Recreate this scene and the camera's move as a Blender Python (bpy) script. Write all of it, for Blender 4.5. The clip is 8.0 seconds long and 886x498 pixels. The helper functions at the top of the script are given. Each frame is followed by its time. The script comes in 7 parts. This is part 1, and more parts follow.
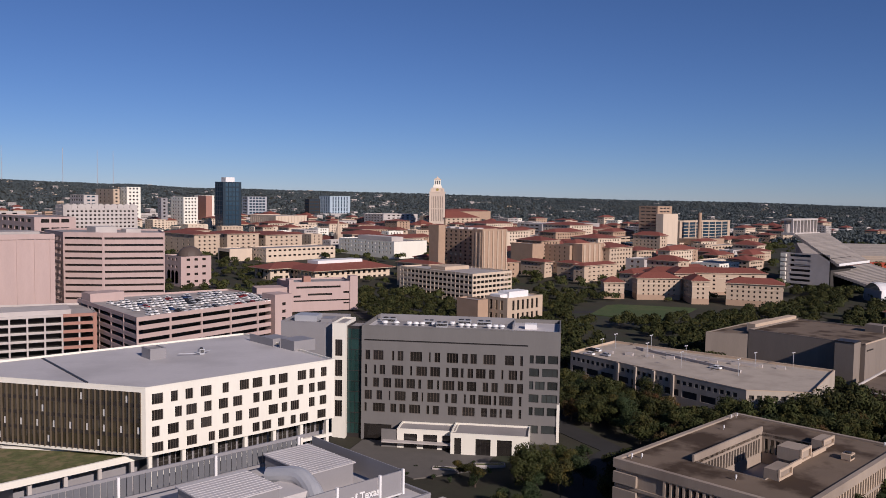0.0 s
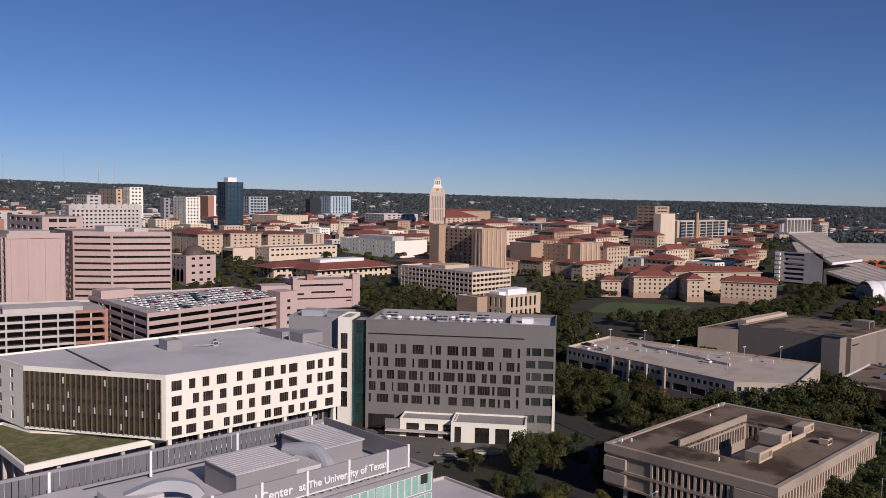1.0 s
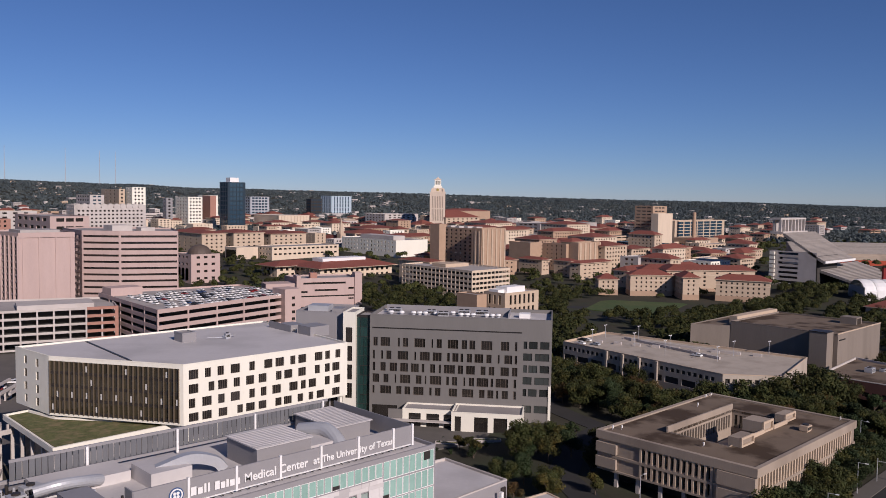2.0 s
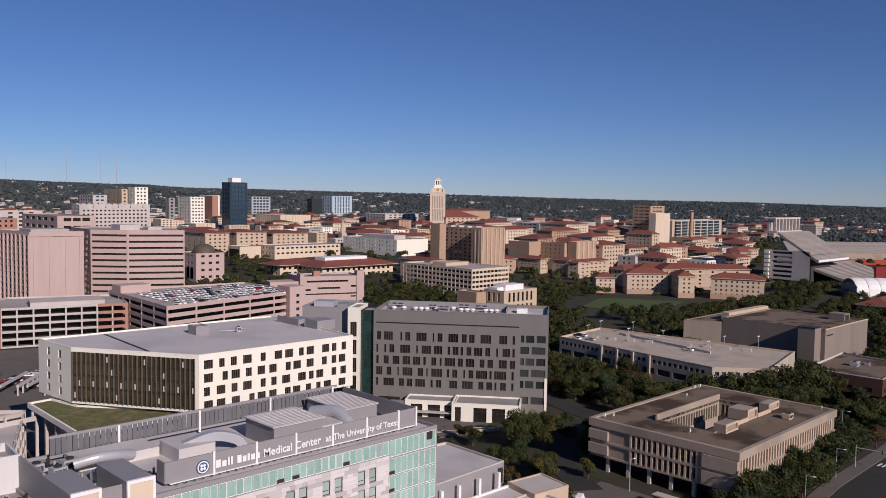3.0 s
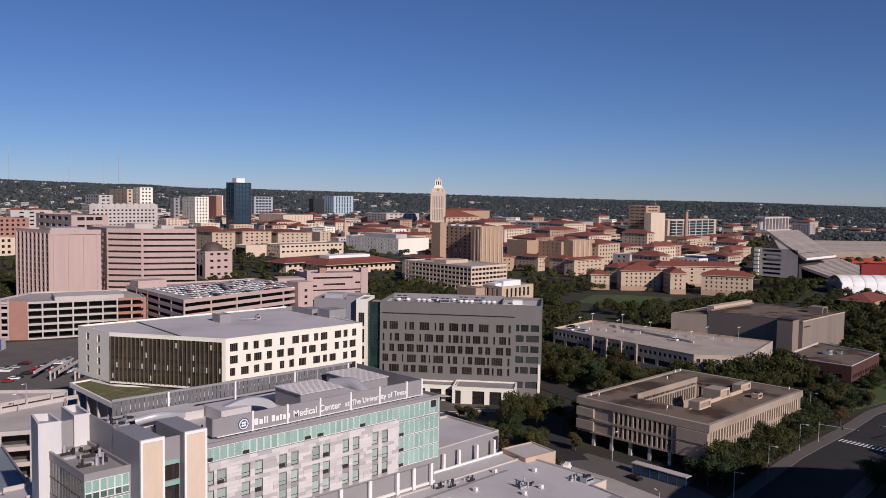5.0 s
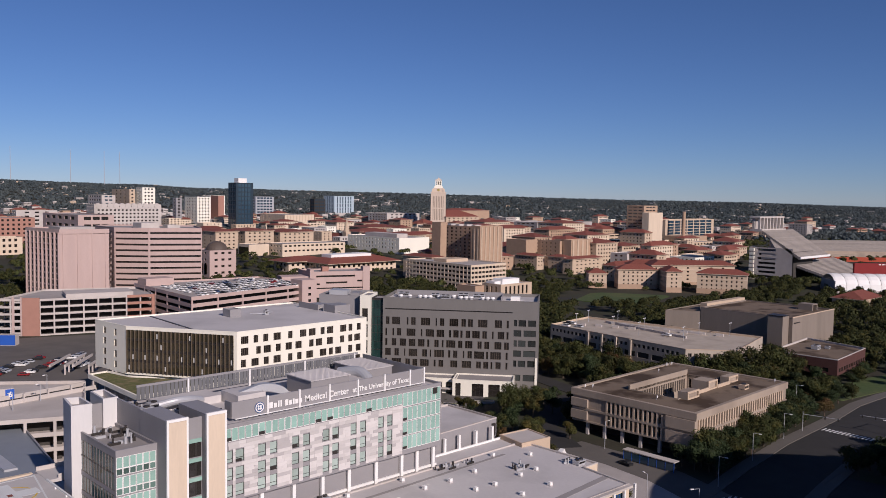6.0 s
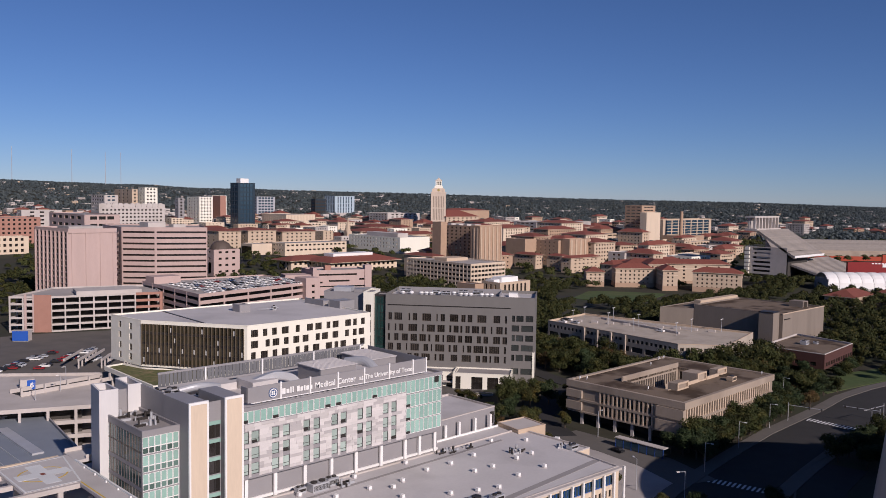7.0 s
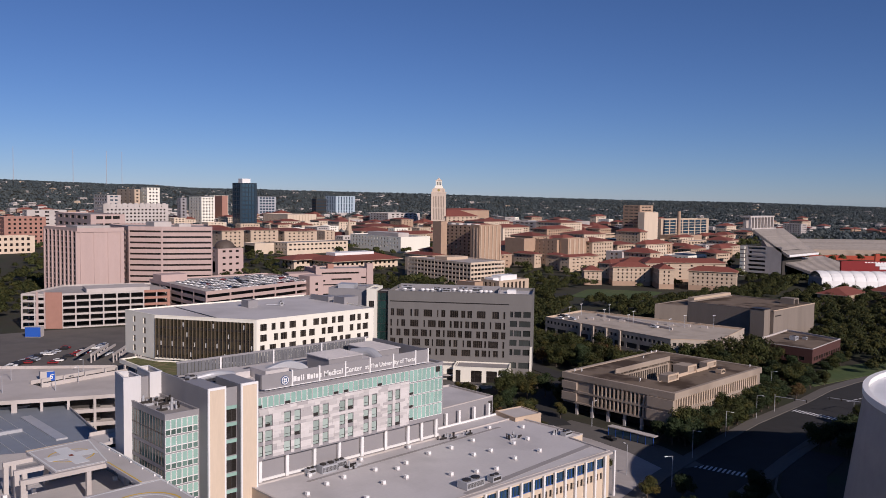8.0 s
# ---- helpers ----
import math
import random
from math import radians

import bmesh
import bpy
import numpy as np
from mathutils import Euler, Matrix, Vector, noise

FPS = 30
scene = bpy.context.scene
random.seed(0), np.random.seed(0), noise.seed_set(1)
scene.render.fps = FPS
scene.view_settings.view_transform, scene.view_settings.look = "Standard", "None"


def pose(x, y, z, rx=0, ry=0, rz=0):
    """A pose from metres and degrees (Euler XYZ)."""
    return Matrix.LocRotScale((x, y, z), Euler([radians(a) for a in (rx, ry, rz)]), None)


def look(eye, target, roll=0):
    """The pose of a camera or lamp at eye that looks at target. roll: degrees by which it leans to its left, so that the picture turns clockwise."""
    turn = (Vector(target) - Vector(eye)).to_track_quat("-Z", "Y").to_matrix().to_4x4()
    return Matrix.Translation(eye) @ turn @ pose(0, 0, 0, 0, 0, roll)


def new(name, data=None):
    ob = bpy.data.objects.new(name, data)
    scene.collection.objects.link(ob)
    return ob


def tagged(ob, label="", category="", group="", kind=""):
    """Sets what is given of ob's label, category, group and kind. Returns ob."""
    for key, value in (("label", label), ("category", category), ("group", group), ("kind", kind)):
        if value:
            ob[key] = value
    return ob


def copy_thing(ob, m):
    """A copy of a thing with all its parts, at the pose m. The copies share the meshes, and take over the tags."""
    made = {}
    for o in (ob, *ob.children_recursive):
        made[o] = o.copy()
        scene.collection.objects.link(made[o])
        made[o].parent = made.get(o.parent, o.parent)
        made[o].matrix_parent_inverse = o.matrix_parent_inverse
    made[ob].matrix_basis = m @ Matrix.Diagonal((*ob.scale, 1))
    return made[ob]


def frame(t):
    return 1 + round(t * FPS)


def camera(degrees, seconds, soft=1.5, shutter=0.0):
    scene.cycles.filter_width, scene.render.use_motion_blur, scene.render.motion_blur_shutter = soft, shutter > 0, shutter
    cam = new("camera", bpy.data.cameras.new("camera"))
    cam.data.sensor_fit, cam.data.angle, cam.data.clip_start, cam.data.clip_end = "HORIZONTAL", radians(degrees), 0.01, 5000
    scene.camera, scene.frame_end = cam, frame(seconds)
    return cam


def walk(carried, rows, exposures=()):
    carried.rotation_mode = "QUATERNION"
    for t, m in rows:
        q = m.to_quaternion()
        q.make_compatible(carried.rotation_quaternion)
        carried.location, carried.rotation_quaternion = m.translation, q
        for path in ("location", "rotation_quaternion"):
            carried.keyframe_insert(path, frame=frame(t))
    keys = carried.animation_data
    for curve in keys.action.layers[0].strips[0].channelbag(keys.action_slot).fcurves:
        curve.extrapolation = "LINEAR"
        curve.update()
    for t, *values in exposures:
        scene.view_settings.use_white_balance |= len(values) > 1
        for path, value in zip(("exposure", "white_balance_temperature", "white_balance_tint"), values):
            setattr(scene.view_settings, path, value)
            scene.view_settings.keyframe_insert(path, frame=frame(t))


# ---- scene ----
# Camera: a level flight backwards over a hospital campus, looking over the city.
cam = camera(55.96, 8.0, soft=0.5)
PATH = [(t, -9.207 * t, -0.1 - 9.222 * t, 75.6 + 0.013 * t) for t in (0, 1, 2, 3, 4, 5, 6, 7, 8)]
EXPOSURE = 0.0
walk(cam, [(t, pose(x, y, z, 86.33, -0.85, -43.85)) for t, x, y, z in PATH], [(0, EXPOSURE, 5450, 25), (8, EXPOSURE, 5450, 25)])

# Light: a low, clear morning sun from behind the camera's right and a blue sky.
SUN_AZ, SUN_EL = radians(189.5), radians(27)
world = bpy.data.worlds.new("clear_sky")
scene.world = world
world.use_nodes = True
_bg = world.node_tree.nodes["Background"]
_sky = world.node_tree.nodes.new("ShaderNodeTexSky")
_sky.sky_type = "NISHITA"
_sky.sun_disc = False
_sky.altitude = 2500
_sky.sun_elevation, _sky.sun_rotation = SUN_EL, SUN_AZ
_sky.air_density, _sky.dust_density, _sky.ozone_density = 1.0, 0.0, 5.0
world.node_tree.links.new(_sky.outputs[0], _bg.inputs[0])
_bg.inputs[1].default_value = 0.05
_sun = bpy.data.lights.new("sun", "SUN")
_sun.energy, _sun.angle, _sun.color = 4.5, radians(0.53), (1.0, 0.85, 0.62)
sun = new("sun", _sun)
_to = Vector((math.sin(SUN_AZ) * math.cos(SUN_EL), math.cos(SUN_AZ) * math.cos(SUN_EL), math.sin(SUN_EL)))
sun.matrix_world = look(_to * 400 + Vector((100, 100, 0)), (100, 100, 0))


# ---- materials ----
def mat(name, base, rough=0.85, metal=0.0, vary=0.15, scale=0.25, fine=3.0, bump=0.0, random_tint=0.0, streak=False, spec=0.3, stain=None, stain_amount=0.35, stain_scale=0.06):
    """A procedural surface: broad patches, fine grain, optional vertical streaks, stains and relief."""
    m = bpy.data.materials.new(name)
    m.use_nodes = True
    nt = m.node_tree
    b = nt.nodes["Principled BSDF"]
    b.inputs["Roughness"].default_value = rough
    b.inputs["Metallic"].default_value = metal
    b.inputs["Specular IOR Level"].default_value = spec
    co = nt.nodes.new("ShaderNodeTexCoord")
    geo = nt.nodes.new("ShaderNodeNewGeometry")
    mp = nt.nodes.new("ShaderNodeMapping")
    mp.inputs["Scale"].default_value = (1, 1, 0.18) if streak else (1, 1, 1)
    nt.links.new(geo.outputs["Position"], mp.inputs["Vector"])
    def tex(sc, detail):
        n = nt.nodes.new("ShaderNodeTexNoise")
        n.inputs["Scale"].default_value = sc
        n.inputs["Detail"].default_value = detail
        nt.links.new(mp.outputs[0], n.inputs["Vector"])
        return n
    def math_node(op, a, c):
        n = nt.nodes.new("ShaderNodeMath")
        n.operation = op
        for i, v in enumerate((a, c)):
            if isinstance(v, (int, float)):
                n.inputs[i].default_value = v
            else:
                nt.links.new(v, n.inputs[i])
        return n.outputs[0]
    broad, grain = tex(scale, 4), tex(fine, 3)
    v = math_node("ADD", math_node("MULTIPLY", math_node("SUBTRACT", broad.outputs[0], 0.5), 2 * vary), math_node("MULTIPLY", math_node("SUBTRACT", grain.outputs[0], 0.5), vary * 1.2))
    if random_tint:
        info = nt.nodes.new("ShaderNodeObjectInfo")
        r = math_node("ADD", info.outputs["Random"], geo.outputs["Random Per Island"])
        v = math_node("ADD", v, math_node("MULTIPLY", math_node("SUBTRACT", r, 1.0), random_tint))
    v = math_node("ADD", v, 1.0)
    col = nt.nodes.new("ShaderNodeMix")
    col.data_type, col.blend_type = "RGBA", "MULTIPLY"
    col.inputs["Factor"].default_value = 1.0
    col.inputs[6].default_value = (*base, 1)
    nt.links.new(v, col.inputs[7])
    out = col.outputs[2]
    if stain:
        ramp = nt.nodes.new("ShaderNodeMapRange")
        ramp.inputs[1].default_value, ramp.inputs[2].default_value = 0.48, 0.68
        nt.links.new(tex(stain_scale, 6).outputs[0], ramp.inputs[0])
        mx = nt.nodes.new("ShaderNodeMix")
        mx.data_type = "RGBA"
        nt.links.new(math_node("MULTIPLY", ramp.outputs[0], stain_amount), mx.inputs["Factor"])
        nt.links.new(out, mx.inputs[6])
        mx.inputs[7].default_value = (*stain, 1)
        out = mx.outputs[2]
    nt.links.new(out, b.inputs["Base Color"])
    if bump:
        bn = nt.nodes.new("ShaderNodeBump")
        bn.inputs["Strength"].default_value = bump
        bn.inputs["Distance"].default_value = 0.1
        nt.links.new(grain.outputs[0], bn.inputs["Height"])
        nt.links.new(bn.outputs[0], b.inputs["Normal"])
    return m


def glass_mat(name, base, rough=0.08, vary=0.5):
    """Coated window glass seen from outside: dark, glossy, each pane a little different."""
    m = mat(name, base, rough, 0.0, 0.15, 0.4, 2.0, random_tint=vary, spec=0.8)
    m.node_tree.nodes["Principled BSDF"].inputs["IOR"].default_value = 1.6
    return m


WHITE = mat("white_plaster_panel", (0.79, 0.745, 0.63), 0.8, vary=0.08, streak=True)
SHAFTWHITE = mat("pale_grey_panel", (0.60, 0.575, 0.555), 0.7, vary=0.08, streak=True)
CREAM = mat("cream_limestone", (0.62, 0.50, 0.37), 0.85, vary=0.12, streak=True)
GREY = mat("grey_brick_panel", (0.178, 0.166, 0.154), 0.8, vary=0.10, streak=True)
MIDGREY = mat("grey_metal_panel", (0.27, 0.255, 0.255), 0.5, vary=0.08)
PINK = mat("pink_granite_concrete", (0.47, 0.35, 0.31), 0.85, vary=0.10, streak=True)
PINKDARK = mat("red_brown_precast", (0.36, 0.19, 0.14), 0.85, vary=0.12)
TAN = mat("tan_brick", (0.40, 0.275, 0.185), 0.88, vary=0.14)
TANLIGHT = mat("buff_limestone", (0.50, 0.385, 0.275), 0.88, vary=0.12)
BROWNCON = mat("brown_exposed_concrete", (0.35, 0.282, 0.218), 0.9, vary=0.14, streak=True, stain=(0.12, 0.09, 0.07))
CONCRETE = mat("weathered_concrete", (0.40, 0.36, 0.33), 0.9, vary=0.14, stain=(0.2, 0.17, 0.15))
LIGHTCON = mat("pale_concrete", (0.50, 0.45, 0.41), 0.9, vary=0.10, stain=(0.3, 0.26, 0.22))
ROOFWHITE = mat("white_roof_membrane", (0.54, 0.505, 0.485), 0.75, vary=0.10, scale=0.08, fine=1.2, stain=(0.36, 0.335, 0.32), stain_amount=0.5)
ROOFGREY = mat("grey_roof_membrane", (0.31, 0.285, 0.27), 0.85, vary=0.15, scale=0.1, stain=(0.18, 0.16, 0.15))
ROOFTAN = mat("gravel_roof", (0.175, 0.13, 0.09), 0.95, vary=0.2, scale=0.12, fine=5, stain=(0.06, 0.038, 0.022), stain_amount=1.7, stain_scale=0.075)
REDTILE = mat("red_clay_tile", (0.20, 0.065, 0.045), 0.85, vary=0.22, scale=0.5, random_tint=0.2)
DARKMETAL = mat("dark_bronze_metal", (0.035, 0.03, 0.027), 0.45, vary=0.2)
STEEL = mat("galvanised_steel", (0.44, 0.44, 0.45), 0.45, 0.2, vary=0.12)
WHITEMETAL = mat("white_painted_metal", (0.78, 0.755, 0.72), 0.5, vary=0.05)
DARKGLASS = glass_mat("dark_window_glass", (0.026, 0.022, 0.019))
BLUEGLASS = glass_mat("blue_curtain_glass", (0.03, 0.06, 0.09), 0.1, 0.4)
GREENGLASS = glass_mat("green_tinted_glass", (0.30, 0.46, 0.39), 0.15, 0.22)
PALEGLASS = glass_mat("pale_green_glass", (0.36, 0.43, 0.38), 0.12, 0.35)
CLEARGLASS = glass_mat("clear_green_glass", (0.12, 0.19, 0.16), 0.1, 0.9)
BRONZE = mat("bronze_frame", (0.12, 0.095, 0.075), 0.5, vary=0.15)
WORNASPHALT = mat("worn_asphalt", (0.135, 0.12, 0.105), 0.92, vary=0.16, scale=0.15, stain=(0.065, 0.06, 0.055))
DECKGREY = mat("grey_deck_coating", (0.50, 0.465, 0.44), 0.85, vary=0.10, stain=(0.3, 0.275, 0.26))
# near-black stand-in for dark interiors: the shade is put into the colour
DARKIN = mat("painted_interior_shade", (0.05, 0.045, 0.04), 0.9, vary=0.3)
ASPHALT = mat("asphalt", (0.034, 0.032, 0.03), 0.92, vary=0.25, scale=0.2, stain=(0.045, 0.042, 0.039))
PAVING = mat("concrete_paving", (0.125, 0.112, 0.098), 0.92, vary=0.14, scale=0.3, stain=(0.13, 0.12, 0.105))
PAINTLINE = mat("white_road_paint", (0.65, 0.65, 0.63), 0.8, vary=0.15, fine=5)
GRASS = mat("lawn_grass", (0.062, 0.09, 0.028), 0.95, vary=0.35, scale=0.4, fine=4, stain=(0.15, 0.12, 0.055), stain_scale=0.05)
SEDUM = mat("sedum_roof", (0.12, 0.125, 0.045), 0.95, vary=0.6, scale=0.9, fine=6, bump=0.8, stain=(0.27, 0.2, 0.11), stain_amount=0.7, stain_scale=0.4)
EARTH = mat("wooded_ground", (0.042, 0.038, 0.024), 0.95, vary=0.35, scale=0.05, fine=0.6, stain=(0.035, 0.045, 0.02), stain_amount=0.8)
BARK = mat("bark", (0.10, 0.075, 0.055), 0.95, vary=0.3)
BLUE = mat("blue_panel", (0.03, 0.10, 0.42), 0.5, vary=0.08)
STANDCON = mat("stadium_concrete", (0.27, 0.24, 0.215), 0.9, vary=0.2, scale=0.3, fine=1.0, random_tint=0.15)
SCREENGREY = mat("grey_perforated_screen", (0.15, 0.15, 0.155), 0.45, vary=0.15, random_tint=0.2)
ORANGE = mat("burnt_orange_panel", (0.36, 0.06, 0.025), 0.7, vary=0.1)


# ---- building helpers ----
def mesh(name, bm, material):
    me = bpy.data.meshes.new(name)
    bm.to_mesh(me)
    bm.free()
    me.materials.append(material)
    return me


def part(name, bm, material, parent, label=""):
    ob = new(name, mesh(name, bm, material))
    ob.parent = parent
    return tagged(ob, label)


def put(name, data, parent, m):
    """Another part on a shared mesh."""
    ob = new(name, data)
    ob.parent = parent
    ob.matrix_local = m
    return ob


def thing(name, m, label, category, group="", kind=""):
    ob = new(name)
    ob.matrix_world = m
    return tagged(ob, label, category, group, kind)


def box(bm, x0, x1, y0, y1, z0, z1):
    v = [bm.verts.new(p) for p in ((x0, y0, z0), (x1, y0, z0), (x1, y1, z0), (x0, y1, z0), (x0, y0, z1), (x1, y0, z1), (x1, y1, z1), (x0, y1, z1))]
    for f in ((3, 2, 1, 0), (4, 5, 6, 7), (0, 1, 5, 4), (1, 2, 6, 5), (2, 3, 7, 6), (3, 0, 4, 7)):
        bm.faces.new([v[i] for i in f])


def boxes(*rows):
    bm = bmesh.new()
    for r in rows:
        box(bm, *r)
    return bm


def prism(bm, pts, z0, z1):
    """An upright prism on a counter-clockwise outline."""
    lo = [bm.verts.new((x, y, z0)) for x, y in pts]
    hi = [bm.verts.new((x, y, z1)) for x, y in pts]
    n = len(pts)
    bm.faces.new(hi)
    bm.faces.new(lo[::-1])
    for i in range(n):
        bm.faces.new((lo[i], lo[(i + 1) % n], hi[(i + 1) % n], hi[i]))


def cyl(bm, x, y, z0, z1, r, n=10, r1=None):
    r1 = r if r1 is None else r1
    a = [2 * math.pi * i / n for i in range(n)]
    lo = [bm.verts.new((x + r * math.cos(t), y + r * math.sin(t), z0)) for t in a]
    hi = [bm.verts.new((x + r1 * math.cos(t), y + r1 * math.sin(t), z1)) for t in a]
    bm.faces.new(hi)
    bm.faces.new(lo[::-1])
    for i in range(n):
        bm.faces.new((lo[i], lo[(i + 1) % n], hi[(i + 1) % n], hi[i]))


def quad(bm, *pts):
    bm.faces.new([bm.verts.new(p) for p in pts])


def inset(pts, d):
    """A counter-clockwise outline drawn in by d."""
    out = []
    n = len(pts)
    for i in range(n):
        p, a, b = Vector(pts[i]), Vector(pts[i - 1]), Vector(pts[(i + 1) % n])
        e, f = (p - a).normalized(), (b - p).normalized()
        ne, nf = Vector((-e.y, e.x)), Vector((-f.y, f.x))
        m = (ne + nf).normalized()
        k = p + m * (d / max(0.3, m.dot(ne)))
        out.append((k.x, k.y))
    return out


def ring(bm, outer, inner, z0, z1):
    n = len(outer)
    lo, li, ho, hi = ([bm.verts.new((*p, z)) for p in pts] for pts, z in ((outer, z0), (inner, z0), (outer, z1), (inner, z1)))
    for i in range(n):
        j = (i + 1) % n
        bm.faces.new((lo[i], lo[j], ho[j], ho[i]))
        bm.faces.new((li[j], li[i], hi[i], hi[j]))
        bm.faces.new((ho[i], ho[j], hi[j], hi[i]))
        bm.faces.new((lo[j], lo[i], li[i], li[j]))


def side(p, q, z=0.0):
    """Pose of a facade: x runs from p to q, the outside lies towards -y."""
    return pose(p[0], p[1], z, 0, 0, math.degrees(math.atan2(q[1] - p[1], q[0] - p[0])))


def pierced(length, z0, z1, holes, depth):
    """A wall face with real openings: its outside at y = 0, the reveals running back to y = depth."""
    bm = bmesh.new()
    us = sorted({0.0, length, *(h[0] for h in holes), *(h[1] for h in holes)})
    for a, b in zip(us, us[1:]):
        if b - a < 1e-4:
            continue
        mid = (a + b) / 2
        cuts = sorted((h[2], h[3]) for h in holes if h[0] < mid < h[1])
        low = z0
        for c0, c1 in cuts + [(z1, z1)]:
            if c0 - low > 1e-4:
                quad(bm, (a, 0, low), (b, 0, low), (b, 0, c0), (a, 0, c0))
            low = c1
    for a, b, c, d in holes:
        quad(bm, (a, 0, c), (b, 0, c), (b, depth, c), (a, depth, c))
        quad(bm, (a, depth, d), (b, depth, d), (b, 0, d), (a, 0, d))
        quad(bm, (a, 0, d), (a, 0, c), (a, depth, c), (a, depth, d))
        quad(bm, (b, depth, d), (b, depth, c), (b, 0, c), (b, 0, d))
    return bm


CACHE = {}


def frame_mesh(w, h, module, material, bar=0.09, transom=False):
    key = ("frame", round(w, 2), round(h, 2), material.name, module, transom)
    if key not in CACHE:
        bm = boxes((0, w, -0.06, 0.06, 0, bar), (0, w, -0.06, 0.06, h - bar, h))
        n = max(1, round(w / module))
        for i in range(n + 1):
            x = min(max(w * i / n - bar / 2, 0), w - bar)
            box(bm, x, x + bar, -0.05, 0.05, bar, h - bar)
        if transom:
            box(bm, 0, w, -0.04, 0.04, h * 0.3, h * 0.3 + bar)
        CACHE[key] = mesh("window_frame", bm, material)
    return CACHE[key]


def pane_mesh(w, h, material):
    key = ("pane", round(w, 2), round(h, 2), material.name)
    if key not in CACHE:
        CACHE[key] = mesh("pane", boxes((0, w, 0, 0.03, 0, h)), material)
    return CACHE[key]


def glaze(parent, m, holes, glass, frame_material=None, module=1.05, recess=0.25, transom=False):
    """A window in each opening: frame with its pane, or the pane alone where it stays far off."""
    for a, b, c, d in holes:
        at = m @ Matrix.Translation((a, recess, c))
        if frame_material:
            w = put("window", frame_mesh(b - a, d - c, module, frame_material, transom=transom), parent, at)
            put("pane", pane_mesh(b - a - 0.02, d - c - 0.02, glass), w, Matrix.Translation((0.01, 0.02, 0.01)))
        else:
            put("window", pane_mesh(b - a, d - c, glass), parent, at)


def grid(length, z0, floors, pitch, bay, ww, wh, sill=1.0, margin=1.5):
    n = max(1, int((length - 2 * margin) / bay))
    s = (length - n * bay) / 2
    return [(s + i * bay + (bay - ww) / 2, s + i * bay + (bay + ww) / 2, z0 + k * pitch + sill, z0 + k * pitch + sill + wh) for k in range(floors) for i in range(n)]


def block(ob, outline, z0, z1, wall_material, roof_material, holes=None, depth=0.35, parapet=0.9, coping=None, base=False):
    """Walls with openings, roof deck and parapet on an outline. Returns the facades' poses."""
    holes = holes or {}
    n = len(outline)
    poses = []
    for i in range(n):
        p, q = outline[i], outline[(i + 1) % n]
        length = math.dist(p, q)
        m = side(p, q)
        poses.append((m, length))
        w = part("wall", pierced(length, z0, z1, holes.get(i, []), depth), wall_material, ob)
        w.matrix_local = m
    bm = bmesh.new()
    prism(bm, inset(outline, 0.05), z1 - parapet - 0.3, z1 - parapet)
    part("roof", bm, roof_material, ob)
    if parapet > 0.05:
        bm = bmesh.new()
        ring(bm, inset(outline, -0.04), inset(outline, 0.4), z1 - 0.25, z1 + 0.06)
        part("coping", bm, coping or wall_material, ob)
        if parapet > 0.3:
            bm = bmesh.new()
            ring(bm, inset(outline, 0.03), inset(outline, 0.36), z1 - parapet - 0.02, z1 - 0.25)
            part("parapet", bm, coping or wall_material, ob)
    if base:
        bm = bmesh.new()
        prism(bm, inset(outline, 0.02), z0 - 0.3, z0)
        part("soffit", bm, wall_material, ob)
    return poses


def rect(x0, x1, y0, y1):
    return [(x0, y0), (x1, y0), (x1, y1), (x0, y1)]


# ---- roof equipment ----
def air_unit(x, y, z, w, d, h, rz=0, fans=2, m=None):
    u = thing("air_handler", pose(x, y, z, 0, 0, rz), "grey sheet-metal air handler on the roof", "machine", "rooftop air units")
    part("casing", boxes((-w / 2, w / 2, -d / 2, d / 2, 0.25, h), (-w / 2 + 0.1, w / 2 - 0.1, -d / 2 + 0.1, d / 2 - 0.1, 0, 0.25)), m or STEEL, u)
    for i in range(fans):
        bm = bmesh.new()
        cyl(bm, -w / 2 + w * (i + 0.5) / fans, 0, h, h + 0.3, min(w / fans, d) * 0.36, 12)
        part("fan_cowl", bm, DARKMETAL, u)
    bm = bmesh.new()
    for k in range(5):
        box(bm, -w / 2 + 0.2, w / 2 - 0.2, -d / 2 - 0.04, -d / 2, 0.5 + k * (h - 0.8) / 5, 0.5 + k * (h - 0.8) / 5 + 0.12)
    part("louvre", bm, DARKMETAL, u)
    return u


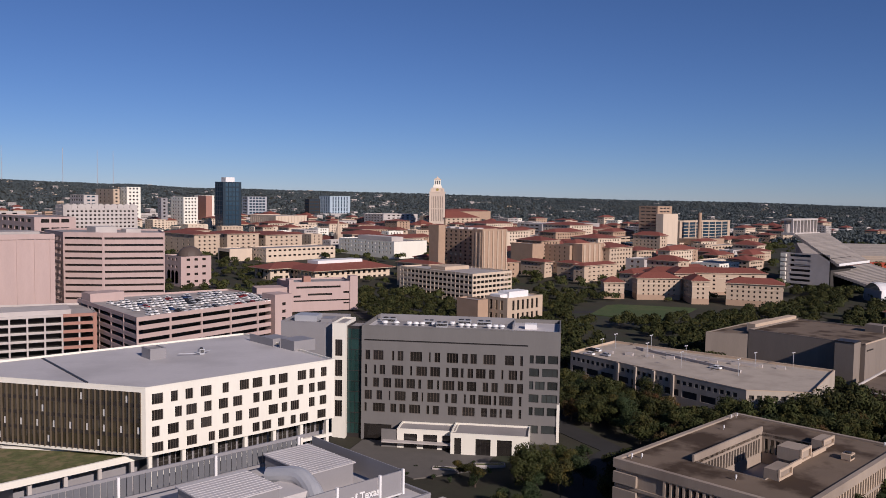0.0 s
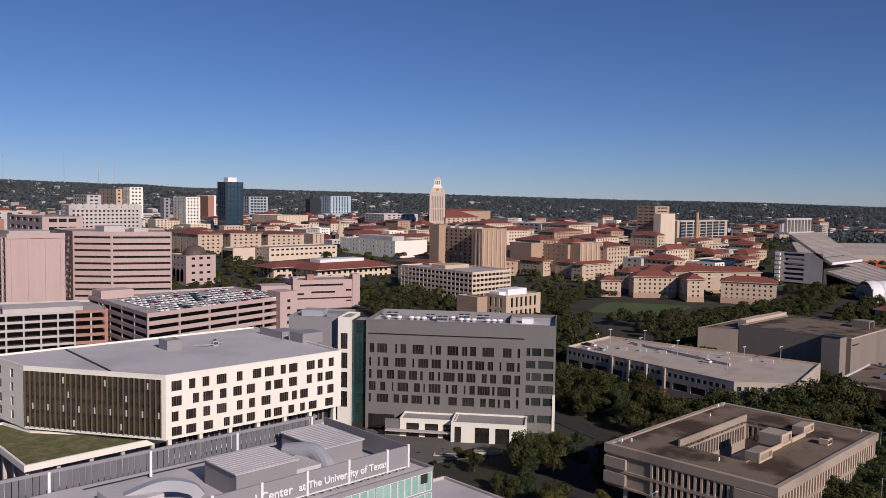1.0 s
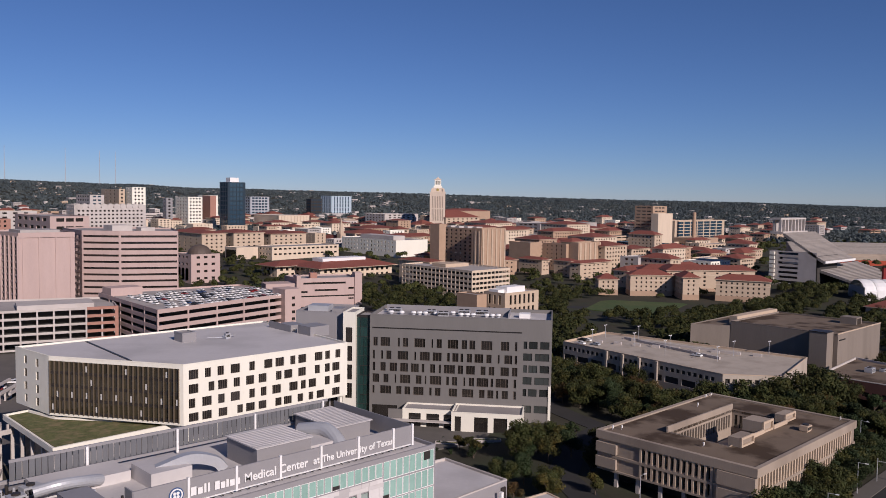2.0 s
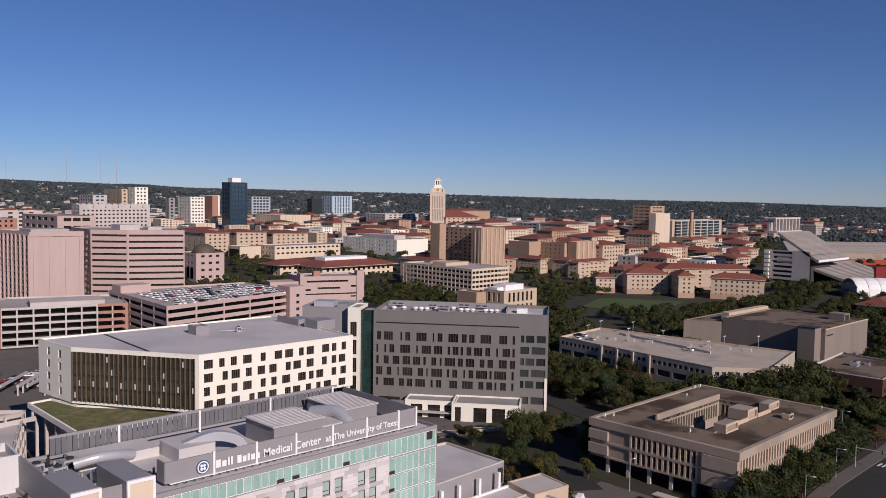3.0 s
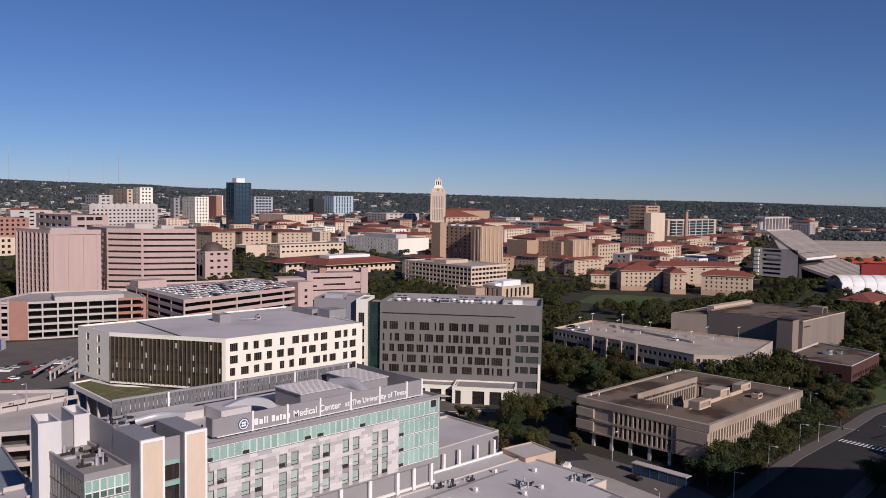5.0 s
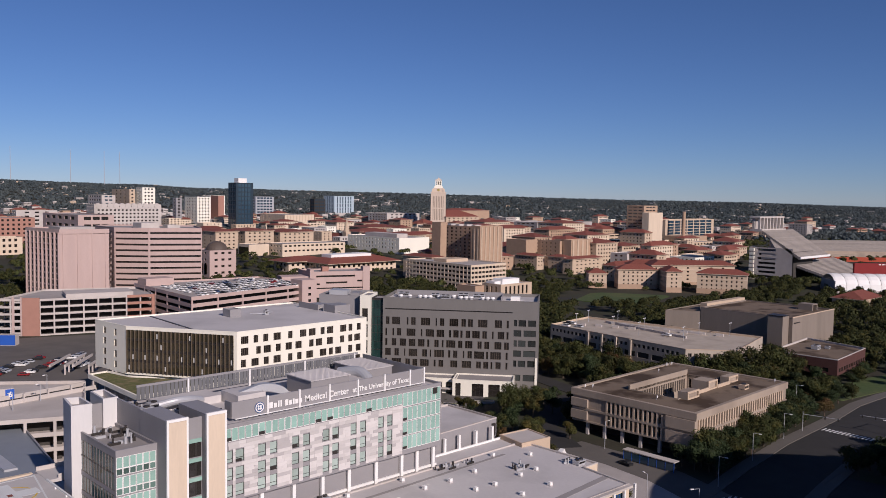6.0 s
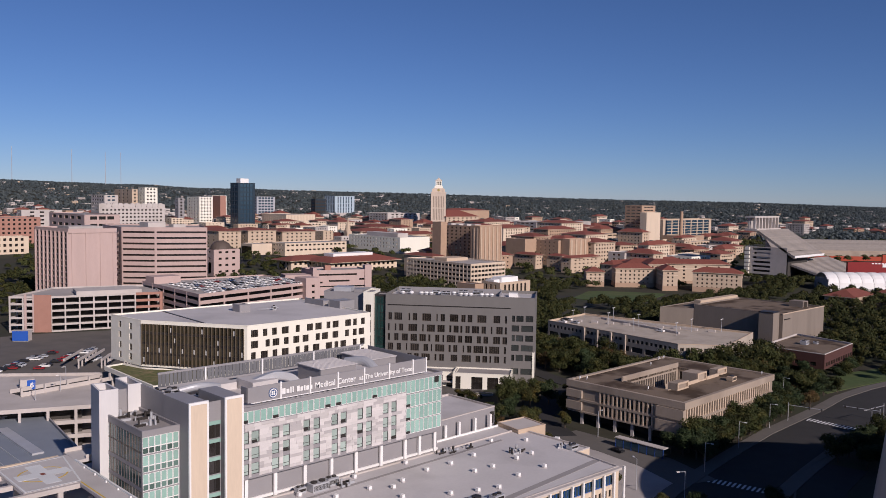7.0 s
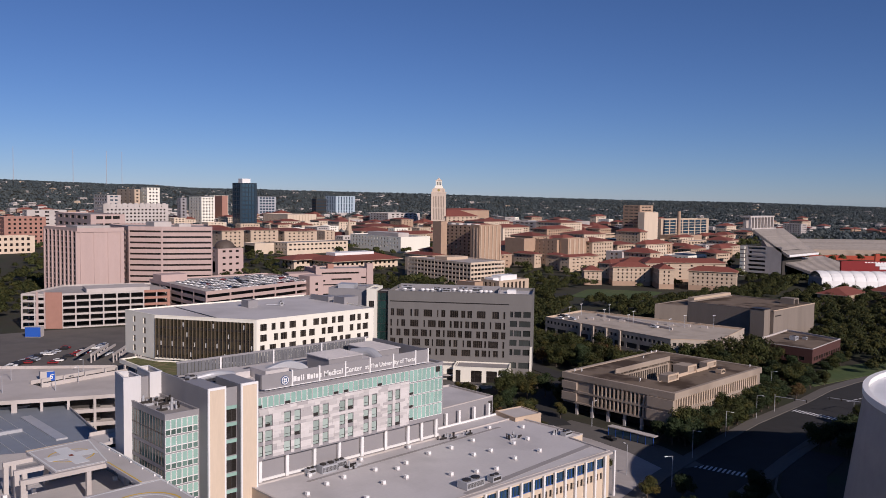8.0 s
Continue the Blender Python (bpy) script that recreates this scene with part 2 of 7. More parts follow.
def duct(name, pts, r, z, m, label, square=False):
    """A run of round or square duct along a line of points."""
    o = thing(name, pose(0, 0, 0), label, "duct")
    bm = bmesh.new()
    n = 4 if square else 14
    rings = []
    # round the bends
    P = [Vector(p) for p in pts]
    P = [2 * P[0] - P[1]] + P + [2 * P[-1] - P[-2]]
    pts = [0.5 * (2 * b + (c - a) * t + (2 * a - 5 * b + 4 * c - d) * t * t + (3 * b - a - 3 * c + d) * t ** 3) for a, b, c, d in zip(P, P[1:], P[2:], P[3:]) for t in (0, 0.17, 0.33, 0.5, 0.67, 0.83)] + [P[-2]]
    for i, p in enumerate(pts):
        a, b = Vector(pts[max(i - 1, 0)]), Vector(pts[min(i + 1, len(pts) - 1)])
        t = (b - a).normalized()
        s = t.cross(Vector((0, 0, 1))).normalized()
        u = s.cross(t)
        rings.append([bm.verts.new(Vector(p) + Vector((0, 0, z)) + (s * math.cos(x) + u * math.sin(x)) * r) for x in (2 * math.pi * (k + 0.5) / n for k in range(n))])
    for p, q in zip(rings, rings[1:]):
        for k in range(n):
            bm.faces.new((p[k], p[(k + 1) % n], q[(k + 1) % n], q[k]))
    bm.faces.new(rings[0])
    bm.faces.new(rings[-1][::-1])
    part("duct_run", bm, m, o)
    return o


def roof_vent():
    v = thing("roof_vent", pose(0, 0, -50), "small white square roof vent on the membrane", "vent", "roof vents")
    part("curb", boxes((-0.5, 0.5, -0.5, 0.5, 0, 0.25)), ROOFWHITE, v)
    part("hood", boxes((-0.42, 0.42, -0.42, 0.42, 0.25, 0.95)), WHITEMETAL, v)
    return v


# ---- white lab block with a fin facade ----
def white_block():
    o = thing("lab_building", pose(0, 0, 0), "white laboratory block with scattered dark windows and bronze fins", "building")
    A, B, Cc, Dd, E = (81.3, 181.2), (134.0, 180.8), (137.0, 233.0), (57.0, 234.5), (59.3, 214.5)
    z0, z1 = 15.2, 31.0
    rows = (
        ((29.3, 26.8), (1.5, 4.2), (6.1, 7.8), (9.7, 11.6), (13.6, 16.4), (19.3, 21.0), (24.0, 26.6), (27.6, 30.4), (32.5, 34.2), (35.2, 37.9), (40.9, 43.6), (44.6, 46.3), (48.3, 50.1)),
        ((25.5, 23.0), (1.5, 4.2), (7.1, 8.8), (9.9, 12.6), (14.5, 16.4), (18.3, 20.8), (22.2, 24.7), (27.8, 29.6), (30.5, 33.2), (35.2, 37.8), (40.9, 42.7), (44.5, 46.3), (47.2, 49.8)),
        ((21.7, 19.2), (1.5, 3.3), (5.3, 8.0), (9.9, 11.8), (13.6, 16.4), (19.3, 21.0), (22.9, 24.7), (26.6, 29.4), (32.2, 35.0), (36.1, 37.8), (38.8, 41.4), (44.5, 46.3), (47.9, 50.1)),
        ((17.9, 15.6), (1.5, 4.2), (5.3, 8.0), (10.0, 12.6), (15.6, 17.3), (18.3, 21.0), (22.2, 24.7), (27.6, 29.6), (30.4, 33.0), (35.0, 36.9), (38.8, 40.4), (41.6, 44.3), (47.2, 49.9)),
    )
    front = [(a, b, r[0][1], r[0][0]) for r in rows for a, b in r[1:]]
    end = [(u, u + 1.6, z, z + 2.3) for z in (16.2, 19.7, 23.4, 27.0) for u in (5.5, 12.5)]
    hole = [(0.3, math.dist(E, A) - 1.2, z0 + 0.3, z1 - 1.2)]
    poses = block(o, [A, B, Cc, Dd, E], z0, z1, WHITE, ROOFWHITE, {0: front, 3: end, 4: hole}, 0.3, 0.45, base=True)
    glaze(o, poses[0][0], front, DARKGLASS, BRONZE, 0.62)
    glaze(o, poses[3][0], end, DARKGLASS, BRONZE, 0.62)
    # the fin facade: glass bays, spandrels and bronze fins
    m, length = poses[4]
    a, b, c, d = hole[0]
    n = 26
    step = (b - a) / n
    glass = pane_mesh(step - 0.06, (d - c) / 4 - 0.9, glass_mat("bronze_tinted_glass", (0.045, 0.037, 0.022), 0.1, 0.6))
    span = CACHE.setdefault("span", mesh("spandrel", boxes((0, step - 0.03, 0, 0.08, 0, 0.86)), DARKMETAL))
    fin = CACHE.setdefault("fin", mesh("fin", boxes((-0.06, 0.06, -0.35, 0.25, 0, d - c)), mat("bronze_fin", (0.16, 0.125, 0.085), 0.5, 0.2, 0.15)))
    blind = pane_mesh(step * 0.35, (d - c) / 4 * 0.45, mat("window_blind", (0.55, 0.53, 0.5), 0.8, vary=0.1))
    for i in range(n):
        for k in range(4):
            z = c + k * (d - c) / 4
            put("pane", glass, o, m @ Matrix.Translation((a + i * step, 0.22, z + 0.88)))
            put("spandrel", span, o, m @ Matrix.Translation((a + i * step, 0.2, z)))
            if (i * 7 + k * 5) % (9, 3, 11, 8)[k] == 0:
                put("blind", blind, o, m @ Matrix.Translation((a + (i + 0.3) * step, 0.18, z + 0.95)))
    for i in range(n + 1):
        put("fin", fin, o, m @ Matrix.Translation((a + i * step, 0, c)))
    # dark seam across the roof
    bm = bmesh.new()
    p, q = Vector((74.0, 196.4)), Vector((76.0, 232.5))
    s = (q - p).normalized()
    s = Vector((-s.y, s.x)) * 0.3
    prism(bm, [tuple(p - s), tuple(q - s), tuple(q + s), tuple(p + s)][::-1], 30.5, 30.75)
    part("expansion_joint", bm, DARKMETAL, o, "dark expansion joint cover")
    # penthouse
    block(o, rect(97, 101.4, 213.1, 218.4), 30.5, 33.3, MIDGREY, ROOFGREY, parapet=0.2)
    part("stair_head", boxes((133.2, 140.5, 199, 206, 30.2, 33.4)), MIDGREY, o)
    part("roof_screen", boxes((132.5, 132.8, 209, 222, 30.5, 32.8), (133, 140.5, 206, 206.3, 30.5, 32.6), (134, 140, 212, 219, 30.5, 32.2)), MIDGREY, o)
    # storey below: recessed glass behind square columns, and the connecting wall
    part("lower_storey", boxes((86, 134, 185.5, 230, -10, 14.9)), MIDGREY, o)
    glaze(o, side((86, 185.5), (134, 185.5)), [(i * 3.0 + 0.2, i * 3.0 + 2.8, z, z + 3.4) for i in range(16) for z in (5.6, 10.6)], DARKGLASS, MIDGREY, 1.3, recess=-0.12)
    col = mesh("column", boxes((-0.45, 0.45, -0.45, 0.45, -10, 14.9)), WHITE)
    for i in range(7):
        put("column", col, o, Matrix.Translation((82.5 + i * 8.3, 182, 0)))
    beam = part("canopy_beam", boxes((81.5, 134, 181.6, 182.4, 9.8, 10.6)), WHITE, o)
    return o


def green_terrace():
    o = thing("terrace_building", pose(0, 0, 0), "low wing with a planted sedum roof and a white fascia", "building")
    pts = [(50.2, 185.3), (84.0, 186.6), (80.2, 190.2), (60.6, 213.2), (57.6, 226), (50.8, 225)]
    bm = bmesh.new()
    ring(bm, inset(pts, -0.1), inset(pts, 0.5), 12.9, 14.4)
    part("fascia", bm, WHITE, o)
    bm = bmesh.new()
    prism(bm, inset(pts, 0.45), 12.8, 13.9)
    part("roof_slab", bm, CONCRETE, o)
    bm = bmesh.new()
    inner = inset(pts, 1.0)
    prism(bm, inner, 13.9, 14.05)
    part("planting_bed", bm, SEDUM, o, "yellow-green sedum planting")
    col = mesh("column", boxes((-0.4, 0.4, -0.4, 0.4, -3, 12.8)), LIGHTCON)
    for k in range(5):
        put("column", col, o, Matrix.Translation((51.5, 188 + k * 8, 0)))
    for k in range(4):
        put("column", col, o, Matrix.Translation((58 + k * 7.5, 187, 0)))
    part("inner_wall", boxes((56, 84, 191, 192, -3, 12.8), (56, 57, 192, 224, -3, 12.8)), MIDGREY, o)
    return o


# ---- grey hospital-office block turned to the street corner ----
GREY_AT = side((173.2, 218.6), (214.0, 166.5))
GREY_L = 66.2


def grey_block():
    o = thing("office_building", GREY_AT, "dark grey panelled office block with scattered narrow window groups", "building")
    rows = (
        (20.2, 23.5, (1.3, 2.9), (4.0, 7.5), (10.4, 11.2), (12.3, 14.3), (16.6, 20.6), (22.9, 23.5), (24.8, 26.7), (28.9, 32.7), (34.0, 35.9), (36.8, 38.9), (41.1, 45.1), (48.2, 51.2), (53.2, 54.1)),
        (15.4, 18.6, (1.1, 1.9), (4.2, 5.0), (6.2, 8.1), (10.4, 14.3), (16.6, 17.3), (18.7, 22.3), (23.4, 26.7), (28.7, 29.7), (30.6, 32.9), (33.6, 34.6), (35.9, 37.8), (38.7, 41.9), (43.0, 44.9), (47.1, 47.8), (49.5, 52.3), (53.2, 54.1)),
        (11.0, 14.2, (1.1, 2.1), (4.0, 6.0), (7.5, 10.2), (11.4, 14.3), (15.4, 18.3), (19.4, 20.4), (22.5, 24.4), (25.7, 26.5), (27.6, 31.6), (32.7, 34.6), (35.7, 38.9), (41.0, 42.8), (43.9, 46.0), (48.2, 51.2), (52.3, 54.3)),
        (6.7, 9.9, (1.1, 3.6), (5.2, 7.1), (9.4, 10.0), (11.4, 15.2), (17.3, 19.4), (20.6, 21.2), (22.5, 26.7), (28.5, 29.5), (30.6, 32.5), (34.8, 35.5), (36.8, 38.7), (39.6, 43.9), (44.7, 45.6), (46.5, 51.0), (53.0, 53.9)),
        (2.6, 5.6, (1.1, 1.9), (4.0, 8.1), (10.0, 12.0), (13.1, 15.2), (16.4, 20.2), (22.3, 23.2), (24.4, 26.5), (29.5, 32.5), (34.4, 38.5), (40.6, 42.6), (43.6, 45.8), (46.7, 47.5), (48.8, 51.0), (53.0, 53.9)),
    )
    small = [(a, b, r[0], r[1]) for r in rows for a, b in r[2:]]
    corner = [(u, u + w, z, z + 2.7) for k, z in enumerate((21.2, 16.9, 12.6, 8.3, 4.0, -2.0)) for u, w in (((56.3, 1.3), (58.2, 3.1), (62.2, 3.3)) if k % 2 == 0 else ((56.2, 3.2), (60.4, 5.1)))]
    slot = [(0.8, 55.6, 26.65, 27.15)]
    entry = [(1.0, 10.5, -7.2, -1.6)]
    d = 27.0
    wide = GREY_L
    sidewin = grid(d, -3.5, 6, 4.4, 4.6, 2.2, 2.8, 1.0)
    poses = block(o, rect(0, wide, 0, d), -10, 31.8, GREY, ROOFWHITE, {0: small + corner + slot + entry, 1: sidewin}, 0.4, 1.3)
    glaze(o, poses[0][0], small, DARKGLASS, BRONZE, 0.95, 0.3)
    glaze(o, poses[0][0], corner, glass_mat("pale_window_glass", (0.05, 0.055, 0.052), 0.08, 0.8), DARKMETAL, 1.6, 0.3)
    glaze(o, poses[0][0], entry, DARKGLASS, DARKMETAL, 1.3, 0.35)
    glaze(o, poses[1][0], sidewin, DARKGLASS, DARKMETAL, 1.1, 0.3)
    part("slot_backing", boxes((0.8, 55.6, 0.38, 0.42, 26.6, 27.2)), DARKMETAL, o)
    part("corner_pier", boxes((65.4, 66.35, -0.35, 2.0, -4.5, 8.0)), WHITE, o, "white plastered corner pier")
    # rooftop plant
    part("screen_wall", boxes((2, 50, 20, 20.3, 30.5, 33.0), (50, 50.3, 9, 20.3, 30.5, 32.4)), MIDGREY, o)
    part("plant_deck", boxes((3, 50, 6, 19.5, 30.5, 30.8)), ROOFGREY, o)
    part("hatch", boxes((54, 58, 12, 16, 30.5, 32.2)), WHITEMETAL, o, "white roof hatch")
    return o


def grey_roof_fans():
    fan = thing("roof_fan", pose(0, 0, -60), "round light metal exhaust fan on the roof deck", "fan", "rooftop exhaust fans")
    bm = bmesh.new()
    cyl(bm, 0, 0, 0, 0.7, 0.75, 12)
    part("curb", bm, STEEL, fan)
    bm = bmesh.new()
    cyl(bm, 0, 0, 0.7, 1.3, 1.1, 14, 0.8)
    part("cowl", bm, WHITEMETAL, fan)
    for u in (14.5, 16.8, 19.0, 23.0, 32.5, 34.8, 37.0, 42.0, 44.2, 46.4, 10.0, 29.0):
        copy_thing(fan, GREY_AT @ Matrix.Translation((u, 9.5 if u != 29 else 13, 30.8)))
    fan.matrix_world = GREY_AT @ Matrix.Translation((6.0, 9.5, 30.8))
    for u, v, w in ((26.0, 8.5, 4.0), (21.0, 12.0, 3.5), (40.0, 14.5, 5.0), (6.5, 14.5, 5.0), (33.0, 15.5, 4.5)):
        p = GREY_AT @ Vector((u, v, 30.8))
        air_unit(p.x, p.y, p.z, w, 2.4, 1.6, -52, 2)


def pavilion():
    """Cream single-storey entrance pavilions in front of the grey block."""
    o = thing("entrance_pavilion", GREY_AT, "cream stone entrance pavilion with tall dark windows", "building")
    for u0, u1, v0, z1, wins in ((14.2, 33.5, -9.0, -0.2, ((2.2, 6.6), (8.6, 13.2), (15.0, 18.9))), (32.2, 57.0, -12.5, 0.3, ((1.2, 3.4), (8.0, 12.8), (14.8, 19.5)))):
        holes = [(a, b, -7.0, z1 - 1.5) for a, b in wins]
        sub = block(o, rect(u0, u1, v0, -0.1), -10, z1, WHITE, ROOFGREY, {0: holes}, 0.5, 0.5)
        glaze(o, sub[0][0], holes, DARKGLASS, DARKMETAL, 1.5, 0.4)
    part("canopy", boxes((9.5, 33, -11.4, -9.1, -4.3, -3.9)), LIGHTCON, o)
    part("wedge_wall", boxes((9.0, 14.0, -9.0, -8.4, -9, -0.6)), GREY, o)
    return o


def link_tower():
    o = thing("stair_tower", GREY_AT, "white stair tower with a dark glass slot between the blocks", "building")
    holes = [(1.0, 3.5, z, z + 5.6) for z in (0.5, 7.4, 14.3, 21.2)]
    p = block(o, rect(-9.9, -5.3, -1.0, 13), -10, 32.4, WHITE, ROOFGREY, {0: holes}, 0.3, 0.5)
    glaze(o, p[0][0], holes, DARKGLASS, BRONZE, 0.9)
    g = [(0.1 + i * 1.3, 1.35 + i * 1.3, z, z + 3.4) for i in range(4) for z in (-5.5, -1.9, 1.7, 5.3, 8.9, 12.5, 16.1, 19.7, 23.3, 26.9)]
    p = block(o, rect(-5.25, 0.0, 1.2, 12), -10, 31.2, DARKMETAL, ROOFGREY, {0: g}, 0.2, 0.5)
    glaze(o, p[0][0], g, glass_mat("dark_green_glass", (0.02, 0.05, 0.045)), None, recess=0.1)
    # plant storey of the rear wing
    block(o, rect(-29, -9.95, 2.5, 24), 14, 31.8, MIDGREY, ROOFGREY, {}, 0.3, 0.7)
    part("plant_box", boxes((-26, -18, 8, 15, 31, 33.2)), STEEL, o)
    part("plant_box", boxes((-16, -12, 6, 12, 31, 32.6)), MIDGREY, o)
    return o


white_block()
green_terrace()
grey_block()
grey_roof_fans()
pavilion()
link_tower()
duct("roof_pipe", [(105, 213, 31.2), (109, 211, 31.2), (114, 212, 31.3)], 0.12, 0, STEEL, "thin metal conduit run across the white roof")
air_unit(111, 211.5, 30.55, 1.6, 1.2, 1.6, 0, 1)


# ---- hospital ----
STONES = [mat("stone_%s" % n, c, 0.85, vary=0.08, random_tint=0.10) for n, c in (("pale", (0.60, 0.56, 0.53)), ("mid", (0.51, 0.475, 0.45)), ("dark", (0.42, 0.39, 0.375)))]


def lettering(parent, words, x, z, size, y, material, m):
    """Raised letters set along a fascia."""
    cu = bpy.data.curves.new("lettering", "FONT")
    cu.body, cu.size, cu.extrude, cu.offset = words, size, 0.08, 0.03
    cu.materials.append(material)
    ob = new("lettering", cu)
    me = bpy.data.meshes.new_from_object(ob.evaluated_get(bpy.context.evaluated_depsgraph_get()))
    bpy.data.objects.remove(ob)
    me.materials.clear()
    me.materials.append(material)
    xs = [v.co.x for v in me.vertices]
    put("lettering", me, parent, m @ pose(x, y, z, 90, 0, 0))
    return max(xs)


def hospital():
    o = thing("hospital", pose(0, 0, 0), "hospital tower with pale stone strips, green glass and tan end piers", "building")
    x0, x1, y0, y1 = 27.8, 88.0, 93.3, 124.5
    zt = 28.9
    # openings of the stone front
    wins = [(a - x0, b - x0, z, z + 2.5) for z in (21.0, 17.4, 13.95) for a, b in ((28.2, 29.6), (30.2, 32.2), (35.4, 37.3), (38.3, 40.1), (43.8, 45.6), (46.6, 48.4), (51.8, 53.6), (54.4, 56.2), (59.5, 61.2), (62.2, 64.0), (67.6, 69.3), (70.3, 72.0))]
    band = [(i * 1.58 + 0.05, i * 1.58 + 1.53, 25.4, 28.1) for i in range(30)]
    green = [(47.6 + i * 1.55, 47.6 + i * 1.55 + 1.5, z, z + 3.3) for i in range(8) for z in (14.2, 17.7, 21.2, 24.8)]
    poses = block(o, rect(x0, x1, y0, y1), 13.3, zt, MIDGREY, ROOFWHITE, {0: wins + band + green}, 0.3, 0.6, base=True)
    m = poses[0][0]
    glaze(o, m, wins, PALEGLASS, DARKMETAL, 1.9, 0.12, transom=True)
    glaze(o, m, band, GREENGLASS, WHITEMETAL, 1.6, 0.1)
    glaze(o, m, green, GREENGLASS, WHITEMETAL, 1.6, 0.1)
    dark = pane_mesh(1.44, 0.7, DARKMETAL)
    for u, z in ((0.1, 25.5), (7.9, 25.5), (22.2, 25.5), (25.3, 25.5), (36.4, 25.5), (47.5, 21.3), (47.5, 17.8), (47.5, 14.3), (2.4, 20.9), (10.6, 17.5), (16.0, 21.1), (26.7, 21.1), (26.7, 17.5), (31.8, 17.5), (42.6, 14.0)):
        put("open_sash", dark, o, m @ Matrix.Translation((u + 0.02, 0.0, z)))
    part("open_sash", boxes((85.2 - x0, 86.7 - x0, -0.02, 0.06, 26.4, 28.0)), DARKMETAL, o).matrix_local = m
    # stone strips, course by course, stopping at the windows
    rng = random.Random(7)
    course, cache = 0.74, {}
    made = 0
    for k in range(16):
        z = 13.4 + k * course
        u = 0.1 + rng.random()
        while u < 47.4:
            w = rng.choice((1.2, 1.8, 2.4, 3.2))
            w = min(w, 47.45 - u)
            hit = [h for h in wins if h[2] < z + course - 0.02 and h[3] > z + 0.02 and h[0] < u + w and h[1] > u]
            if hit:
                h = min(hit, key=lambda q: q[0])
                if h[0] - u < 0.25:
                    u = h[1] + 0.01
                    continue
                w = h[0] - u - 0.01
            w = round(w, 1)
            if w < 0.2 or u + w > 47.5:
                u += 0.25
                continue
            g = rng.choices((0, 1, 2), (5, 3, 2))[0]
            key = (w, g)
            if key not in cache:
                cache[key] = mesh("stone_panel", boxes((0.01, w - 0.01, -0.07, 0.0, 0.01, course - 0.01)), STONES[g])
            if made < 420:
                put("stone_panel", cache[key], o, m @ Matrix.Translation((u, rng.uniform(-0.03, 0.0), z)))
                made += 1
            u += w
    # lower recessed wall with white columns
    part("lower_wall", boxes((30, 88, 95.0, 124, 6.0, 13.2)), MIDGREY, o)
    part("base_trim", boxes((28, 88, 94.6, 95.0, 7.5, 8.1)), WHITEMETAL, o)
    col = mesh("column", boxes((-0.4, 0.4, -0.3, 0.3, 7.3, 13.0)), WHITEMETAL)
    for x in (29.5, 37, 45, 52.6, 60, 68, 76, 81, 86.5):
        put("column", col, o, Matrix.Translation((x, 94.4, 0)))
    # tan end piers and their grey bodies
    for a, b in ((15.1, 19.4), (23.3, 27.6)):
        part("pier_body", boxes((a, b, 92.4, 104.0, -5.5, 32.2)), MIDGREY, o)
        part("pier_face", boxes((a + 0.35, b - 0.35, 92.15, 92.37, 3.0, 31.8)), CREAM, o, "tan stone pier face")
        part("pier_trim", boxes((a - 0.05, a + 0.35, 92.1, 92.6, 2.5, 32.4), (b - 0.35, b + 0.05, 92.1, 92.6, 2.5, 32.4), (a + 0.35, b - 0.35, 92.1, 92.6, 31.85, 32.4)), WHITEMETAL, o)
    slots = [(0.1, 3.8, z, z + 2.9) for z in (4.0, 7.9, 11.8, 15.7, 19.6, 23.5)]
    w = part("wall", pierced(3.9, 2.0, 31.5, slots, 0.3), MIDGREY, o)
    w.matrix_local = side((19.4, 94.2), (23.3, 94.2))
    glaze(o, side((19.4, 94.2), (23.3, 94.2)), slots, DARKGLASS, DARKMETAL, 1.2, 0.2)
    tops = [(0.1, 3.8, z + 2.95, z + 3.75) for _, _, z, _ in slots]
    for s in tops:
        part("spandrel", boxes((19.5, 23.2, 94.0, 94.16, s[2], s[3])), GREENGLASS, o)
    # green glass corner wing
    wy = 96.4
    f = [(0.1 + i * 1.3, 1.35 + i * 1.3, z, z + 3.5) for i in range(6) for z in (3.4, 7.2, 11.0, 14.8, 18.6, 22.4)]
    g = [(0.15 + i * 1.4, 1.5 + i * 1.4, z, z + 3.2) for i in range(12) for z in (3.4, 7.4, 11.4, 15.4, 19.4, 22.6)]
    p = block(o, [(7.0, wy), (15.1, wy), (15.1, 124), (10.0, 124), (7.0, 114)], -5.5, 27.2, MIDGREY, ROOFGREY, {0: f, 4: g}, 0.2, 0.7)
    for a, b, c, d in f:
        glaze(o, p[0][0], [(a, b, c, c + 1.3)], CLEARGLASS, WHITEMETAL, 1.4, 0.08)
        glaze(o, p[0][0], [(a, b, c + 1.32, d)], GREENGLASS, WHITEMETAL, 1.4, 0.08)
    # side panes: darker copy of the front's green glass, shade put into colour
    glaze(o, p[4][0], g, glass_mat("shaded_green_glass", (0.06, 0.11, 0.10), 0.08, 0.5), BRONZE, 1.4, 0.08)
    # stair shafts behind the wing
    block(o, [(5.2, 113.6), (9.2, 113.2), (9.6, 120.4), (6.6, 121.8)], -5.5, 32.6, SHAFTWHITE, ROOFGREY, {}, parapet=1.4)
    block(o, [(12.4, 115.6), (15.4, 115.4), (16.0, 124), (13, 124)], -5.5, 32.6, SHAFTWHITE, ROOFGREY, {}, parapet=1.4)
    part("back_wall", boxes((9.3, 12.5, 116.6, 117.0, 26.5, 31.6), (15.2, 15.6, 104, 116, 26.5, 32.4)), MIDGREY, o)
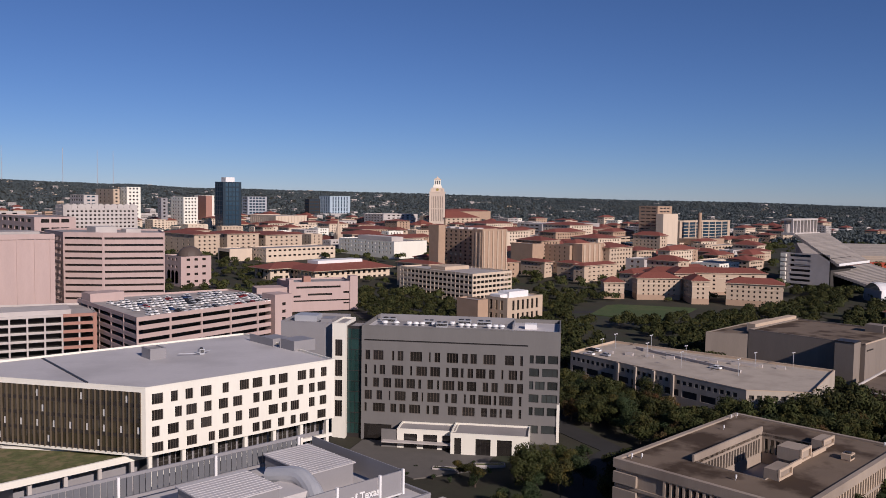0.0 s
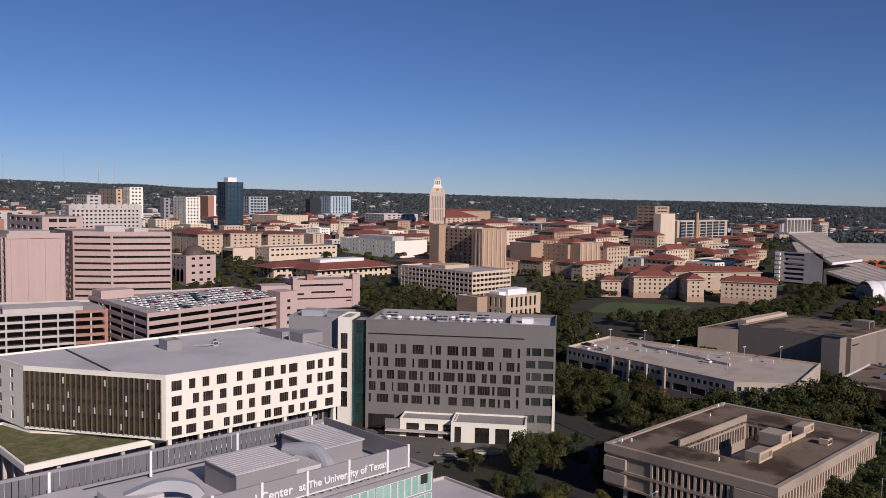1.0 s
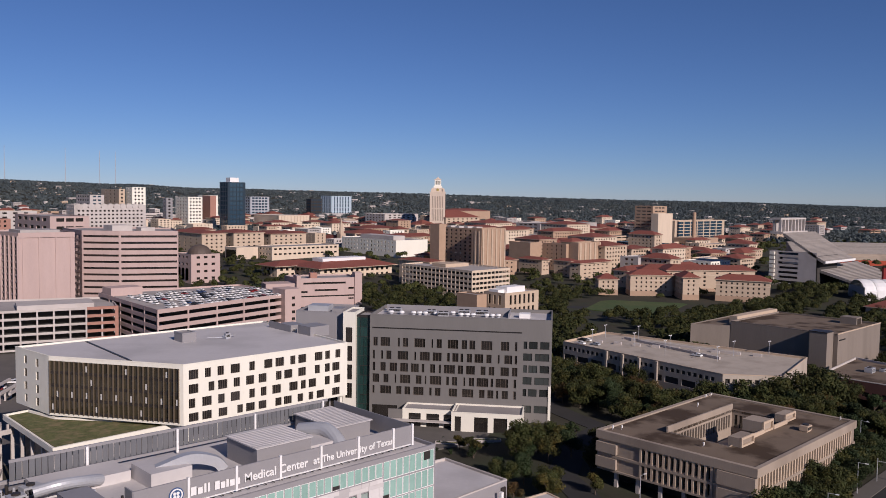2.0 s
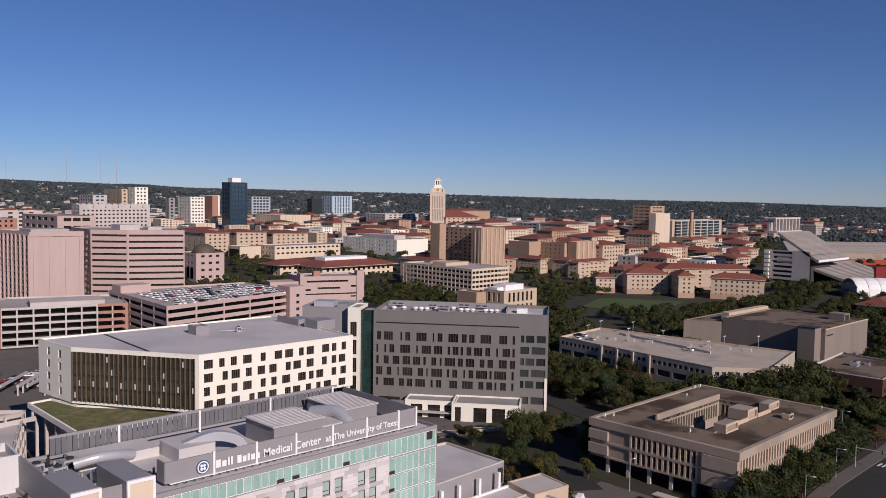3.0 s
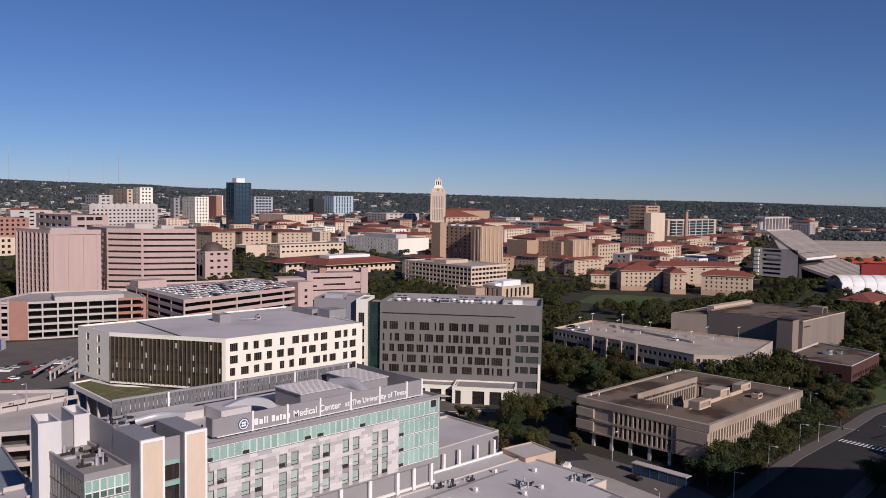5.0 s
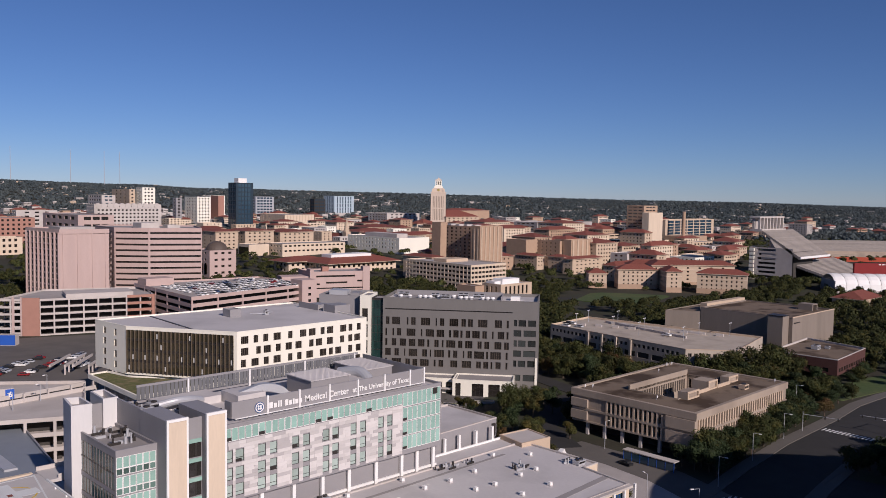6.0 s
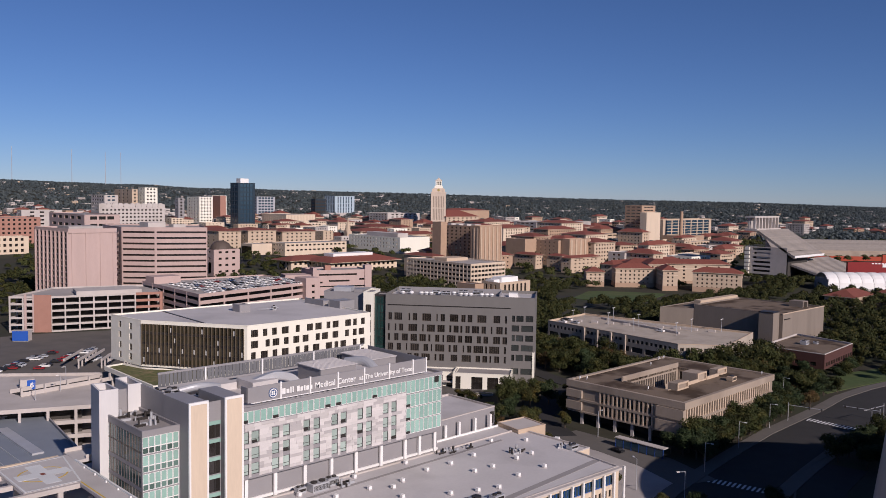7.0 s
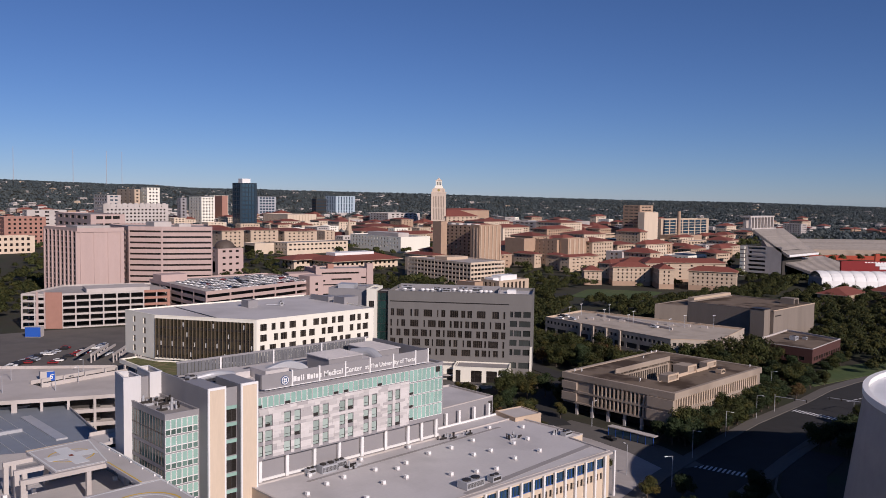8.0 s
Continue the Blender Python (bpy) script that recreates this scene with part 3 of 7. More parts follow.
    block(o, [(15.6, 104.2), (27.7, 104.2), (27.7, 124.4), (16.2, 124.4)], 13, 28.9, MIDGREY, ROOFGREY, {}, parapet=0.5)
    part("east_body", boxes((9.8, 30, 104.2, 124.2, -5.5, 12.9), (15.2, 29.9, 95.1, 104.1, -5.5, 12.9)), MIDGREY, o)
    # mechanical screen with the sign
    part("screen_front", boxes((31.3, 85.2, 96.6, 96.85, 28.9, 32.4), (31.2, 31.4, 96.85, 99.4, 28.9, 32.4), (85.0, 85.2, 96.85, 121.2, 28.9, 32.4)), MIDGREY, o, "grey metal sign screen")
    part("screen_ledge", boxes((32.0, 84.6, 96.3, 96.58, 28.75, 28.9)), WHITEMETAL, o)
    post = mesh("screen_post", boxes((-0.2, 0.2, -0.22, 0.14, 0, 4.0)), WHITEMETAL)
    for x in (39.7, 47.8, 55.9, 64.0, 72.1, 80.2, 84.9):
        put("screen_post", post, o, Matrix.Translation((x, 96.44, 28.7)))
    bracket = mesh("sign_bracket", boxes((-0.07, 0.07, -0.75, 0.0, 0, 0.12)), DARKMETAL)
    for i in range(34):
        put("sign_bracket", bracket, o, Matrix.Translation((33.0 + i * 1.53, 96.58, 28.62)))
    rear_post = mesh("screen_post", boxes((-0.2, 0.2, -0.2, 0.2, 0, 4.3)), WHITEMETAL)
    for x in (34, 50, 66, 82):
        put("screen_post", rear_post, o, Matrix.Translation((x, 121.0, 28.6)))
    slat = mesh("screen_slat", boxes((-0.43, 0.43, -0.05, 0.05, 0, 2.9)), SCREENGREY)
    for i in range(62):
        put("screen_slat", slat, o, Matrix.Translation((22.5 + i * 0.98, 121.4, 29.6)))
    part("screen_rail", boxes((22, 83.5, 121.3, 121.6, 32.5, 33.0), (22, 83.5, 121.3, 121.6, 29.0, 29.5)), MIDGREY, o)
    m = pose(0, 96.55, 0)
    bm = bmesh.new()
    ring(bm, [(1.5 * math.cos(a), 1.5 * math.sin(a)) for a in (k * math.pi / 12 for k in range(24))], [(1.2 * math.cos(a), 1.2 * math.sin(a)) for a in (k * math.pi / 12 for k in range(24))], 0, 0.12)
    for k in range(4):
        a = math.pi / 4 + k * math.pi / 2
        cyl(bm, 0.55 * math.cos(a), 0.55 * math.sin(a), 0, 0.1, 0.38, 8)
    part("emblem", bm, WHITEMETAL, o, "round white emblem").matrix_local = pose(37.8, 96.5, 30.35, 90, 0, 0) @ Matrix.Scale(0.68, 4)
    bm = bmesh.new()
    cyl(bm, 0, 0, -0.1, 0, 1.75, 24)
    part("emblem_plate", bm, mat("emblem_blue", (0.05, 0.09, 0.2), 0.5), o).matrix_local = pose(37.8, 96.5, 30.35, 90, 0, 0) @ Matrix.Scale(0.68, 4)
    name_bar = mesh("name_bar", boxes((0, 1, -0.1, 0, 0, 1)), WHITEMETAL)
    for x, w, h in ((40.1, 0.9, 1.3), (41.25, 0.8, 1.0), (42.3, 0.35, 1.4), (42.9, 0.35, 1.4), (44.1, 0.8, 1.3), (45.1, 0.75, 1.0), (46.05, 0.45, 1.2), (46.7, 0.8, 1.0), (47.7, 0.75, 1.0)):
        put("name_bar", name_bar, o, pose(x, 96.5, 29.7) @ Matrix.Diagonal((w, 1, h, 1)))
    lettering(o, "Medical Center", 49.2, 29.7, 1.95, -0.06, WHITEMETAL, m)
    lettering(o, "at The University of Texas", 62.5, 29.75, 1.65, -0.06, WHITEMETAL, m)
    # penthouse volumes between the screens
    for a, b, c, d, z in ((55.5, 66.5, 103, 113, 32.2), (66.5, 72, 103.5, 110, 30.4), (74, 82.5, 106, 119, 31.8), (38.5, 45.5, 106.5, 114, 30.8), (24, 38, 113, 120, 30.0)):
        part("penthouse", boxes((a, b, c, d, 28.3, z)), MIDGREY if z > 31 else ROOFWHITE, o)
    for r in ((55.2, 66.8, 102.7, 113.3, 32.2, 32.4), (73.7, 82.8, 105.7, 119.3, 31.8, 32.0)):
        part("penthouse_roof", boxes(r), ROOFWHITE, o, "ribbed metal penthouse roof")
        rib = mesh("roof_rib", boxes((0, r[1] - r[0], -0.05, 0.05, 0, 0.06)), ROOFWHITE)
        for i in range(int((r[3] - r[2]) / 0.9)):
            put("roof_rib", rib, o, Matrix.Translation((r[0], r[2] + 0.4 + i * 0.9, r[5])))
    return o


def hospital_podium():
    o = thing("podium_building", pose(0, 0, 0), "broad low hospital podium with a pale membrane roof", "building")
    front = [(3.0 + i * 4.1, 6.5 + i * 4.1, 3.6, 6.2) for i in range(20)]
    low = [(3.0 + i * 4.1 + k * 1.7, 3.9 + i * 4.1 + k * 1.7, 0.6, 2.4) for i in range(20) for k in (0, 1)]
    p = block(o, [(26, 56.5), (112.5, 53.6), (114.4, 68), (119.8, 68), (119.5, 93.2), (26, 93.2)], -5.5, 7.8, CREAM, ROOFWHITE, {0: front + low}, 0.4, 0.35, coping=LIGHTCON)
    glaze(o, p[0][0], front, BLUEGLASS, BLUE, 1.1, 0.3)
    glaze(o, p[0][0], low, DARKGLASS, DARKMETAL, 1.0, 0.3)
    col = mesh("facade_column", boxes((-0.3, 0.3, -0.7, -0.1, -5.5, 7.6)), WHITEMETAL)
    for i in range(22):
        put("facade_column", col, o, p[0][0] @ Matrix.Translation((2.3 + i * 4.1 - 0.2, 0, 0)))
    part("eave", boxes((0, 86.4, -1.2, 0.2, 7.2, 7.75)), LIGHTCON, o).matrix_local = p[0][0]
    # dark walkway strips over the membrane
    for a, b, w in (((38.2, 87.6), (107.7, 89.2), 0.5), ((60.5, 56.8), (112.8, 60.6), 0.9)):
        bm = bmesh.new()
        p0, p1 = Vector(a), Vector(b)
        s = (p1 - p0).normalized()
        s = Vector((-s.y, s.x)) * w
        prism(bm, [tuple(p0 - s), tuple(p1 - s), tuple(p1 + s), tuple(p0 + s)], 7.44, 7.5)
        part("walk_strip", bm, ROOFGREY, o, "dark walkway strip")
    # raised rear wing
    q = block(o, [(88.2, 100.5), (118.4, 102.0), (118.6, 122), (88.2, 124)], -5.5, 12.9, MIDGREY, ROOFWHITE, {}, parapet=0.5, coping=LIGHTCON)
    for x in (91, 95.6, 101, 107.5, 114):
        part("wing_column", boxes((x, x + 0.7, 99.6, 100.3, 7.4, 11.5)), WHITEMETAL, o)
    part("wing_trim", boxes((88, 118.5, 99.4, 99.9, 7.4, 7.9)), WHITEMETAL, o)
    part("wing_deck", boxes((88.1, 119.4, 93.3, 100.4, 2, 7.4)), ROOFWHITE, o)
    part("wing_door", boxes((116.2, 117.6, 101.5, 101.9, 8.0, 11.5)), DARKMETAL, o)
    return o


def roof_things():
    v = roof_vent()
    spots = [(40.5, 90), (40.1, 82.4), (57.3, 91.4), (55, 82.8), (59.7, 79.8), (50.6, 74.3), (73.5, 91.2), (73.9, 83.7), (57.2, 73.7), (81.8, 83.3), (91.1, 84.2), (88.1, 74.6), (82.2, 75.2), (97.7, 75), (103.9, 75.2), (78.2, 63.5), (66.8, 68), (41.4, 69.1), (46, 83.6), (73, 65.3), (64.2, 81.7), (88, 66), (98, 66), (112, 84), (104, 90), (33, 80), (33, 70)]
    for x, y in spots[1:]:
        copy_thing(v, pose(x, y, 7.44))
    v.matrix_world = pose(*spots[0], 7.44)
    for x, y, w, d, h in ((46, 90.5, 4.5, 2.6, 2.0), (50.5, 91.5, 3.0, 2.2, 1.8), (65.0, 59.5, 6.0, 3.2, 1.9), (72, 58.5, 3, 2, 1.5), (42, 91.8, 2.2, 1.8, 1.4), (116, 71, 3, 2.0, 1.2)):
        air_unit(x, y, 7.44, w, d, h)
    rng = random.Random(3)
    for cx, cy, n, cz in ((88.0, 91.0, 12, 7.44), (101.5, 79.0, 12, 7.44), (51.5, 89.0, 10, 7.44), (95, 91, 5, 7.44), (115.5, 74, 6, 7.44), (11.2, 103, 10, 26.5), (11.8, 108, 10, 26.5), (11.5, 112, 8, 26.5), (23, 108, 9, 28.4), (20, 118, 9, 28.4), (48, 101, 7, 28.3), (34, 103, 7, 28.3), (70, 100, 6, 28.3)):
        g = thing("pipe_rack", pose(cx, cy, cz), "cluster of small roof pipes, valves and stub vents", "pipes", "rooftop pipe clusters")
        for i in range(n):
            bm = bmesh.new()
            x, y = rng.uniform(-3, 3), rng.uniform(-1.4, 1.4)
            if i % 3:
                cyl(bm, x, y, 0, rng.uniform(0.6, 1.7), rng.uniform(0.15, 0.35), 8)
            else:
                box(bm, x - 1.2, x + 1.2, y - 0.12, y + 0.12, 0.0, 0.5)
            part("pipe", bm, STEEL if i % 2 else DARKMETAL, g)
    # ducts and fans on the tower's roof
    duct("supply_duct", [(71, 113, 30.5), (73, 108, 31.3), (73.2, 104.5, 30.2), (72.6, 102, 28.9)], 1.4, 0, STEEL, "large bent sheet-metal duct on the tower roof")
    duct("supply_duct", [(41, 110, 30.0), (46, 108.5, 31.4), (50, 107.5, 30.4), (51.5, 107, 28.8)], 1.2, 0, STEEL, "large bent sheet-metal duct on the tower roof", True)
    duct("exhaust_duct", [(22.5, 111.5, 30.4), (26, 110.5, 31.0), (29.5, 111, 30.6), (33, 113, 29.6)], 0.9, 0, STEEL, "curved silver exhaust duct beside the piers")
    for x, y, w in ((25, 107, 2.4), (29, 108, 2.0), (20.5, 113, 2.4), (23.5, 116, 3.0), (18.5, 117, 1.8)):
        air_unit(x, y, 28.4, w, 1.8, 1.7, 10, 1)


hospital()
hospital_podium()
roof_things()


def service_hut():
    o = thing("service_hut", pose(0, 0, 0), "pale yellow rendered service hut with a flat roof", "hut")
    block(o, [(115.6, 90.0), (126.4, 88.8), (128.2, 98.6), (117.4, 99.8)], -5.5, 8.6, TANLIGHT, LIGHTCON, {}, parapet=0.2)
    part("wall_unit", boxes((126.9, 127.6, 91, 92.2, 4.5, 5.7)), STEEL, o)
    return o


service_hut()


# ---- library with a roof court ----
LIBRARY_AT = Matrix.Translation((208.1, 95.2, 10.3)) @ pose(0, 0, 0, 0, 0, 0.84) @ Matrix.Scale(1.066, 4) @ Matrix.Translation((-194.3, -88.4, -14.55))


def library():
    o = thing("library", LIBRARY_AT, "brown concrete library with vertical ribs and an open roof court", "building")
    x0, x1, y0, y1, zt = 163.6, 225.0, 66.8, 110.0, 14.5
    cx0, cx1, cy0, cy1 = 176.0, 212.0, 79.5, 96.5
    roof = bmesh.new()
    for r in ((x0, x1, y0, cy0), (x0, x1, cy1, y1), (x0, cx0, cy0, cy1), (cx1, x1, cy0, cy1)):
        box(roof, *r, 13.4, 14.1)
    part("roof", roof, ROOFTAN, o, "brown gravel roof")
    bm = bmesh.new()
    ring(bm, inset(rect(x0, x1, y0, y1), -0.5), inset(rect(x0, x1, y0, y1), 0.7), 12.4, 14.55)
    part("roof_fascia", bm, BROWNCON, o)
    # court walls
    for a, b in (((cx0, cy1), (cx1, cy1)), ((cx1, cy1), (cx1, cy0)), ((cx1, cy0), (cx0, cy0)), ((cx0, cy0), (cx0, cy1))):
        length = math.dist(a, b)
        m = side(a, b)
        holes = [(0.7 + i * 1.5, 1.7 + i * 1.5, 9.0, 12.8) for i in range(int((length - 1.4) / 1.5))]
        part("court_wall", pierced(length, 6.0, 15.6 if a[1] == cy1 and b[1] == cy1 else 14.4, holes, 0.5), BROWNCON, o).matrix_local = m
        glaze(o, m, holes, DARKGLASS, None, recess=0.45)
    part("court_floor", boxes((cx0, cx1, cy0, cy1, 5.7, 6.0)), CONCRETE, o)
    part("court_coping", boxes((cx0 - 0.4, cx1 + 0.4, cy1 + 0.05, cy1 + 0.5, 14.1, 15.8)), BROWNCON, o)
    # penthouses and skylight frames in the court
    for a, b, c, d, z in ((194.5, 200.5, 79.6, 85.0, 16.9), (177.5, 184.5, 77.5, 80.6, 16.4), (209.2, 216, 80, 82.6, 16.2)):
        part("penthouse", boxes((a, b, c, d, 13.9, z)), BROWNCON, o)
        part("penthouse_frame", boxes((a, b, c - 0.5, c - 0.1, z - 0.4, z + 0.2), (a, b, c - 0.5, c - 0.1, 14.1, 14.6), (a, a + 0.5, c - 0.5, c - 0.1, 14.6, z - 0.4), (b - 0.5, b, c - 0.5, c - 0.1, 14.6, z - 0.4)), TANLIGHT, o)
    part("court_rail", boxes((184.6, 194.4, 78.9, 79.3, 14.1, 15.2), (200.6, 209.1, 78.9, 79.3, 14.1, 15.2)), TANLIGHT, o)
    # upper storeys: ribs on all sides
    def ribs(p, q, u0, u1, step):
        m = side(p, q)
        length = math.dist(p, q)
        n = int((u1 - u0) / step)
        holes = [(u0 + i * step + 0.32, u0 + (i + 1) * step - 0.32, z, z + 3.0) for i in range(n) for z in (4.9, 8.9)]
        part("wall", pierced(length, 4.2, 12.4, holes, 0.9), BROWNCON, o).matrix_local = m
        glaze(o, m, holes, DARKGLASS, None, recess=0.8)
        # ribs paler than the wall: the light they catch is put into the colour
        rib = CACHE.setdefault("rib", mesh("rib", boxes((-0.3, 0.3, -0.35, 0.0, 4.4, 12.35)), TANLIGHT))
        for i in range(n + 1):
            put("rib", rib, o, m @ Matrix.Translation((u0 + i * step, 0, 0)))
        part("string_course", boxes((0, length, -0.42, 0, 8.0, 8.7), (0, length, -0.42, 0, 4.2, 4.7)), BROWNCON, o).matrix_local = m
    ribs((x0, y0), (x1, y0), 1.5, 59.5, 1.62)
    ribs((x0, y1), (x0, y0), 13.0, 33.0, 1.62)
    for p, q in (((x1, y0), (x1, y1)), ((x1, y1), (x0, y1))):
        part("wall", pierced(math.dist(p, q), 4.2, 12.4, [], 0.5), BROWNCON, o).matrix_local = side(p, q)
    part("floor_slab", boxes((x0 + 0.1, x1 - 0.1, y0 + 0.1, y1 - 0.1, 4.0, 4.4)), BROWNCON, o)
    # recessed block painted near black as the shade under the slab
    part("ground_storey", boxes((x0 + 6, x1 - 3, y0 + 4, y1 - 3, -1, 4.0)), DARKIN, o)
    for ya, yb, za, zb in ((104, 110.2, 9.0, 11.6), (104, 110.2, 5.0, 7.8), (66.6, 76, 8.9, 12.2), (66.6, 76, 4.6, 8.1)):
        part("corner_panel", boxes((x0 - 0.9, x0 - 0.05, ya, yb, za, zb)), BROWNCON, o)
    col = mesh("column", boxes((-0.35, 0.35, -0.5, 0.5, -1, 4.2)), LIGHTCON)
    for i in range(6):
        put("column", col, o, Matrix.Translation((x0 + 0.6, 72 + i * 6.5, 0)))
    for i in range(9):
        put("column", col, o, Matrix.Translation((x0 + 4 + i * 6.8, y0 + 0.8, 0)))
    return o


library()
u = air_unit(205.5, 72.5, 14.1, 3.0, 2.2, 1.6, 0, 1, TANLIGHT)
u.matrix_world = LIBRARY_AT @ u.matrix_world
for x, y in ((167, 108), (169, 106.5), (222, 108.5), (219, 108.8), (223, 70), (171, 84), (207, 105)):
    a = thing("roof_antenna", LIBRARY_AT @ pose(x, y, 14.1), "short white roof mast with small panels", "antenna", "rooftop antennas")
    bm = bmesh.new()
    cyl(bm, 0, 0, 0, 1.3, 0.07, 8)
    part("mast", bm, STEEL, a)
    part("antenna_panel", boxes((-0.2, 0.2, -0.3, -0.08, 0.5, 1.3)), WHITEMETAL, a)


# ---- ground ----
def ss(a, b, x):
    t = min(1.0, max(0.0, (x - a) / (b - a)))
    return t * t * (3 - 2 * t)


def height(x, y):
    """The lie of the land: level round the hospital, rising over the campus to far hills."""
    r = math.hypot(x, y)
    off = math.degrees(math.atan2(y, x)) - 46.15
    off = max(-60, min(60, (off + 180) % 360 - 180))
    rim = 72 + 1.15 * off + 7 * noise.noise((x / 900, y / 900, 0.3)) + max(0, off - 5) * 0.5 * (noise.noise((off / 3.0, 1.7, r / 2500)) + 0.3)
    low = -5 * (1 - ss(620, 900, r))
    low -= 3.0 * math.exp(-((x - 172) ** 2 + (y - 198) ** 2) / 1300)
    return low + 9 * ss(600, 1100, r) + (rim - 9) * ss(1300, 4700, r) ** 1.3


def ground_sheet():
    radii = [0, 15, 30, 45, 60, 75, 90, 105, 120, 135, 150, 170, 190, 215, 240, 270, 300, 340, 380, 430, 480, 540, 600, 680, 760, 850, 950, 1100, 1300, 1500, 1750, 2000, 2300, 2600, 2900, 3200, 3500, 3800, 4100, 4400, 4700]
    n = 240
    verts = [(100, 100, height(100, 100))]
    for r in radii[1:]:
        for i in range(n):
            x, y = 100 + r * math.cos(2 * math.pi * i / n), 100 + r * math.sin(2 * math.pi * i / n)
            verts.append((x, y, height(x, y)))
    faces = [(0, 1 + i, 1 + (i + 1) % n) for i in range(n)]
    for k in range(len(radii) - 2):
        a, b = 1 + k * n, 1 + (k + 1) * n
        faces += [(a + i, b + i, b + (i + 1) % n, a + (i + 1) % n) for i in range(n)]
    me = bpy.data.meshes.new("ground")
    me.from_pydata(verts, [], faces)
    me.materials.append(EARTH)
    return tagged(new("ground", me), "wooded grassy city ground rising to hills", "ground", kind="structure")


ground_sheet()


def strip(name, pts, width, lift, material, label, category, thick=0.3):
    """A ribbon of road or pavement that follows the land."""
    bm = bmesh.new()
    P = []
    for (ax, ay), (bx, by) in zip(pts, pts[1:]):
        k = max(1, int(math.dist((ax, ay), (bx, by)) / 8))
        P += [Vector((ax + (bx - ax) * i / k, ay + (by - ay) * i / k)) for i in range(k)]
    P.append(Vector(pts[-1]))
    rows = []
    for i, p in enumerate(P):
        t = (P[min(i + 1, len(P) - 1)] - P[max(i - 1, 0)]).normalized()
        s = Vector((-t.y, t.x)) * width / 2
        z = height(p.x, p.y) + lift
        rows.append([bm.verts.new((*(p + s), z)), bm.verts.new((*(p - s), z)), bm.verts.new((*(p - s), z - thick)), bm.verts.new((*(p + s), z - thick))])
    for a, b in zip(rows, rows[1:]):
        for k in range(4):
            bm.faces.new((a[k], a[(k + 1) % 4], b[(k + 1) % 4], b[k]))
    me = mesh(name, bm, material)
    return tagged(new(name, me), label, category, kind="structure")


def patch(name, pts, lift, material, label, category, thick=0.4):
    bm = bmesh.new()
    z = sum(height(x, y) for x, y in pts) / len(pts) + lift
    prism(bm, pts, z - thick - 1.0, z)
    return tagged(new(name, mesh(name, bm, material)), label, category, kind="structure")


def offset_line(pts, d):
    out = []
    for i, p in enumerate(pts):
        a, b = Vector(pts[max(i - 1, 0)]), Vector(pts[min(i + 1, len(pts) - 1)])
        t = (b - a).normalized()
        out.append((p[0] - t.y * d, p[1] + t.x * d))
    return out


STREET = [(-60, -15), (20, 9), (90, 30), (140, 41.5), (182, 47), (216, 50.5), (262, 51.8), (290, 54), (315, 52.5), (335, 49.5), (400, 32), (520, -15)]
strip("road", STREET, 19, 0.10, ASPHALT, "dark asphalt street in shade, sunlit further on", "road")
for d in (12.0, -12.0):
    strip("pavement", offset_line(STREET, d), 4.6, 0.26, PAVING, "pale concrete pavement along the street", "pavement")
strip("road", [(250, 42), (256, 20), (264, -20), (272, -90)], 14, 0.12, ASPHALT, "asphalt side street at the junction", "road")
strip("road", [(160, 108), (160, 88), (157, 70), (150, 52)], 14, 0.14, PAVING, "concrete service drive beside the library", "road")
strip("kerb", [(120, 2), (152, 25.5), (171, 33), (185, 36.6), (197, 37.2), (212, 37.0)], 0.6, 0.34, PAVING, "pale curved kerb of a shaded drive", "kerb", 0.5)
strip("road", [(124, -4), (155, 19), (173, 26), (197, 29)], 12, 0.12, ASPHALT, "shaded curved drive beside the arena", "road")
strip("road", [(236, 190), (229, 172), (222, 150), (206, 145), (192, 140), (172, 128), (158, 106)], 9, 0.16, ASPHALT, "narrow asphalt lane between the trees", "road")
strip("road", [(262, 186), (236, 190), (215, 240), (190, 300), (300, 330), (420, 380)], 11, 0.12, ASPHALT, "asphalt street behind the blocks", "road")
strip("road", [(340, 420), (352, 445), (385, 432), (470, 360), (520, 300)], 12, 0.14, ASPHALT, "street past the oaks below the campus", "road")
strip("road", [(300, 520), (335, 580), (345, 660), (380, 700), (440, 760)], 16, 0.14, ASPHALT, "broad campus avenue", "road")
patch("pavement", [(159, 176), (190, 164), (214, 164), (172, 216), (158, 208)], 0.12, PAVING, "concrete forecourt of the entrance pavilion", "pavement")
patch("pavement", [(112, 48), (156, 56), (160, 108), (118, 112)], 0.10, CONCRETE, "concrete service yard", "pavement")
patch("lawn", [(292, 72), (335, 65), (400, 48), (424, 60), (345, 82), (300, 86)], 0.2, GRASS, "rough sunlit grass beside the street", "lawn")
patch("lawn", [(300, 492), (326, 484), (424, 590), (410, 622), (350, 640)], 0.2, GRASS, "dry lawn with scattered trees below the museum", "lawn")
patch("lawn", [(470, 341), (480, 288), (556, 308), (576, 345), (520, 362)], 0.2, GRASS, "mown green playing field", "lawn")


def crosswalk(x, y, rz, n):
    for i in range(n):
        s = new("road_marking", mesh("road_marking", boxes((-1.9, 1.9, -0.32, 0.32, 0, 0.02)), PAINTLINE))
        s.matrix_world = pose(x, y, height(x, y) + 0.115, 0, 0, rz) @ Matrix.Translation((0, i * 1.35, 0))
        tagged(s, "white painted crosswalk bar on asphalt", "marking", "crosswalk bars")


crosswalk(243.5, 43.5, -2, 13)
crosswalk(158, 35, 12, 13)

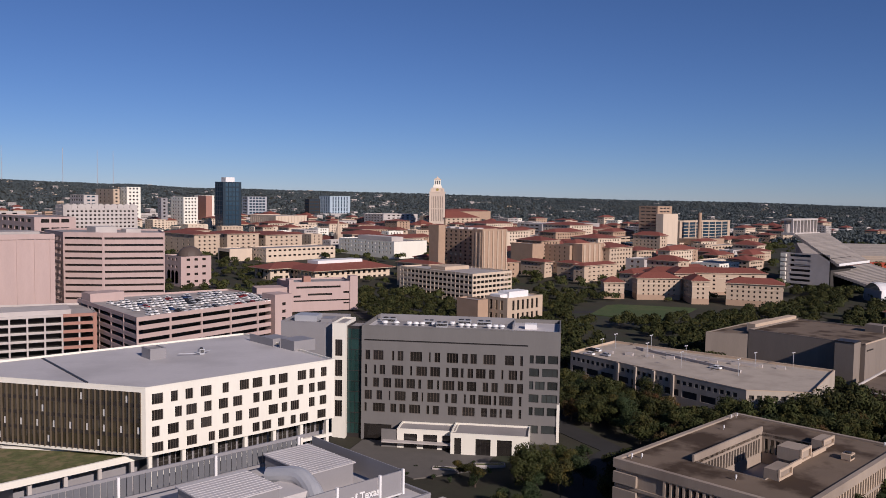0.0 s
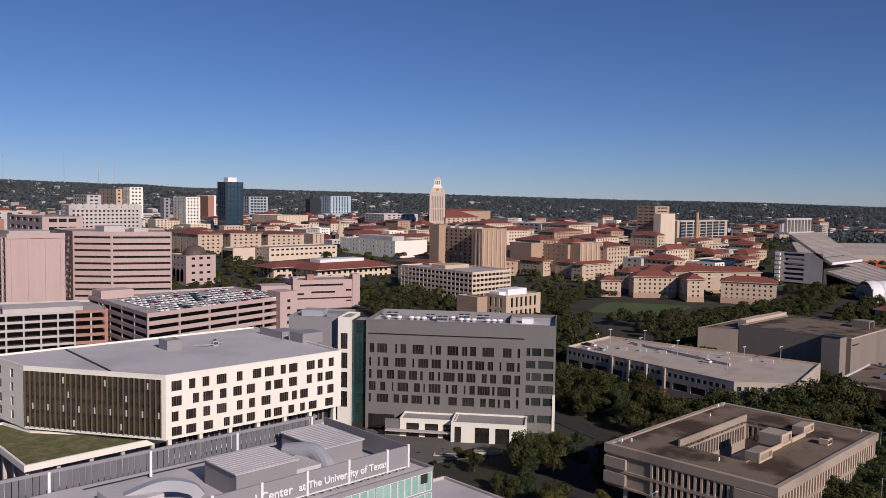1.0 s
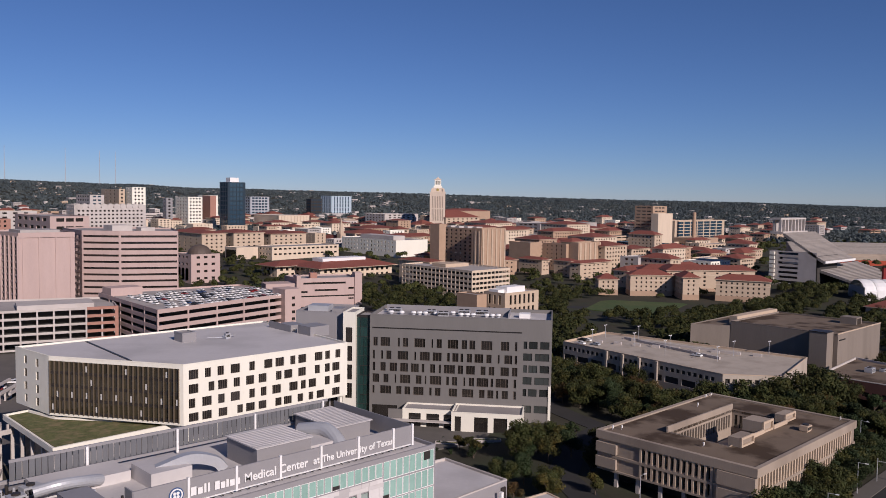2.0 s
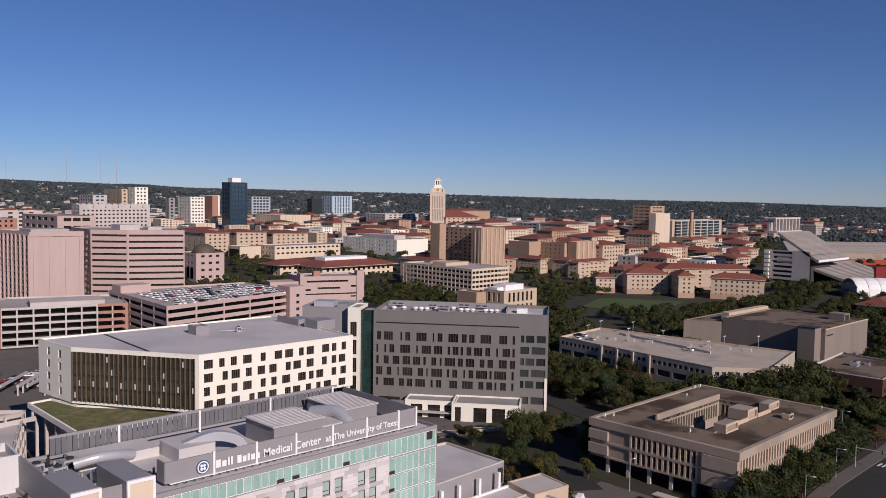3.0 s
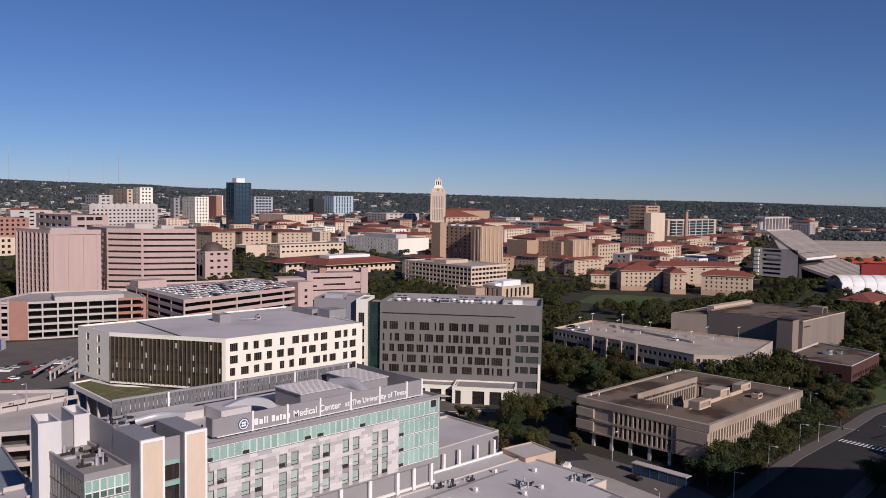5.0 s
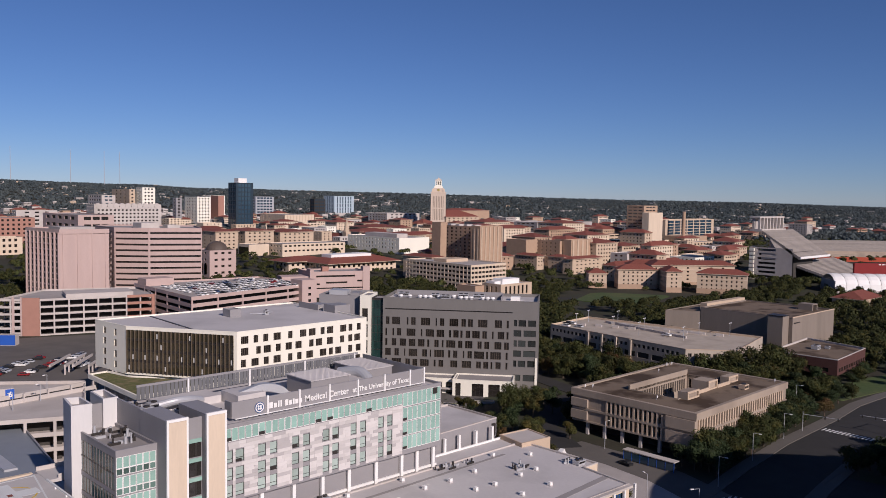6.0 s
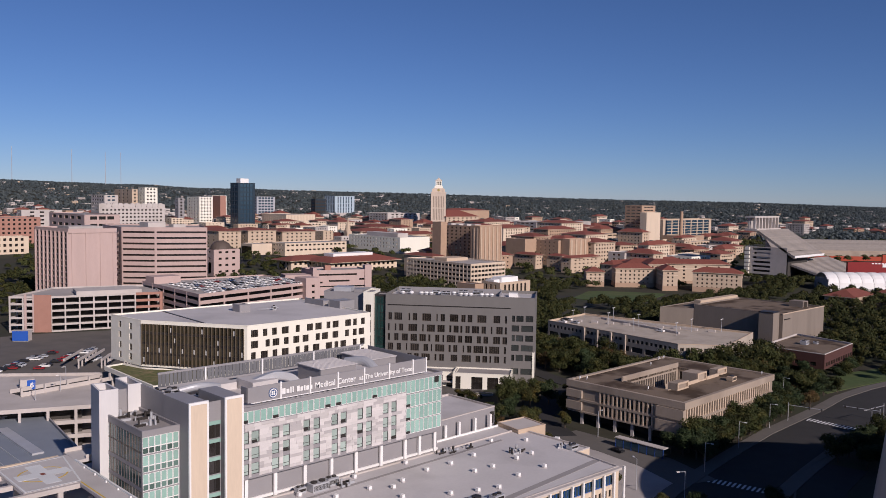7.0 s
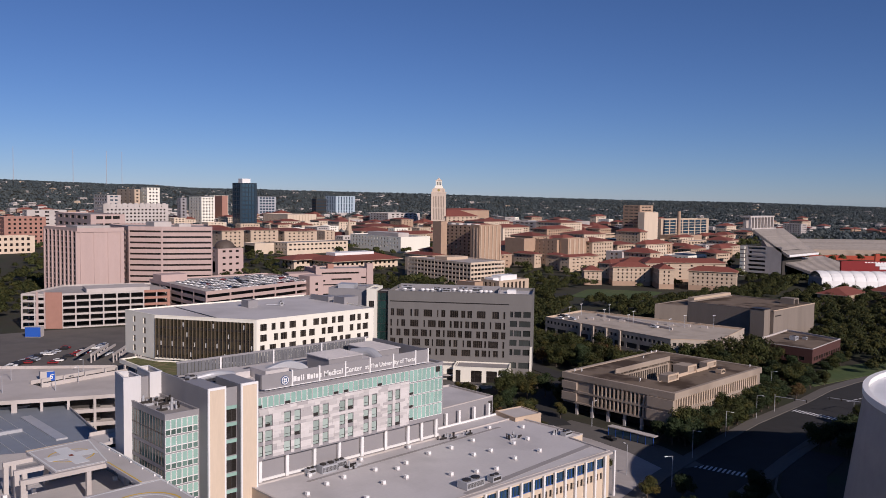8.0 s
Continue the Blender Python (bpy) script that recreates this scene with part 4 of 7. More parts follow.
# ---- trees ----
def leaf_material(name, base, warm, tint=0.7, patches=0.35):
    m = mat(name, base, 0.8, 0, 0.25, 0.5, 2.0, random_tint=tint, spec=0.15, stain=warm, stain_amount=0.55, stain_scale=patches)
    return m


LEAVES = [leaf_material("oak_leaves", (0.036, 0.042, 0.013), (0.095, 0.078, 0.018)), leaf_material("elm_leaves", (0.05, 0.05, 0.015), (0.14, 0.09, 0.018)), leaf_material("autumn_leaves", (0.07, 0.052, 0.02), (0.12, 0.05, 0.02)), leaf_material("dark_leaves", (0.026, 0.038, 0.015), (0.05, 0.055, 0.02))]


def crown_mesh(seed, rx, rz, lobes, leaves, size, material):
    """Leaf sprays gathered on overlapping lobes: an uneven outline with gaps."""
    rng = np.random.RandomState(seed)
    c = np.stack([rng.uniform(-0.62, 0.62, lobes) * rx, rng.uniform(-0.62, 0.62, lobes) * rx, rng.uniform(-0.35, 0.75, lobes) * rz], 1)
    rad = rng.uniform(0.32, 0.55, lobes) * rx
    k = rng.randint(0, lobes, leaves)
    d = rng.normal(size=(leaves, 3))
    d /= np.linalg.norm(d, axis=1)[:, None]
    pos = c[k] + d * (rad[k] * rng.uniform(0.55, 1.08, leaves))[:, None] * np.array([1, 1, 0.8])
    a = rng.normal(size=(leaves, 3))
    a /= np.linalg.norm(a, axis=1)[:, None]
    a -= d * (a * d).sum(1)[:, None] * 0.7
    a /= np.linalg.norm(a, axis=1)[:, None]
    b = np.cross(a, d + 0.4 * rng.normal(size=(leaves, 3)))
    b /= np.linalg.norm(b, axis=1)[:, None] + 1e-9
    s = (size * rng.uniform(0.6, 1.3, leaves))[:, None]
    quads = np.stack([pos - a * s * 0.5, pos + b * s * 0.32, pos + a * s * 0.5 + d * s * 0.2, pos - b * s * 0.32], 1).reshape(-1, 3)
    me = bpy.data.meshes.new("crown")
    me.from_pydata([tuple(v) for v in quads], [], [(4 * i, 4 * i + 1, 4 * i + 2, 4 * i + 3) for i in range(leaves)])
    me.materials.append(material)
    return me


def tree_kind(seed, rx, rz, trunk, leaves, size, material, label):
    rng = random.Random(seed)
    t = thing("tree", pose(0, 0, -80), label, "tree", "trees round the campus")
    bm = bmesh.new()
    cyl(bm, 0, 0, -0.8, trunk + rz * 0.3, 0.34, 8, 0.18)
    for i in range(5):
        a = i * 1.26 + rng.random()
        n = 6
        p0, p1 = Vector((0, 0, trunk * 0.75)), Vector((math.cos(a) * rx * 0.55, math.sin(a) * rx * 0.55, trunk + rz * rng.uniform(0.35, 0.8)))
        u = (p1 - p0).normalized()
        s = u.orthogonal().normalized()
        w = u.cross(s)
        lo = [bm.verts.new(p0 + (s * math.cos(q) + w * math.sin(q)) * 0.16) for q in (k * math.tau / n for k in range(n))]
        hi = [bm.verts.new(p1 + (s * math.cos(q) + w * math.sin(q)) * 0.05) for q in (k * math.tau / n for k in range(n))]
        for k in range(n):
            bm.faces.new((lo[k], lo[(k + 1) % n], hi[(k + 1) % n], hi[k]))
    part("trunk", bm, BARK, t)
    put("crown", crown_mesh(seed, rx, rz, 11, leaves, size, material), t, Matrix.Translation((0, 0, trunk + rz * 0.45)))
    return t


KINDS = [
    tree_kind(1, 5.2, 4.2, 3.0, 3000, 0.66, LEAVES[0], "broad dark green live oak on grass"),
    tree_kind(2, 4.2, 4.6, 3.2, 2600, 0.6, LEAVES[1], "rounded yellow-green elm beside the lane"),
    tree_kind(3, 4.6, 4.0, 3.0, 2600, 0.62, LEAVES[3], "dense very dark green oak"),
    tree_kind(4, 3.6, 3.8, 2.6, 2000, 0.55, LEAVES[2], "small tree turning brown and orange in autumn"),
    tree_kind(5, 5.8, 4.8, 3.4, 3300, 0.7, LEAVES[0], "large spreading live oak with an uneven crown"),
    tree_kind(6, 2.0, 2.0, 0.8, 500, 0.5, LEAVES[3], "low dark green shrub beside the path"),
]
USED = set()


def plant(kind, x, y, s, rng, z=None):
    m = pose(x, y, height(x, y) if z is None else z, 0, 0, rng.uniform(0, 360))
    src = KINDS[kind]
    if kind not in USED:
        USED.add(kind)
        src.matrix_world = m
        return
    c = copy_thing(src, m @ Matrix.Diagonal((s, s, s * rng.uniform(0.85, 1.15), 1)))


# footprints that stay clear of trees
CLEAR = [(172, 244, 72, 119), (484, 560, 300, 350), (560, 660, 262, 372), (22, 132, 50, 128), (55, 168, 178, 250), (374, 434, 120, 206), (322, 366, 86, 118), (160, 262, 366, 460), (80, 178, 410, 478), (186, 266, 508, 604), (134, 184, 520, 580), (305, 358, 452, 494), (424, 510, 410, 520), (-30, 52, 70, 250), (302, 372, 68, 122)]


def inside(pts, x, y):
    c = False
    for (ax, ay), (bx, by) in zip(pts, pts[1:] + pts[:1]):
        if (ay > y) != (by > y) and x < (bx - ax) * (y - ay) / (by - ay) + ax:
            c = not c
    return c


GREY_FOOT = [(166, 218), (205, 160), (216, 160), (236, 186), (190, 240), (166, 248)]
GARAGE_FOOT = [(286, 219), (274, 134), (290, 113), (339, 125), (326, 223)]


def near_line(line, x, y, d):
    for a, b in zip(line, line[1:]):
        a, b, p = Vector(a), Vector(b), Vector((x, y))
        t = max(0, min(1, (p - a).dot(b - a) / (b - a).length_squared))
        if (p - (a + (b - a) * t)).length < d:
            return True
    return False


LANES = [(STREET, 15), ([(236, 190), (229, 172), (222, 150), (206, 145), (192, 140), (172, 128), (158, 106)], 6.5), ([(160, 108), (160, 88), (157, 70), (150, 52)], 9), ([(250, 42), (256, 20), (264, -20), (272, -90)], 10), ([(300, 520), (335, 580), (345, 660), (380, 700)], 10)]


def grove(seed, pts, n, kinds, smin, smax, gap=4.5):
    rng = random.Random(seed)
    xs, ys = [p[0] for p in pts], [p[1] for p in pts]
    done, tries = [], 0
    while len(done) < n and tries < n * 30:
        tries += 1
        x, y = rng.uniform(min(xs), max(xs)), rng.uniform(min(ys), max(ys))
        if not inside(pts, x, y) or inside(GREY_FOOT, x, y) or inside(GARAGE_FOOT, x, y):
            continue
        if any(a - 2 < x < b + 2 and c - 2 < y < d + 2 for a, b, c, d in CLEAR) or any(near_line(l, x, y, w) for l, w in LANES):
            continue
        if any((x - p) ** 2 + (y - q) ** 2 < gap * gap for p, q in done):
            continue
        done.append((x, y))
        plant(rng.choice(kinds), x, y, rng.uniform(smin, smax), rng)


# far groves are gathered into woods that nobody could count
WOODS = []


def thicket(seed, pts, n, smin, smax, gap):
    rng = random.Random(seed)
    xs, ys = [p[0] for p in pts], [p[1] for p in pts]
    done, tries = [], 0
    while len(done) < n and tries < n * 20:
        tries += 1
        x, y = rng.uniform(min(xs), max(xs)), rng.uniform(min(ys), max(ys))
        if not inside(pts, x, y) or inside(GARAGE_FOOT, x, y) or any(a - 2 < x < b + 2 and c - 2 < y < d + 2 for a, b, c, d in CLEAR) or any(near_line(l, x, y, w) for l, w in LANES):
            continue
        if any((x - p) ** 2 + (y - q) ** 2 < gap * gap for p, q in done):
            continue
        done.append((x, y))
        WOODS.append((x, y, rng.uniform(smin, smax)))


grove(1, [(236, 176), (262, 120), (296, 92), (330, 84), (312, 116), (284, 118), (270, 134), (280, 216), (262, 222)], 85, (0, 1, 1, 2, 3, 4, 0), 0.75, 1.15, 5)
grove(2, [(226, 60), (320, 66), (330, 84), (236, 168), (222, 146)], 55, (0, 2, 2, 4, 3), 0.7, 1.05, 5)
grove(8, [(150, 116), (178, 138), (206, 140), (214, 116)], 14, (1, 3, 0), 0.7, 1.0, 6)
grove(20, [(140, 118), (168, 112), (172, 126), (186, 140), (160, 146), (146, 140)], 9, (0, 1, 2, 3), 0.55, 0.85, 6)
grove(17, [(256, 106), (300, 98), (306, 112), (272, 128), (262, 142)], 30, (0, 2, 4, 3), 0.95, 1.25, 4.5)
grove(10, [(168, 60), (252, 64), (252, 74), (168, 72)], 40, (2, 2, 2, 0), 0.75, 1.05, 3.0)
grove(15, [(244, 66), (300, 70), (300, 110), (246, 110)], 26, (0, 2, 2, 3), 0.6, 0.95, 5)
grove(11, [(196, 18), (240, 22), (240, 36), (200, 35)], 16, (2, 2, 0), 0.75, 1.05, 4)
grove(16, [(120, 14), (150, 28), (160, 34), (128, 27)], 7, (2, 2, 5), 0.6, 0.8, 4)
grove(14, [(180, 480), (205, 500), (190, 520), (170, 505)], 7, (0, 2), 0.6, 0.8, 5)
thicket(18, [(372, 110), (444, 110), (444, 126), (372, 127)], 24, 4.8, 6.2, 5)
thicket(19, [(330, 128), (364, 128), (364, 205), (332, 215)], 26, 4.0, 5.2, 6)
thicket(12, [(262, 500), (300, 480), (420, 640), (430, 760), (350, 720), (280, 600)], 40, 3.6, 5.2, 8)
thicket(33, [(280, 225), (330, 226), (430, 310), (380, 330), (330, 300)], 55, 4.8, 6.2, 6)
thicket(3, [(380, 225), (440, 300), (540, 262), (520, 240)], 45, 4.5, 6.0, 7)
thicket(4, [(326, 413), (408, 516), (440, 440), (430, 400), (470, 360), (400, 308), (364, 336)], 110, 4.5, 6.2, 6.5)
thicket(41, [(470, 360), (560, 380), (520, 440), (470, 400)], 30, 4.0, 5.5, 7)
thicket(5, [(336, 190), (470, 200), (700, 250), (690, 290), (570, 275), (470, 250), (380, 222)], 110, 5, 6.5, 8)
thicket(6, [(404, 60), (680, 90), (660, 215), (590, 215), (520, 190), (410, 175)], 190, 5, 7, 9)
thicket(7, [(330, 50), (420, 40), (420, 110), (372, 108), (370, 84), (336, 80)], 40, 4.5, 6, 7)
thicket(14, [(50, 480), (132, 486), (190, 640), (205, 790), (120, 770)], 60, 4.0, 6.0, 9)
thicket(13, [(20, 480), (80, 470), (130, 560), (190, 640), (150, 760), (60, 640)], 70, 4, 6.5, 9)
for x, y, w, d, rz in ((166, 186, 9, 2.2, -50), (172, 176, 8, 2.2, -50), (164, 199, 7, 2.0, -50), (183, 168, 9, 2.4, -40)):
    b = thing("planter_bed", pose(x, y, height(x, y) + 0.1, 0, 0, rz), "low concrete planter bed with ground cover", "planter", "forecourt planters")
    bm = bmesh.new()
    ring(bm, rect(-w / 2, w / 2, -d / 2, d / 2), rect(-w / 2 + 0.25, w / 2 - 0.25, -d / 2 + 0.25, d / 2 - 0.25), -1.0, 0.9)
    part("kerb", bm, LIGHTCON, b)
    part("ground_cover", boxes((-w / 2 + 0.25, w / 2 - 0.25, -d / 2 + 0.25, d / 2 - 0.25, -1.0, 0.8)), SEDUM, b)
rng = random.Random(88)
for x, y, s, k in ((176, 151, 1.0, 1), (184, 147, 0.8, 0), (172, 145, 0.85, 0), (188, 137, 0.9, 2), (178, 138, 1.0, 1), (166, 158, 0.5, 5), (167, 184, 0.4, 5), (196, 163, 0.7, 5), (204, 158, 0.6, 5), (212, 153, 0.6, 5), (124, 38, 0.8, 2), (118, 45, 0.7, 1), (112, 30, 0.7, 2), (122, 48, 0.5, 5), (144, 103, 0.6, 1), (163, 172, 0.5, 5), (170, 168, 0.6, 1), (178, 164, 0.5, 5), (186, 158, 0.7, 1), (194, 153, 0.8, 0), (203, 150, 0.6, 2), (160, 180, 0.4, 5), (168, 160, 0.8, 1), (164, 166, 0.45, 5), (200, 156, 0.5, 5), (190, 160, 0.4, 5), (291, 108, 1.6, 4), (283, 113, 1.5, 4), (299, 105, 1.5, 0), (275, 121, 1.4, 0), (307, 106, 1.5, 4), (315, 108, 1.4, 2), (268, 130, 1.3, 1), (326, 80, 0.7, 2), (334, 81, 0.8, 0), (342, 82, 0.7, 2), (350, 83, 0.8, 2), (358, 84, 0.7, 0), (316, 92, 0.9, 2), (315, 101, 1.0, 0), (130, 66, 0.5, 1), (166, 112, 0.7, 1), (165, 190, 0.3, 5), (163, 196, 0.3, 5), (176, 182, 0.3, 5), (170, 178, 0.35, 5), (182, 174, 0.35, 5), (174, 170, 0.4, 5), (196, 148, 0.9, 1), (183, 152, 0.9, 0)):
    plant(k, x, y, s, rng)


# ---- vehicles ----
CARPAINT = [mat("car_paint_%s" % n, c, 0.5, 0.0, 0.05, spec=0.3) for n, c in (("white", (0.82, 0.80, 0.76)), ("silver", (0.42, 0.43, 0.45)), ("black", (0.02, 0.02, 0.022)), ("red", (0.25, 0.02, 0.02)), ("blue", (0.03, 0.06, 0.15)))]
CARGLASS = mat("car_window_glass", (0.03, 0.03, 0.03), 0.25, vary=0.2, spec=0.25)
TYRE = mat("tyre_rubber", (0.02, 0.02, 0.02), 0.8)


def car_kind(paint, name, van=False, wheels=True):
    c = thing("van" if van else "car", pose(0, 0, -90), "parked %s %s on the deck" % (name, "delivery van" if van else "car"), "car", "parked vehicles")
    L, H1, H2 = (5.6, 1.1, 2.4) if van else (4.6, 0.98, 1.48)
    side_ = [(-L / 2, 0.35), (L / 2, 0.35), (L / 2, H1 - 0.15), (L / 2 - 0.9, H1), (-L / 2, H1)]
    bm = bmesh.new()
    for y in (-0.9, 0.9):
        bm.faces.new([bm.verts.new((x, y, z)) for x, z in (side_ if y < 0 else side_[::-1])])
    bm.verts.ensure_lookup_table()
    a, b = bm.verts[:5], list(bm.verts[5:])[::-1]
    for i in range(5):
        bm.faces.new((a[i], b[i], b[(i + 1) % 5], a[(i + 1) % 5]))
    bmesh.ops.recalc_face_normals(bm, faces=bm.faces)
    if not van:
        box(bm, -L / 2 + 0.95, L / 2 - 1.8, -0.8, 0.8, H2 - 0.1, H2)
    part("body", bm, paint, c)
    bm = bmesh.new()
    f0, f1 = (-L / 2 + 0.1, L / 2 - 1.3) if van else (-L / 2 + 0.7, L / 2 - 1.7)
    lo = [bm.verts.new(p) for p in ((f0, -0.85, H1), (f1 + 0.5, -0.85, H1), (f1 + 0.5, 0.85, H1), (f0, 0.85, H1))]
    hi = [bm.verts.new(p) for p in ((f0 + 0.4, -0.72, H2 - 0.08), (f1 - 0.2, -0.72, H2 - 0.08), (f1 - 0.2, 0.72, H2 - 0.08), (f0 + 0.4, 0.72, H2 - 0.08))]
    for i in range(4):
        bm.faces.new((lo[i], lo[(i + 1) % 4], hi[(i + 1) % 4], hi[i]))
    bm.faces.new(hi)
    part("glasshouse", bm, paint if van else CARGLASS, c)
    wheel = bmesh.new()
    cyl(wheel, 0, 0, -0.1, 0.1, 0.33, 12)
    bmesh.ops.rotate(wheel, verts=wheel.verts, cent=(0, 0, 0), matrix=Matrix.Rotation(math.pi / 2, 3, "X"))
    me = mesh("wheel", wheel, TYRE)
    for x in ((-L / 2 + 0.85, L / 2 - 0.85) if wheels else ()):
        for y in (-0.84, 0.84):
            put("wheel", me, c, Matrix.Translation((x, y, 0.33)))
    return c


CARS = [car_kind(p, n, wheels=False) for p, n in zip(CARPAINT, ("white", "silver grey", "black", "dark red", "dark blue"))]
VAN = car_kind(CARPAINT[0], "white", True)
CARUSED = set()


def park(kind, m):
    if kind not in CARUSED:
        CARUSED.add(kind)
        CARS[kind].matrix_world = m
    else:
        copy_thing(CARS[kind], m)


VAN.matrix_world = pose(146, 108.6, height(150, 104) + 0.12, 0, 0, 20)
copy_thing(VAN, pose(148.5, 101.8, height(153, 97) + 0.12, 0, 0, 25))
park(0, pose(141.5, 110, height(147, 108) + 0.12, 0, 0, 10))
park(2, pose(157, 84, height(157, 84) + 0.15, 0, 0, 80))


def street_lamp(x, y, h=9.0, z=None, arm=1.8, rz=0):
    s = thing("street_lamp", pose(x, y, height(x, y) if z is None else z, 0, 0, rz), "tall grey steel street lamp with a bracket arm", "lamp", "street lamps")
    bm = bmesh.new()
    cyl(bm, 0, 0, 0, h, 0.13, 8, 0.08)
    part("pole", bm, STEEL, s)
    part("arm", boxes((0, arm, -0.05, 0.05, h - 0.1, h)), STEEL, s)
    part("lamp_head", boxes((arm - 0.2, arm + 0.7, -0.18, 0.18, h - 0.12, h + 0.06)), WHITEMETAL, s)
    return s


for x, y, rz in ((132, 46, 150), (131.5, 60.5, 60), (160, 55.5, -80), (190, 60, -80), (221, 64, -80), (238, 36, 100), (268, 80, -90), (166, 98, 0), (232, 184, 0)):
    street_lamp(x, y, 9, None, 1.8, rz)


for x, y in ((8, 214), (22, 207), (32, 214), (0, 228), (16, 232), (38, 226)):
    street_lamp(x, y, 5.5, 10.3, 0.9, 200)


def bus_shelter(x, y, rz):
    s = thing("bus_shelter", pose(x, y, height(x, y) + 0.1, 0, 0, rz), "blue-framed glass shelter beside the drive", "shelter")
    part("roof", boxes((-9, 9, -1.4, 1.4, 3.0, 3.25)), LIGHTCON, s)
    for i in range(7):
        part("post", boxes((-8.8 + i * 2.9, -8.65 + i * 2.9, 1.1, 1.25, 0, 3.0)), BLUE, s)
        if i < 6:
            part("pane", boxes((-8.6 + i * 2.9, -5.95 + i * 2.9, 1.14, 1.2, 0.3, 2.7)), BLUEGLASS, s)


bus_shelter(162.5, 79, 90)


def signal_gantry(x, y, rz, span):
    s = thing("traffic_signal", pose(x, y, height(x, y), 0, 0, rz), "steel traffic signal mast with a long arm", "traffic signal", "traffic signals")
    bm = bmesh.new()
    cyl(bm, 0, 0, 0, 7.0, 0.14, 8, 0.1)
    part("pole", bm, STEEL, s)
    part("arm", boxes((0, span, -0.07, 0.07, 6.1, 6.25)), STEEL, s)
    for u in (span * 0.6, span * 0.95):
        part("signal_head", boxes((u - 0.18, u + 0.18, -0.2, 0.12, 5.4, 6.5)), DARKMETAL, s)


signal_gantry(252, 38, 100, 12)
signal_gantry(236, 64, -80, 12)
signal_gantry(262, 40, 170, 10)
for i in range(7):
    f = thing("road_barrier", pose(250 + i * 2.7, 35 + i * 0.8, height(250, 35) + 0.12, 0, 0, 18), "white striped road barrier by the kerb", "barrier", "road barriers")
    part("rail", boxes((-1.1, 1.1, -0.05, 0.05, 0.6, 1.0)), WHITEMETAL, f)
    part("leg", boxes((-1.0, -0.9, -0.25, 0.25, 0, 0.6)), STEEL, f)
    part("leg", boxes((0.9, 1.0, -0.25, 0.25, 0, 0.6)), STEEL, f)


# ---- parking garages ----
def garage(name, label, outline, z0, z1, levels, material, spacing=7.0, column=None, beam=1.25, skip=(), deck=None):
    """Open parking decks: slabs, spandrel beams on every side, and columns."""
    o = thing(name, pose(0, 0, 0), label, "garage")
    pitch = (z1 - z0) / levels
    n = len(outline)
    for k in range(1, levels + 1):
        z = z0 + k * pitch
        bm = bmesh.new()
        prism(bm, inset(outline, 0.3), z - 1.35, z - 1.0)
        part("deck", bm, deck or CONCRETE, o)
        for i in range(n):
            p, q = outline[i], outline[(i + 1) % n]
            part("spandrel", boxes((0, math.dist(p, q), -0.05, 0.3, z - beam, z)), material, o).matrix_local = side(p, q)
    for i in range(n):
        p, q = outline[i], outline[(i + 1) % n]
        length = math.dist(p, q)
        c = max(1, round(length / spacing))
        key = ("col", material.name, round(z0, 1), round(z1, 1), bool(column))
        if key not in CACHE:
            CACHE[key] = mesh("column", boxes((-0.4, 0.4, -0.14, 0.55, z0, z1 - 0.05)), column or material)
        for j in range(c + 1):
            put("column", CACHE[key], o, side(p, q) @ Matrix.Translation((min(max(length * j / c, 0.4), length - 0.4), 0, 0)))
    # added dark block: paints the shade between the decks
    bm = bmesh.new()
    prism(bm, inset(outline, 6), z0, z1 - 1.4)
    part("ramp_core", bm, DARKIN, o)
    return o


PG = [(161.5, 368.5), (253.0, 389.0), (252.0, 447.0), (167.0, 455.0)]
pink_garage = garage("parking_garage", "pink concrete parking garage with cars on the roof deck", PG, -6, 18, 6, PINK, 18, beam=2.1)
part("corner_tower", boxes((244, 255, 383, 396, -6, 21)), PINK, pink_garage)
for k in range(5):
    part("tower_window", boxes((248.6, 250.6, 382.8, 382.99, -1 + k * 4, 0.6 + k * 4)), DARKGLASS, pink_garage)
part("stair_head", boxes((168, 186, 440, 452, 17, 21.5)), PINK, pink_garage)
rngc = random.Random(21)
for row in range(8):
    for i in range(26):
        x, y = 172 + i * 3.05 + row * 0.3, 378 + row * 8.4 + i * 0.62 * 0.75
        if rngc.random() < 0.72 and y < 440 and not (166 < x < 190 and y > 436):
            park(rngc.choices((0, 1, 2, 3, 4), (24, 6, 2, 1, 1))[0], pose(x, y, 17.0, 0, 0, 97 + rngc.choice((0, 180))))

OG = [(101.0, 427.0), (160.0, 412.0), (172.0, 452.0), (118.0, 473.0), (83.0, 440.0)]
og = garage("parking_garage", "pale concrete parking garage with red-brown brick corners", OG, -8, 15.5, 6, LIGHTCON, 7.5, LIGHTCON, 1.15)
m = side(OG[0], OG[1])
part("brick_corner", boxes((13.5, 22.6, -0.4, 0.35, -8, 16.2)), PINKDARK, og).matrix_local = side(OG[4], OG[0])
part("stair_wall", boxes((8.2, 9.4, -0.5, 0.35, -8, 16.6), (12.6, 13.4, -0.5, 0.35, -8, 16.6)), PINK, og).matrix_local = side(OG[4], OG[0])
for k in range(7):
    part("stair_flight", boxes((9.4, 12.6, -0.3, 0.2, -7.2 + k * 3.4, -6.3 + k * 3.4)), LIGHTCON, og).matrix_local = side(OG[4], OG[0])
for k in range(6):
    part("brick_spandrel", boxes((46, 61, -0.2, 0.3, -8 + k * 3.92 + 2.4, -8 + k * 3.92 + 3.95)), PINKDARK, og).matrix_local = m
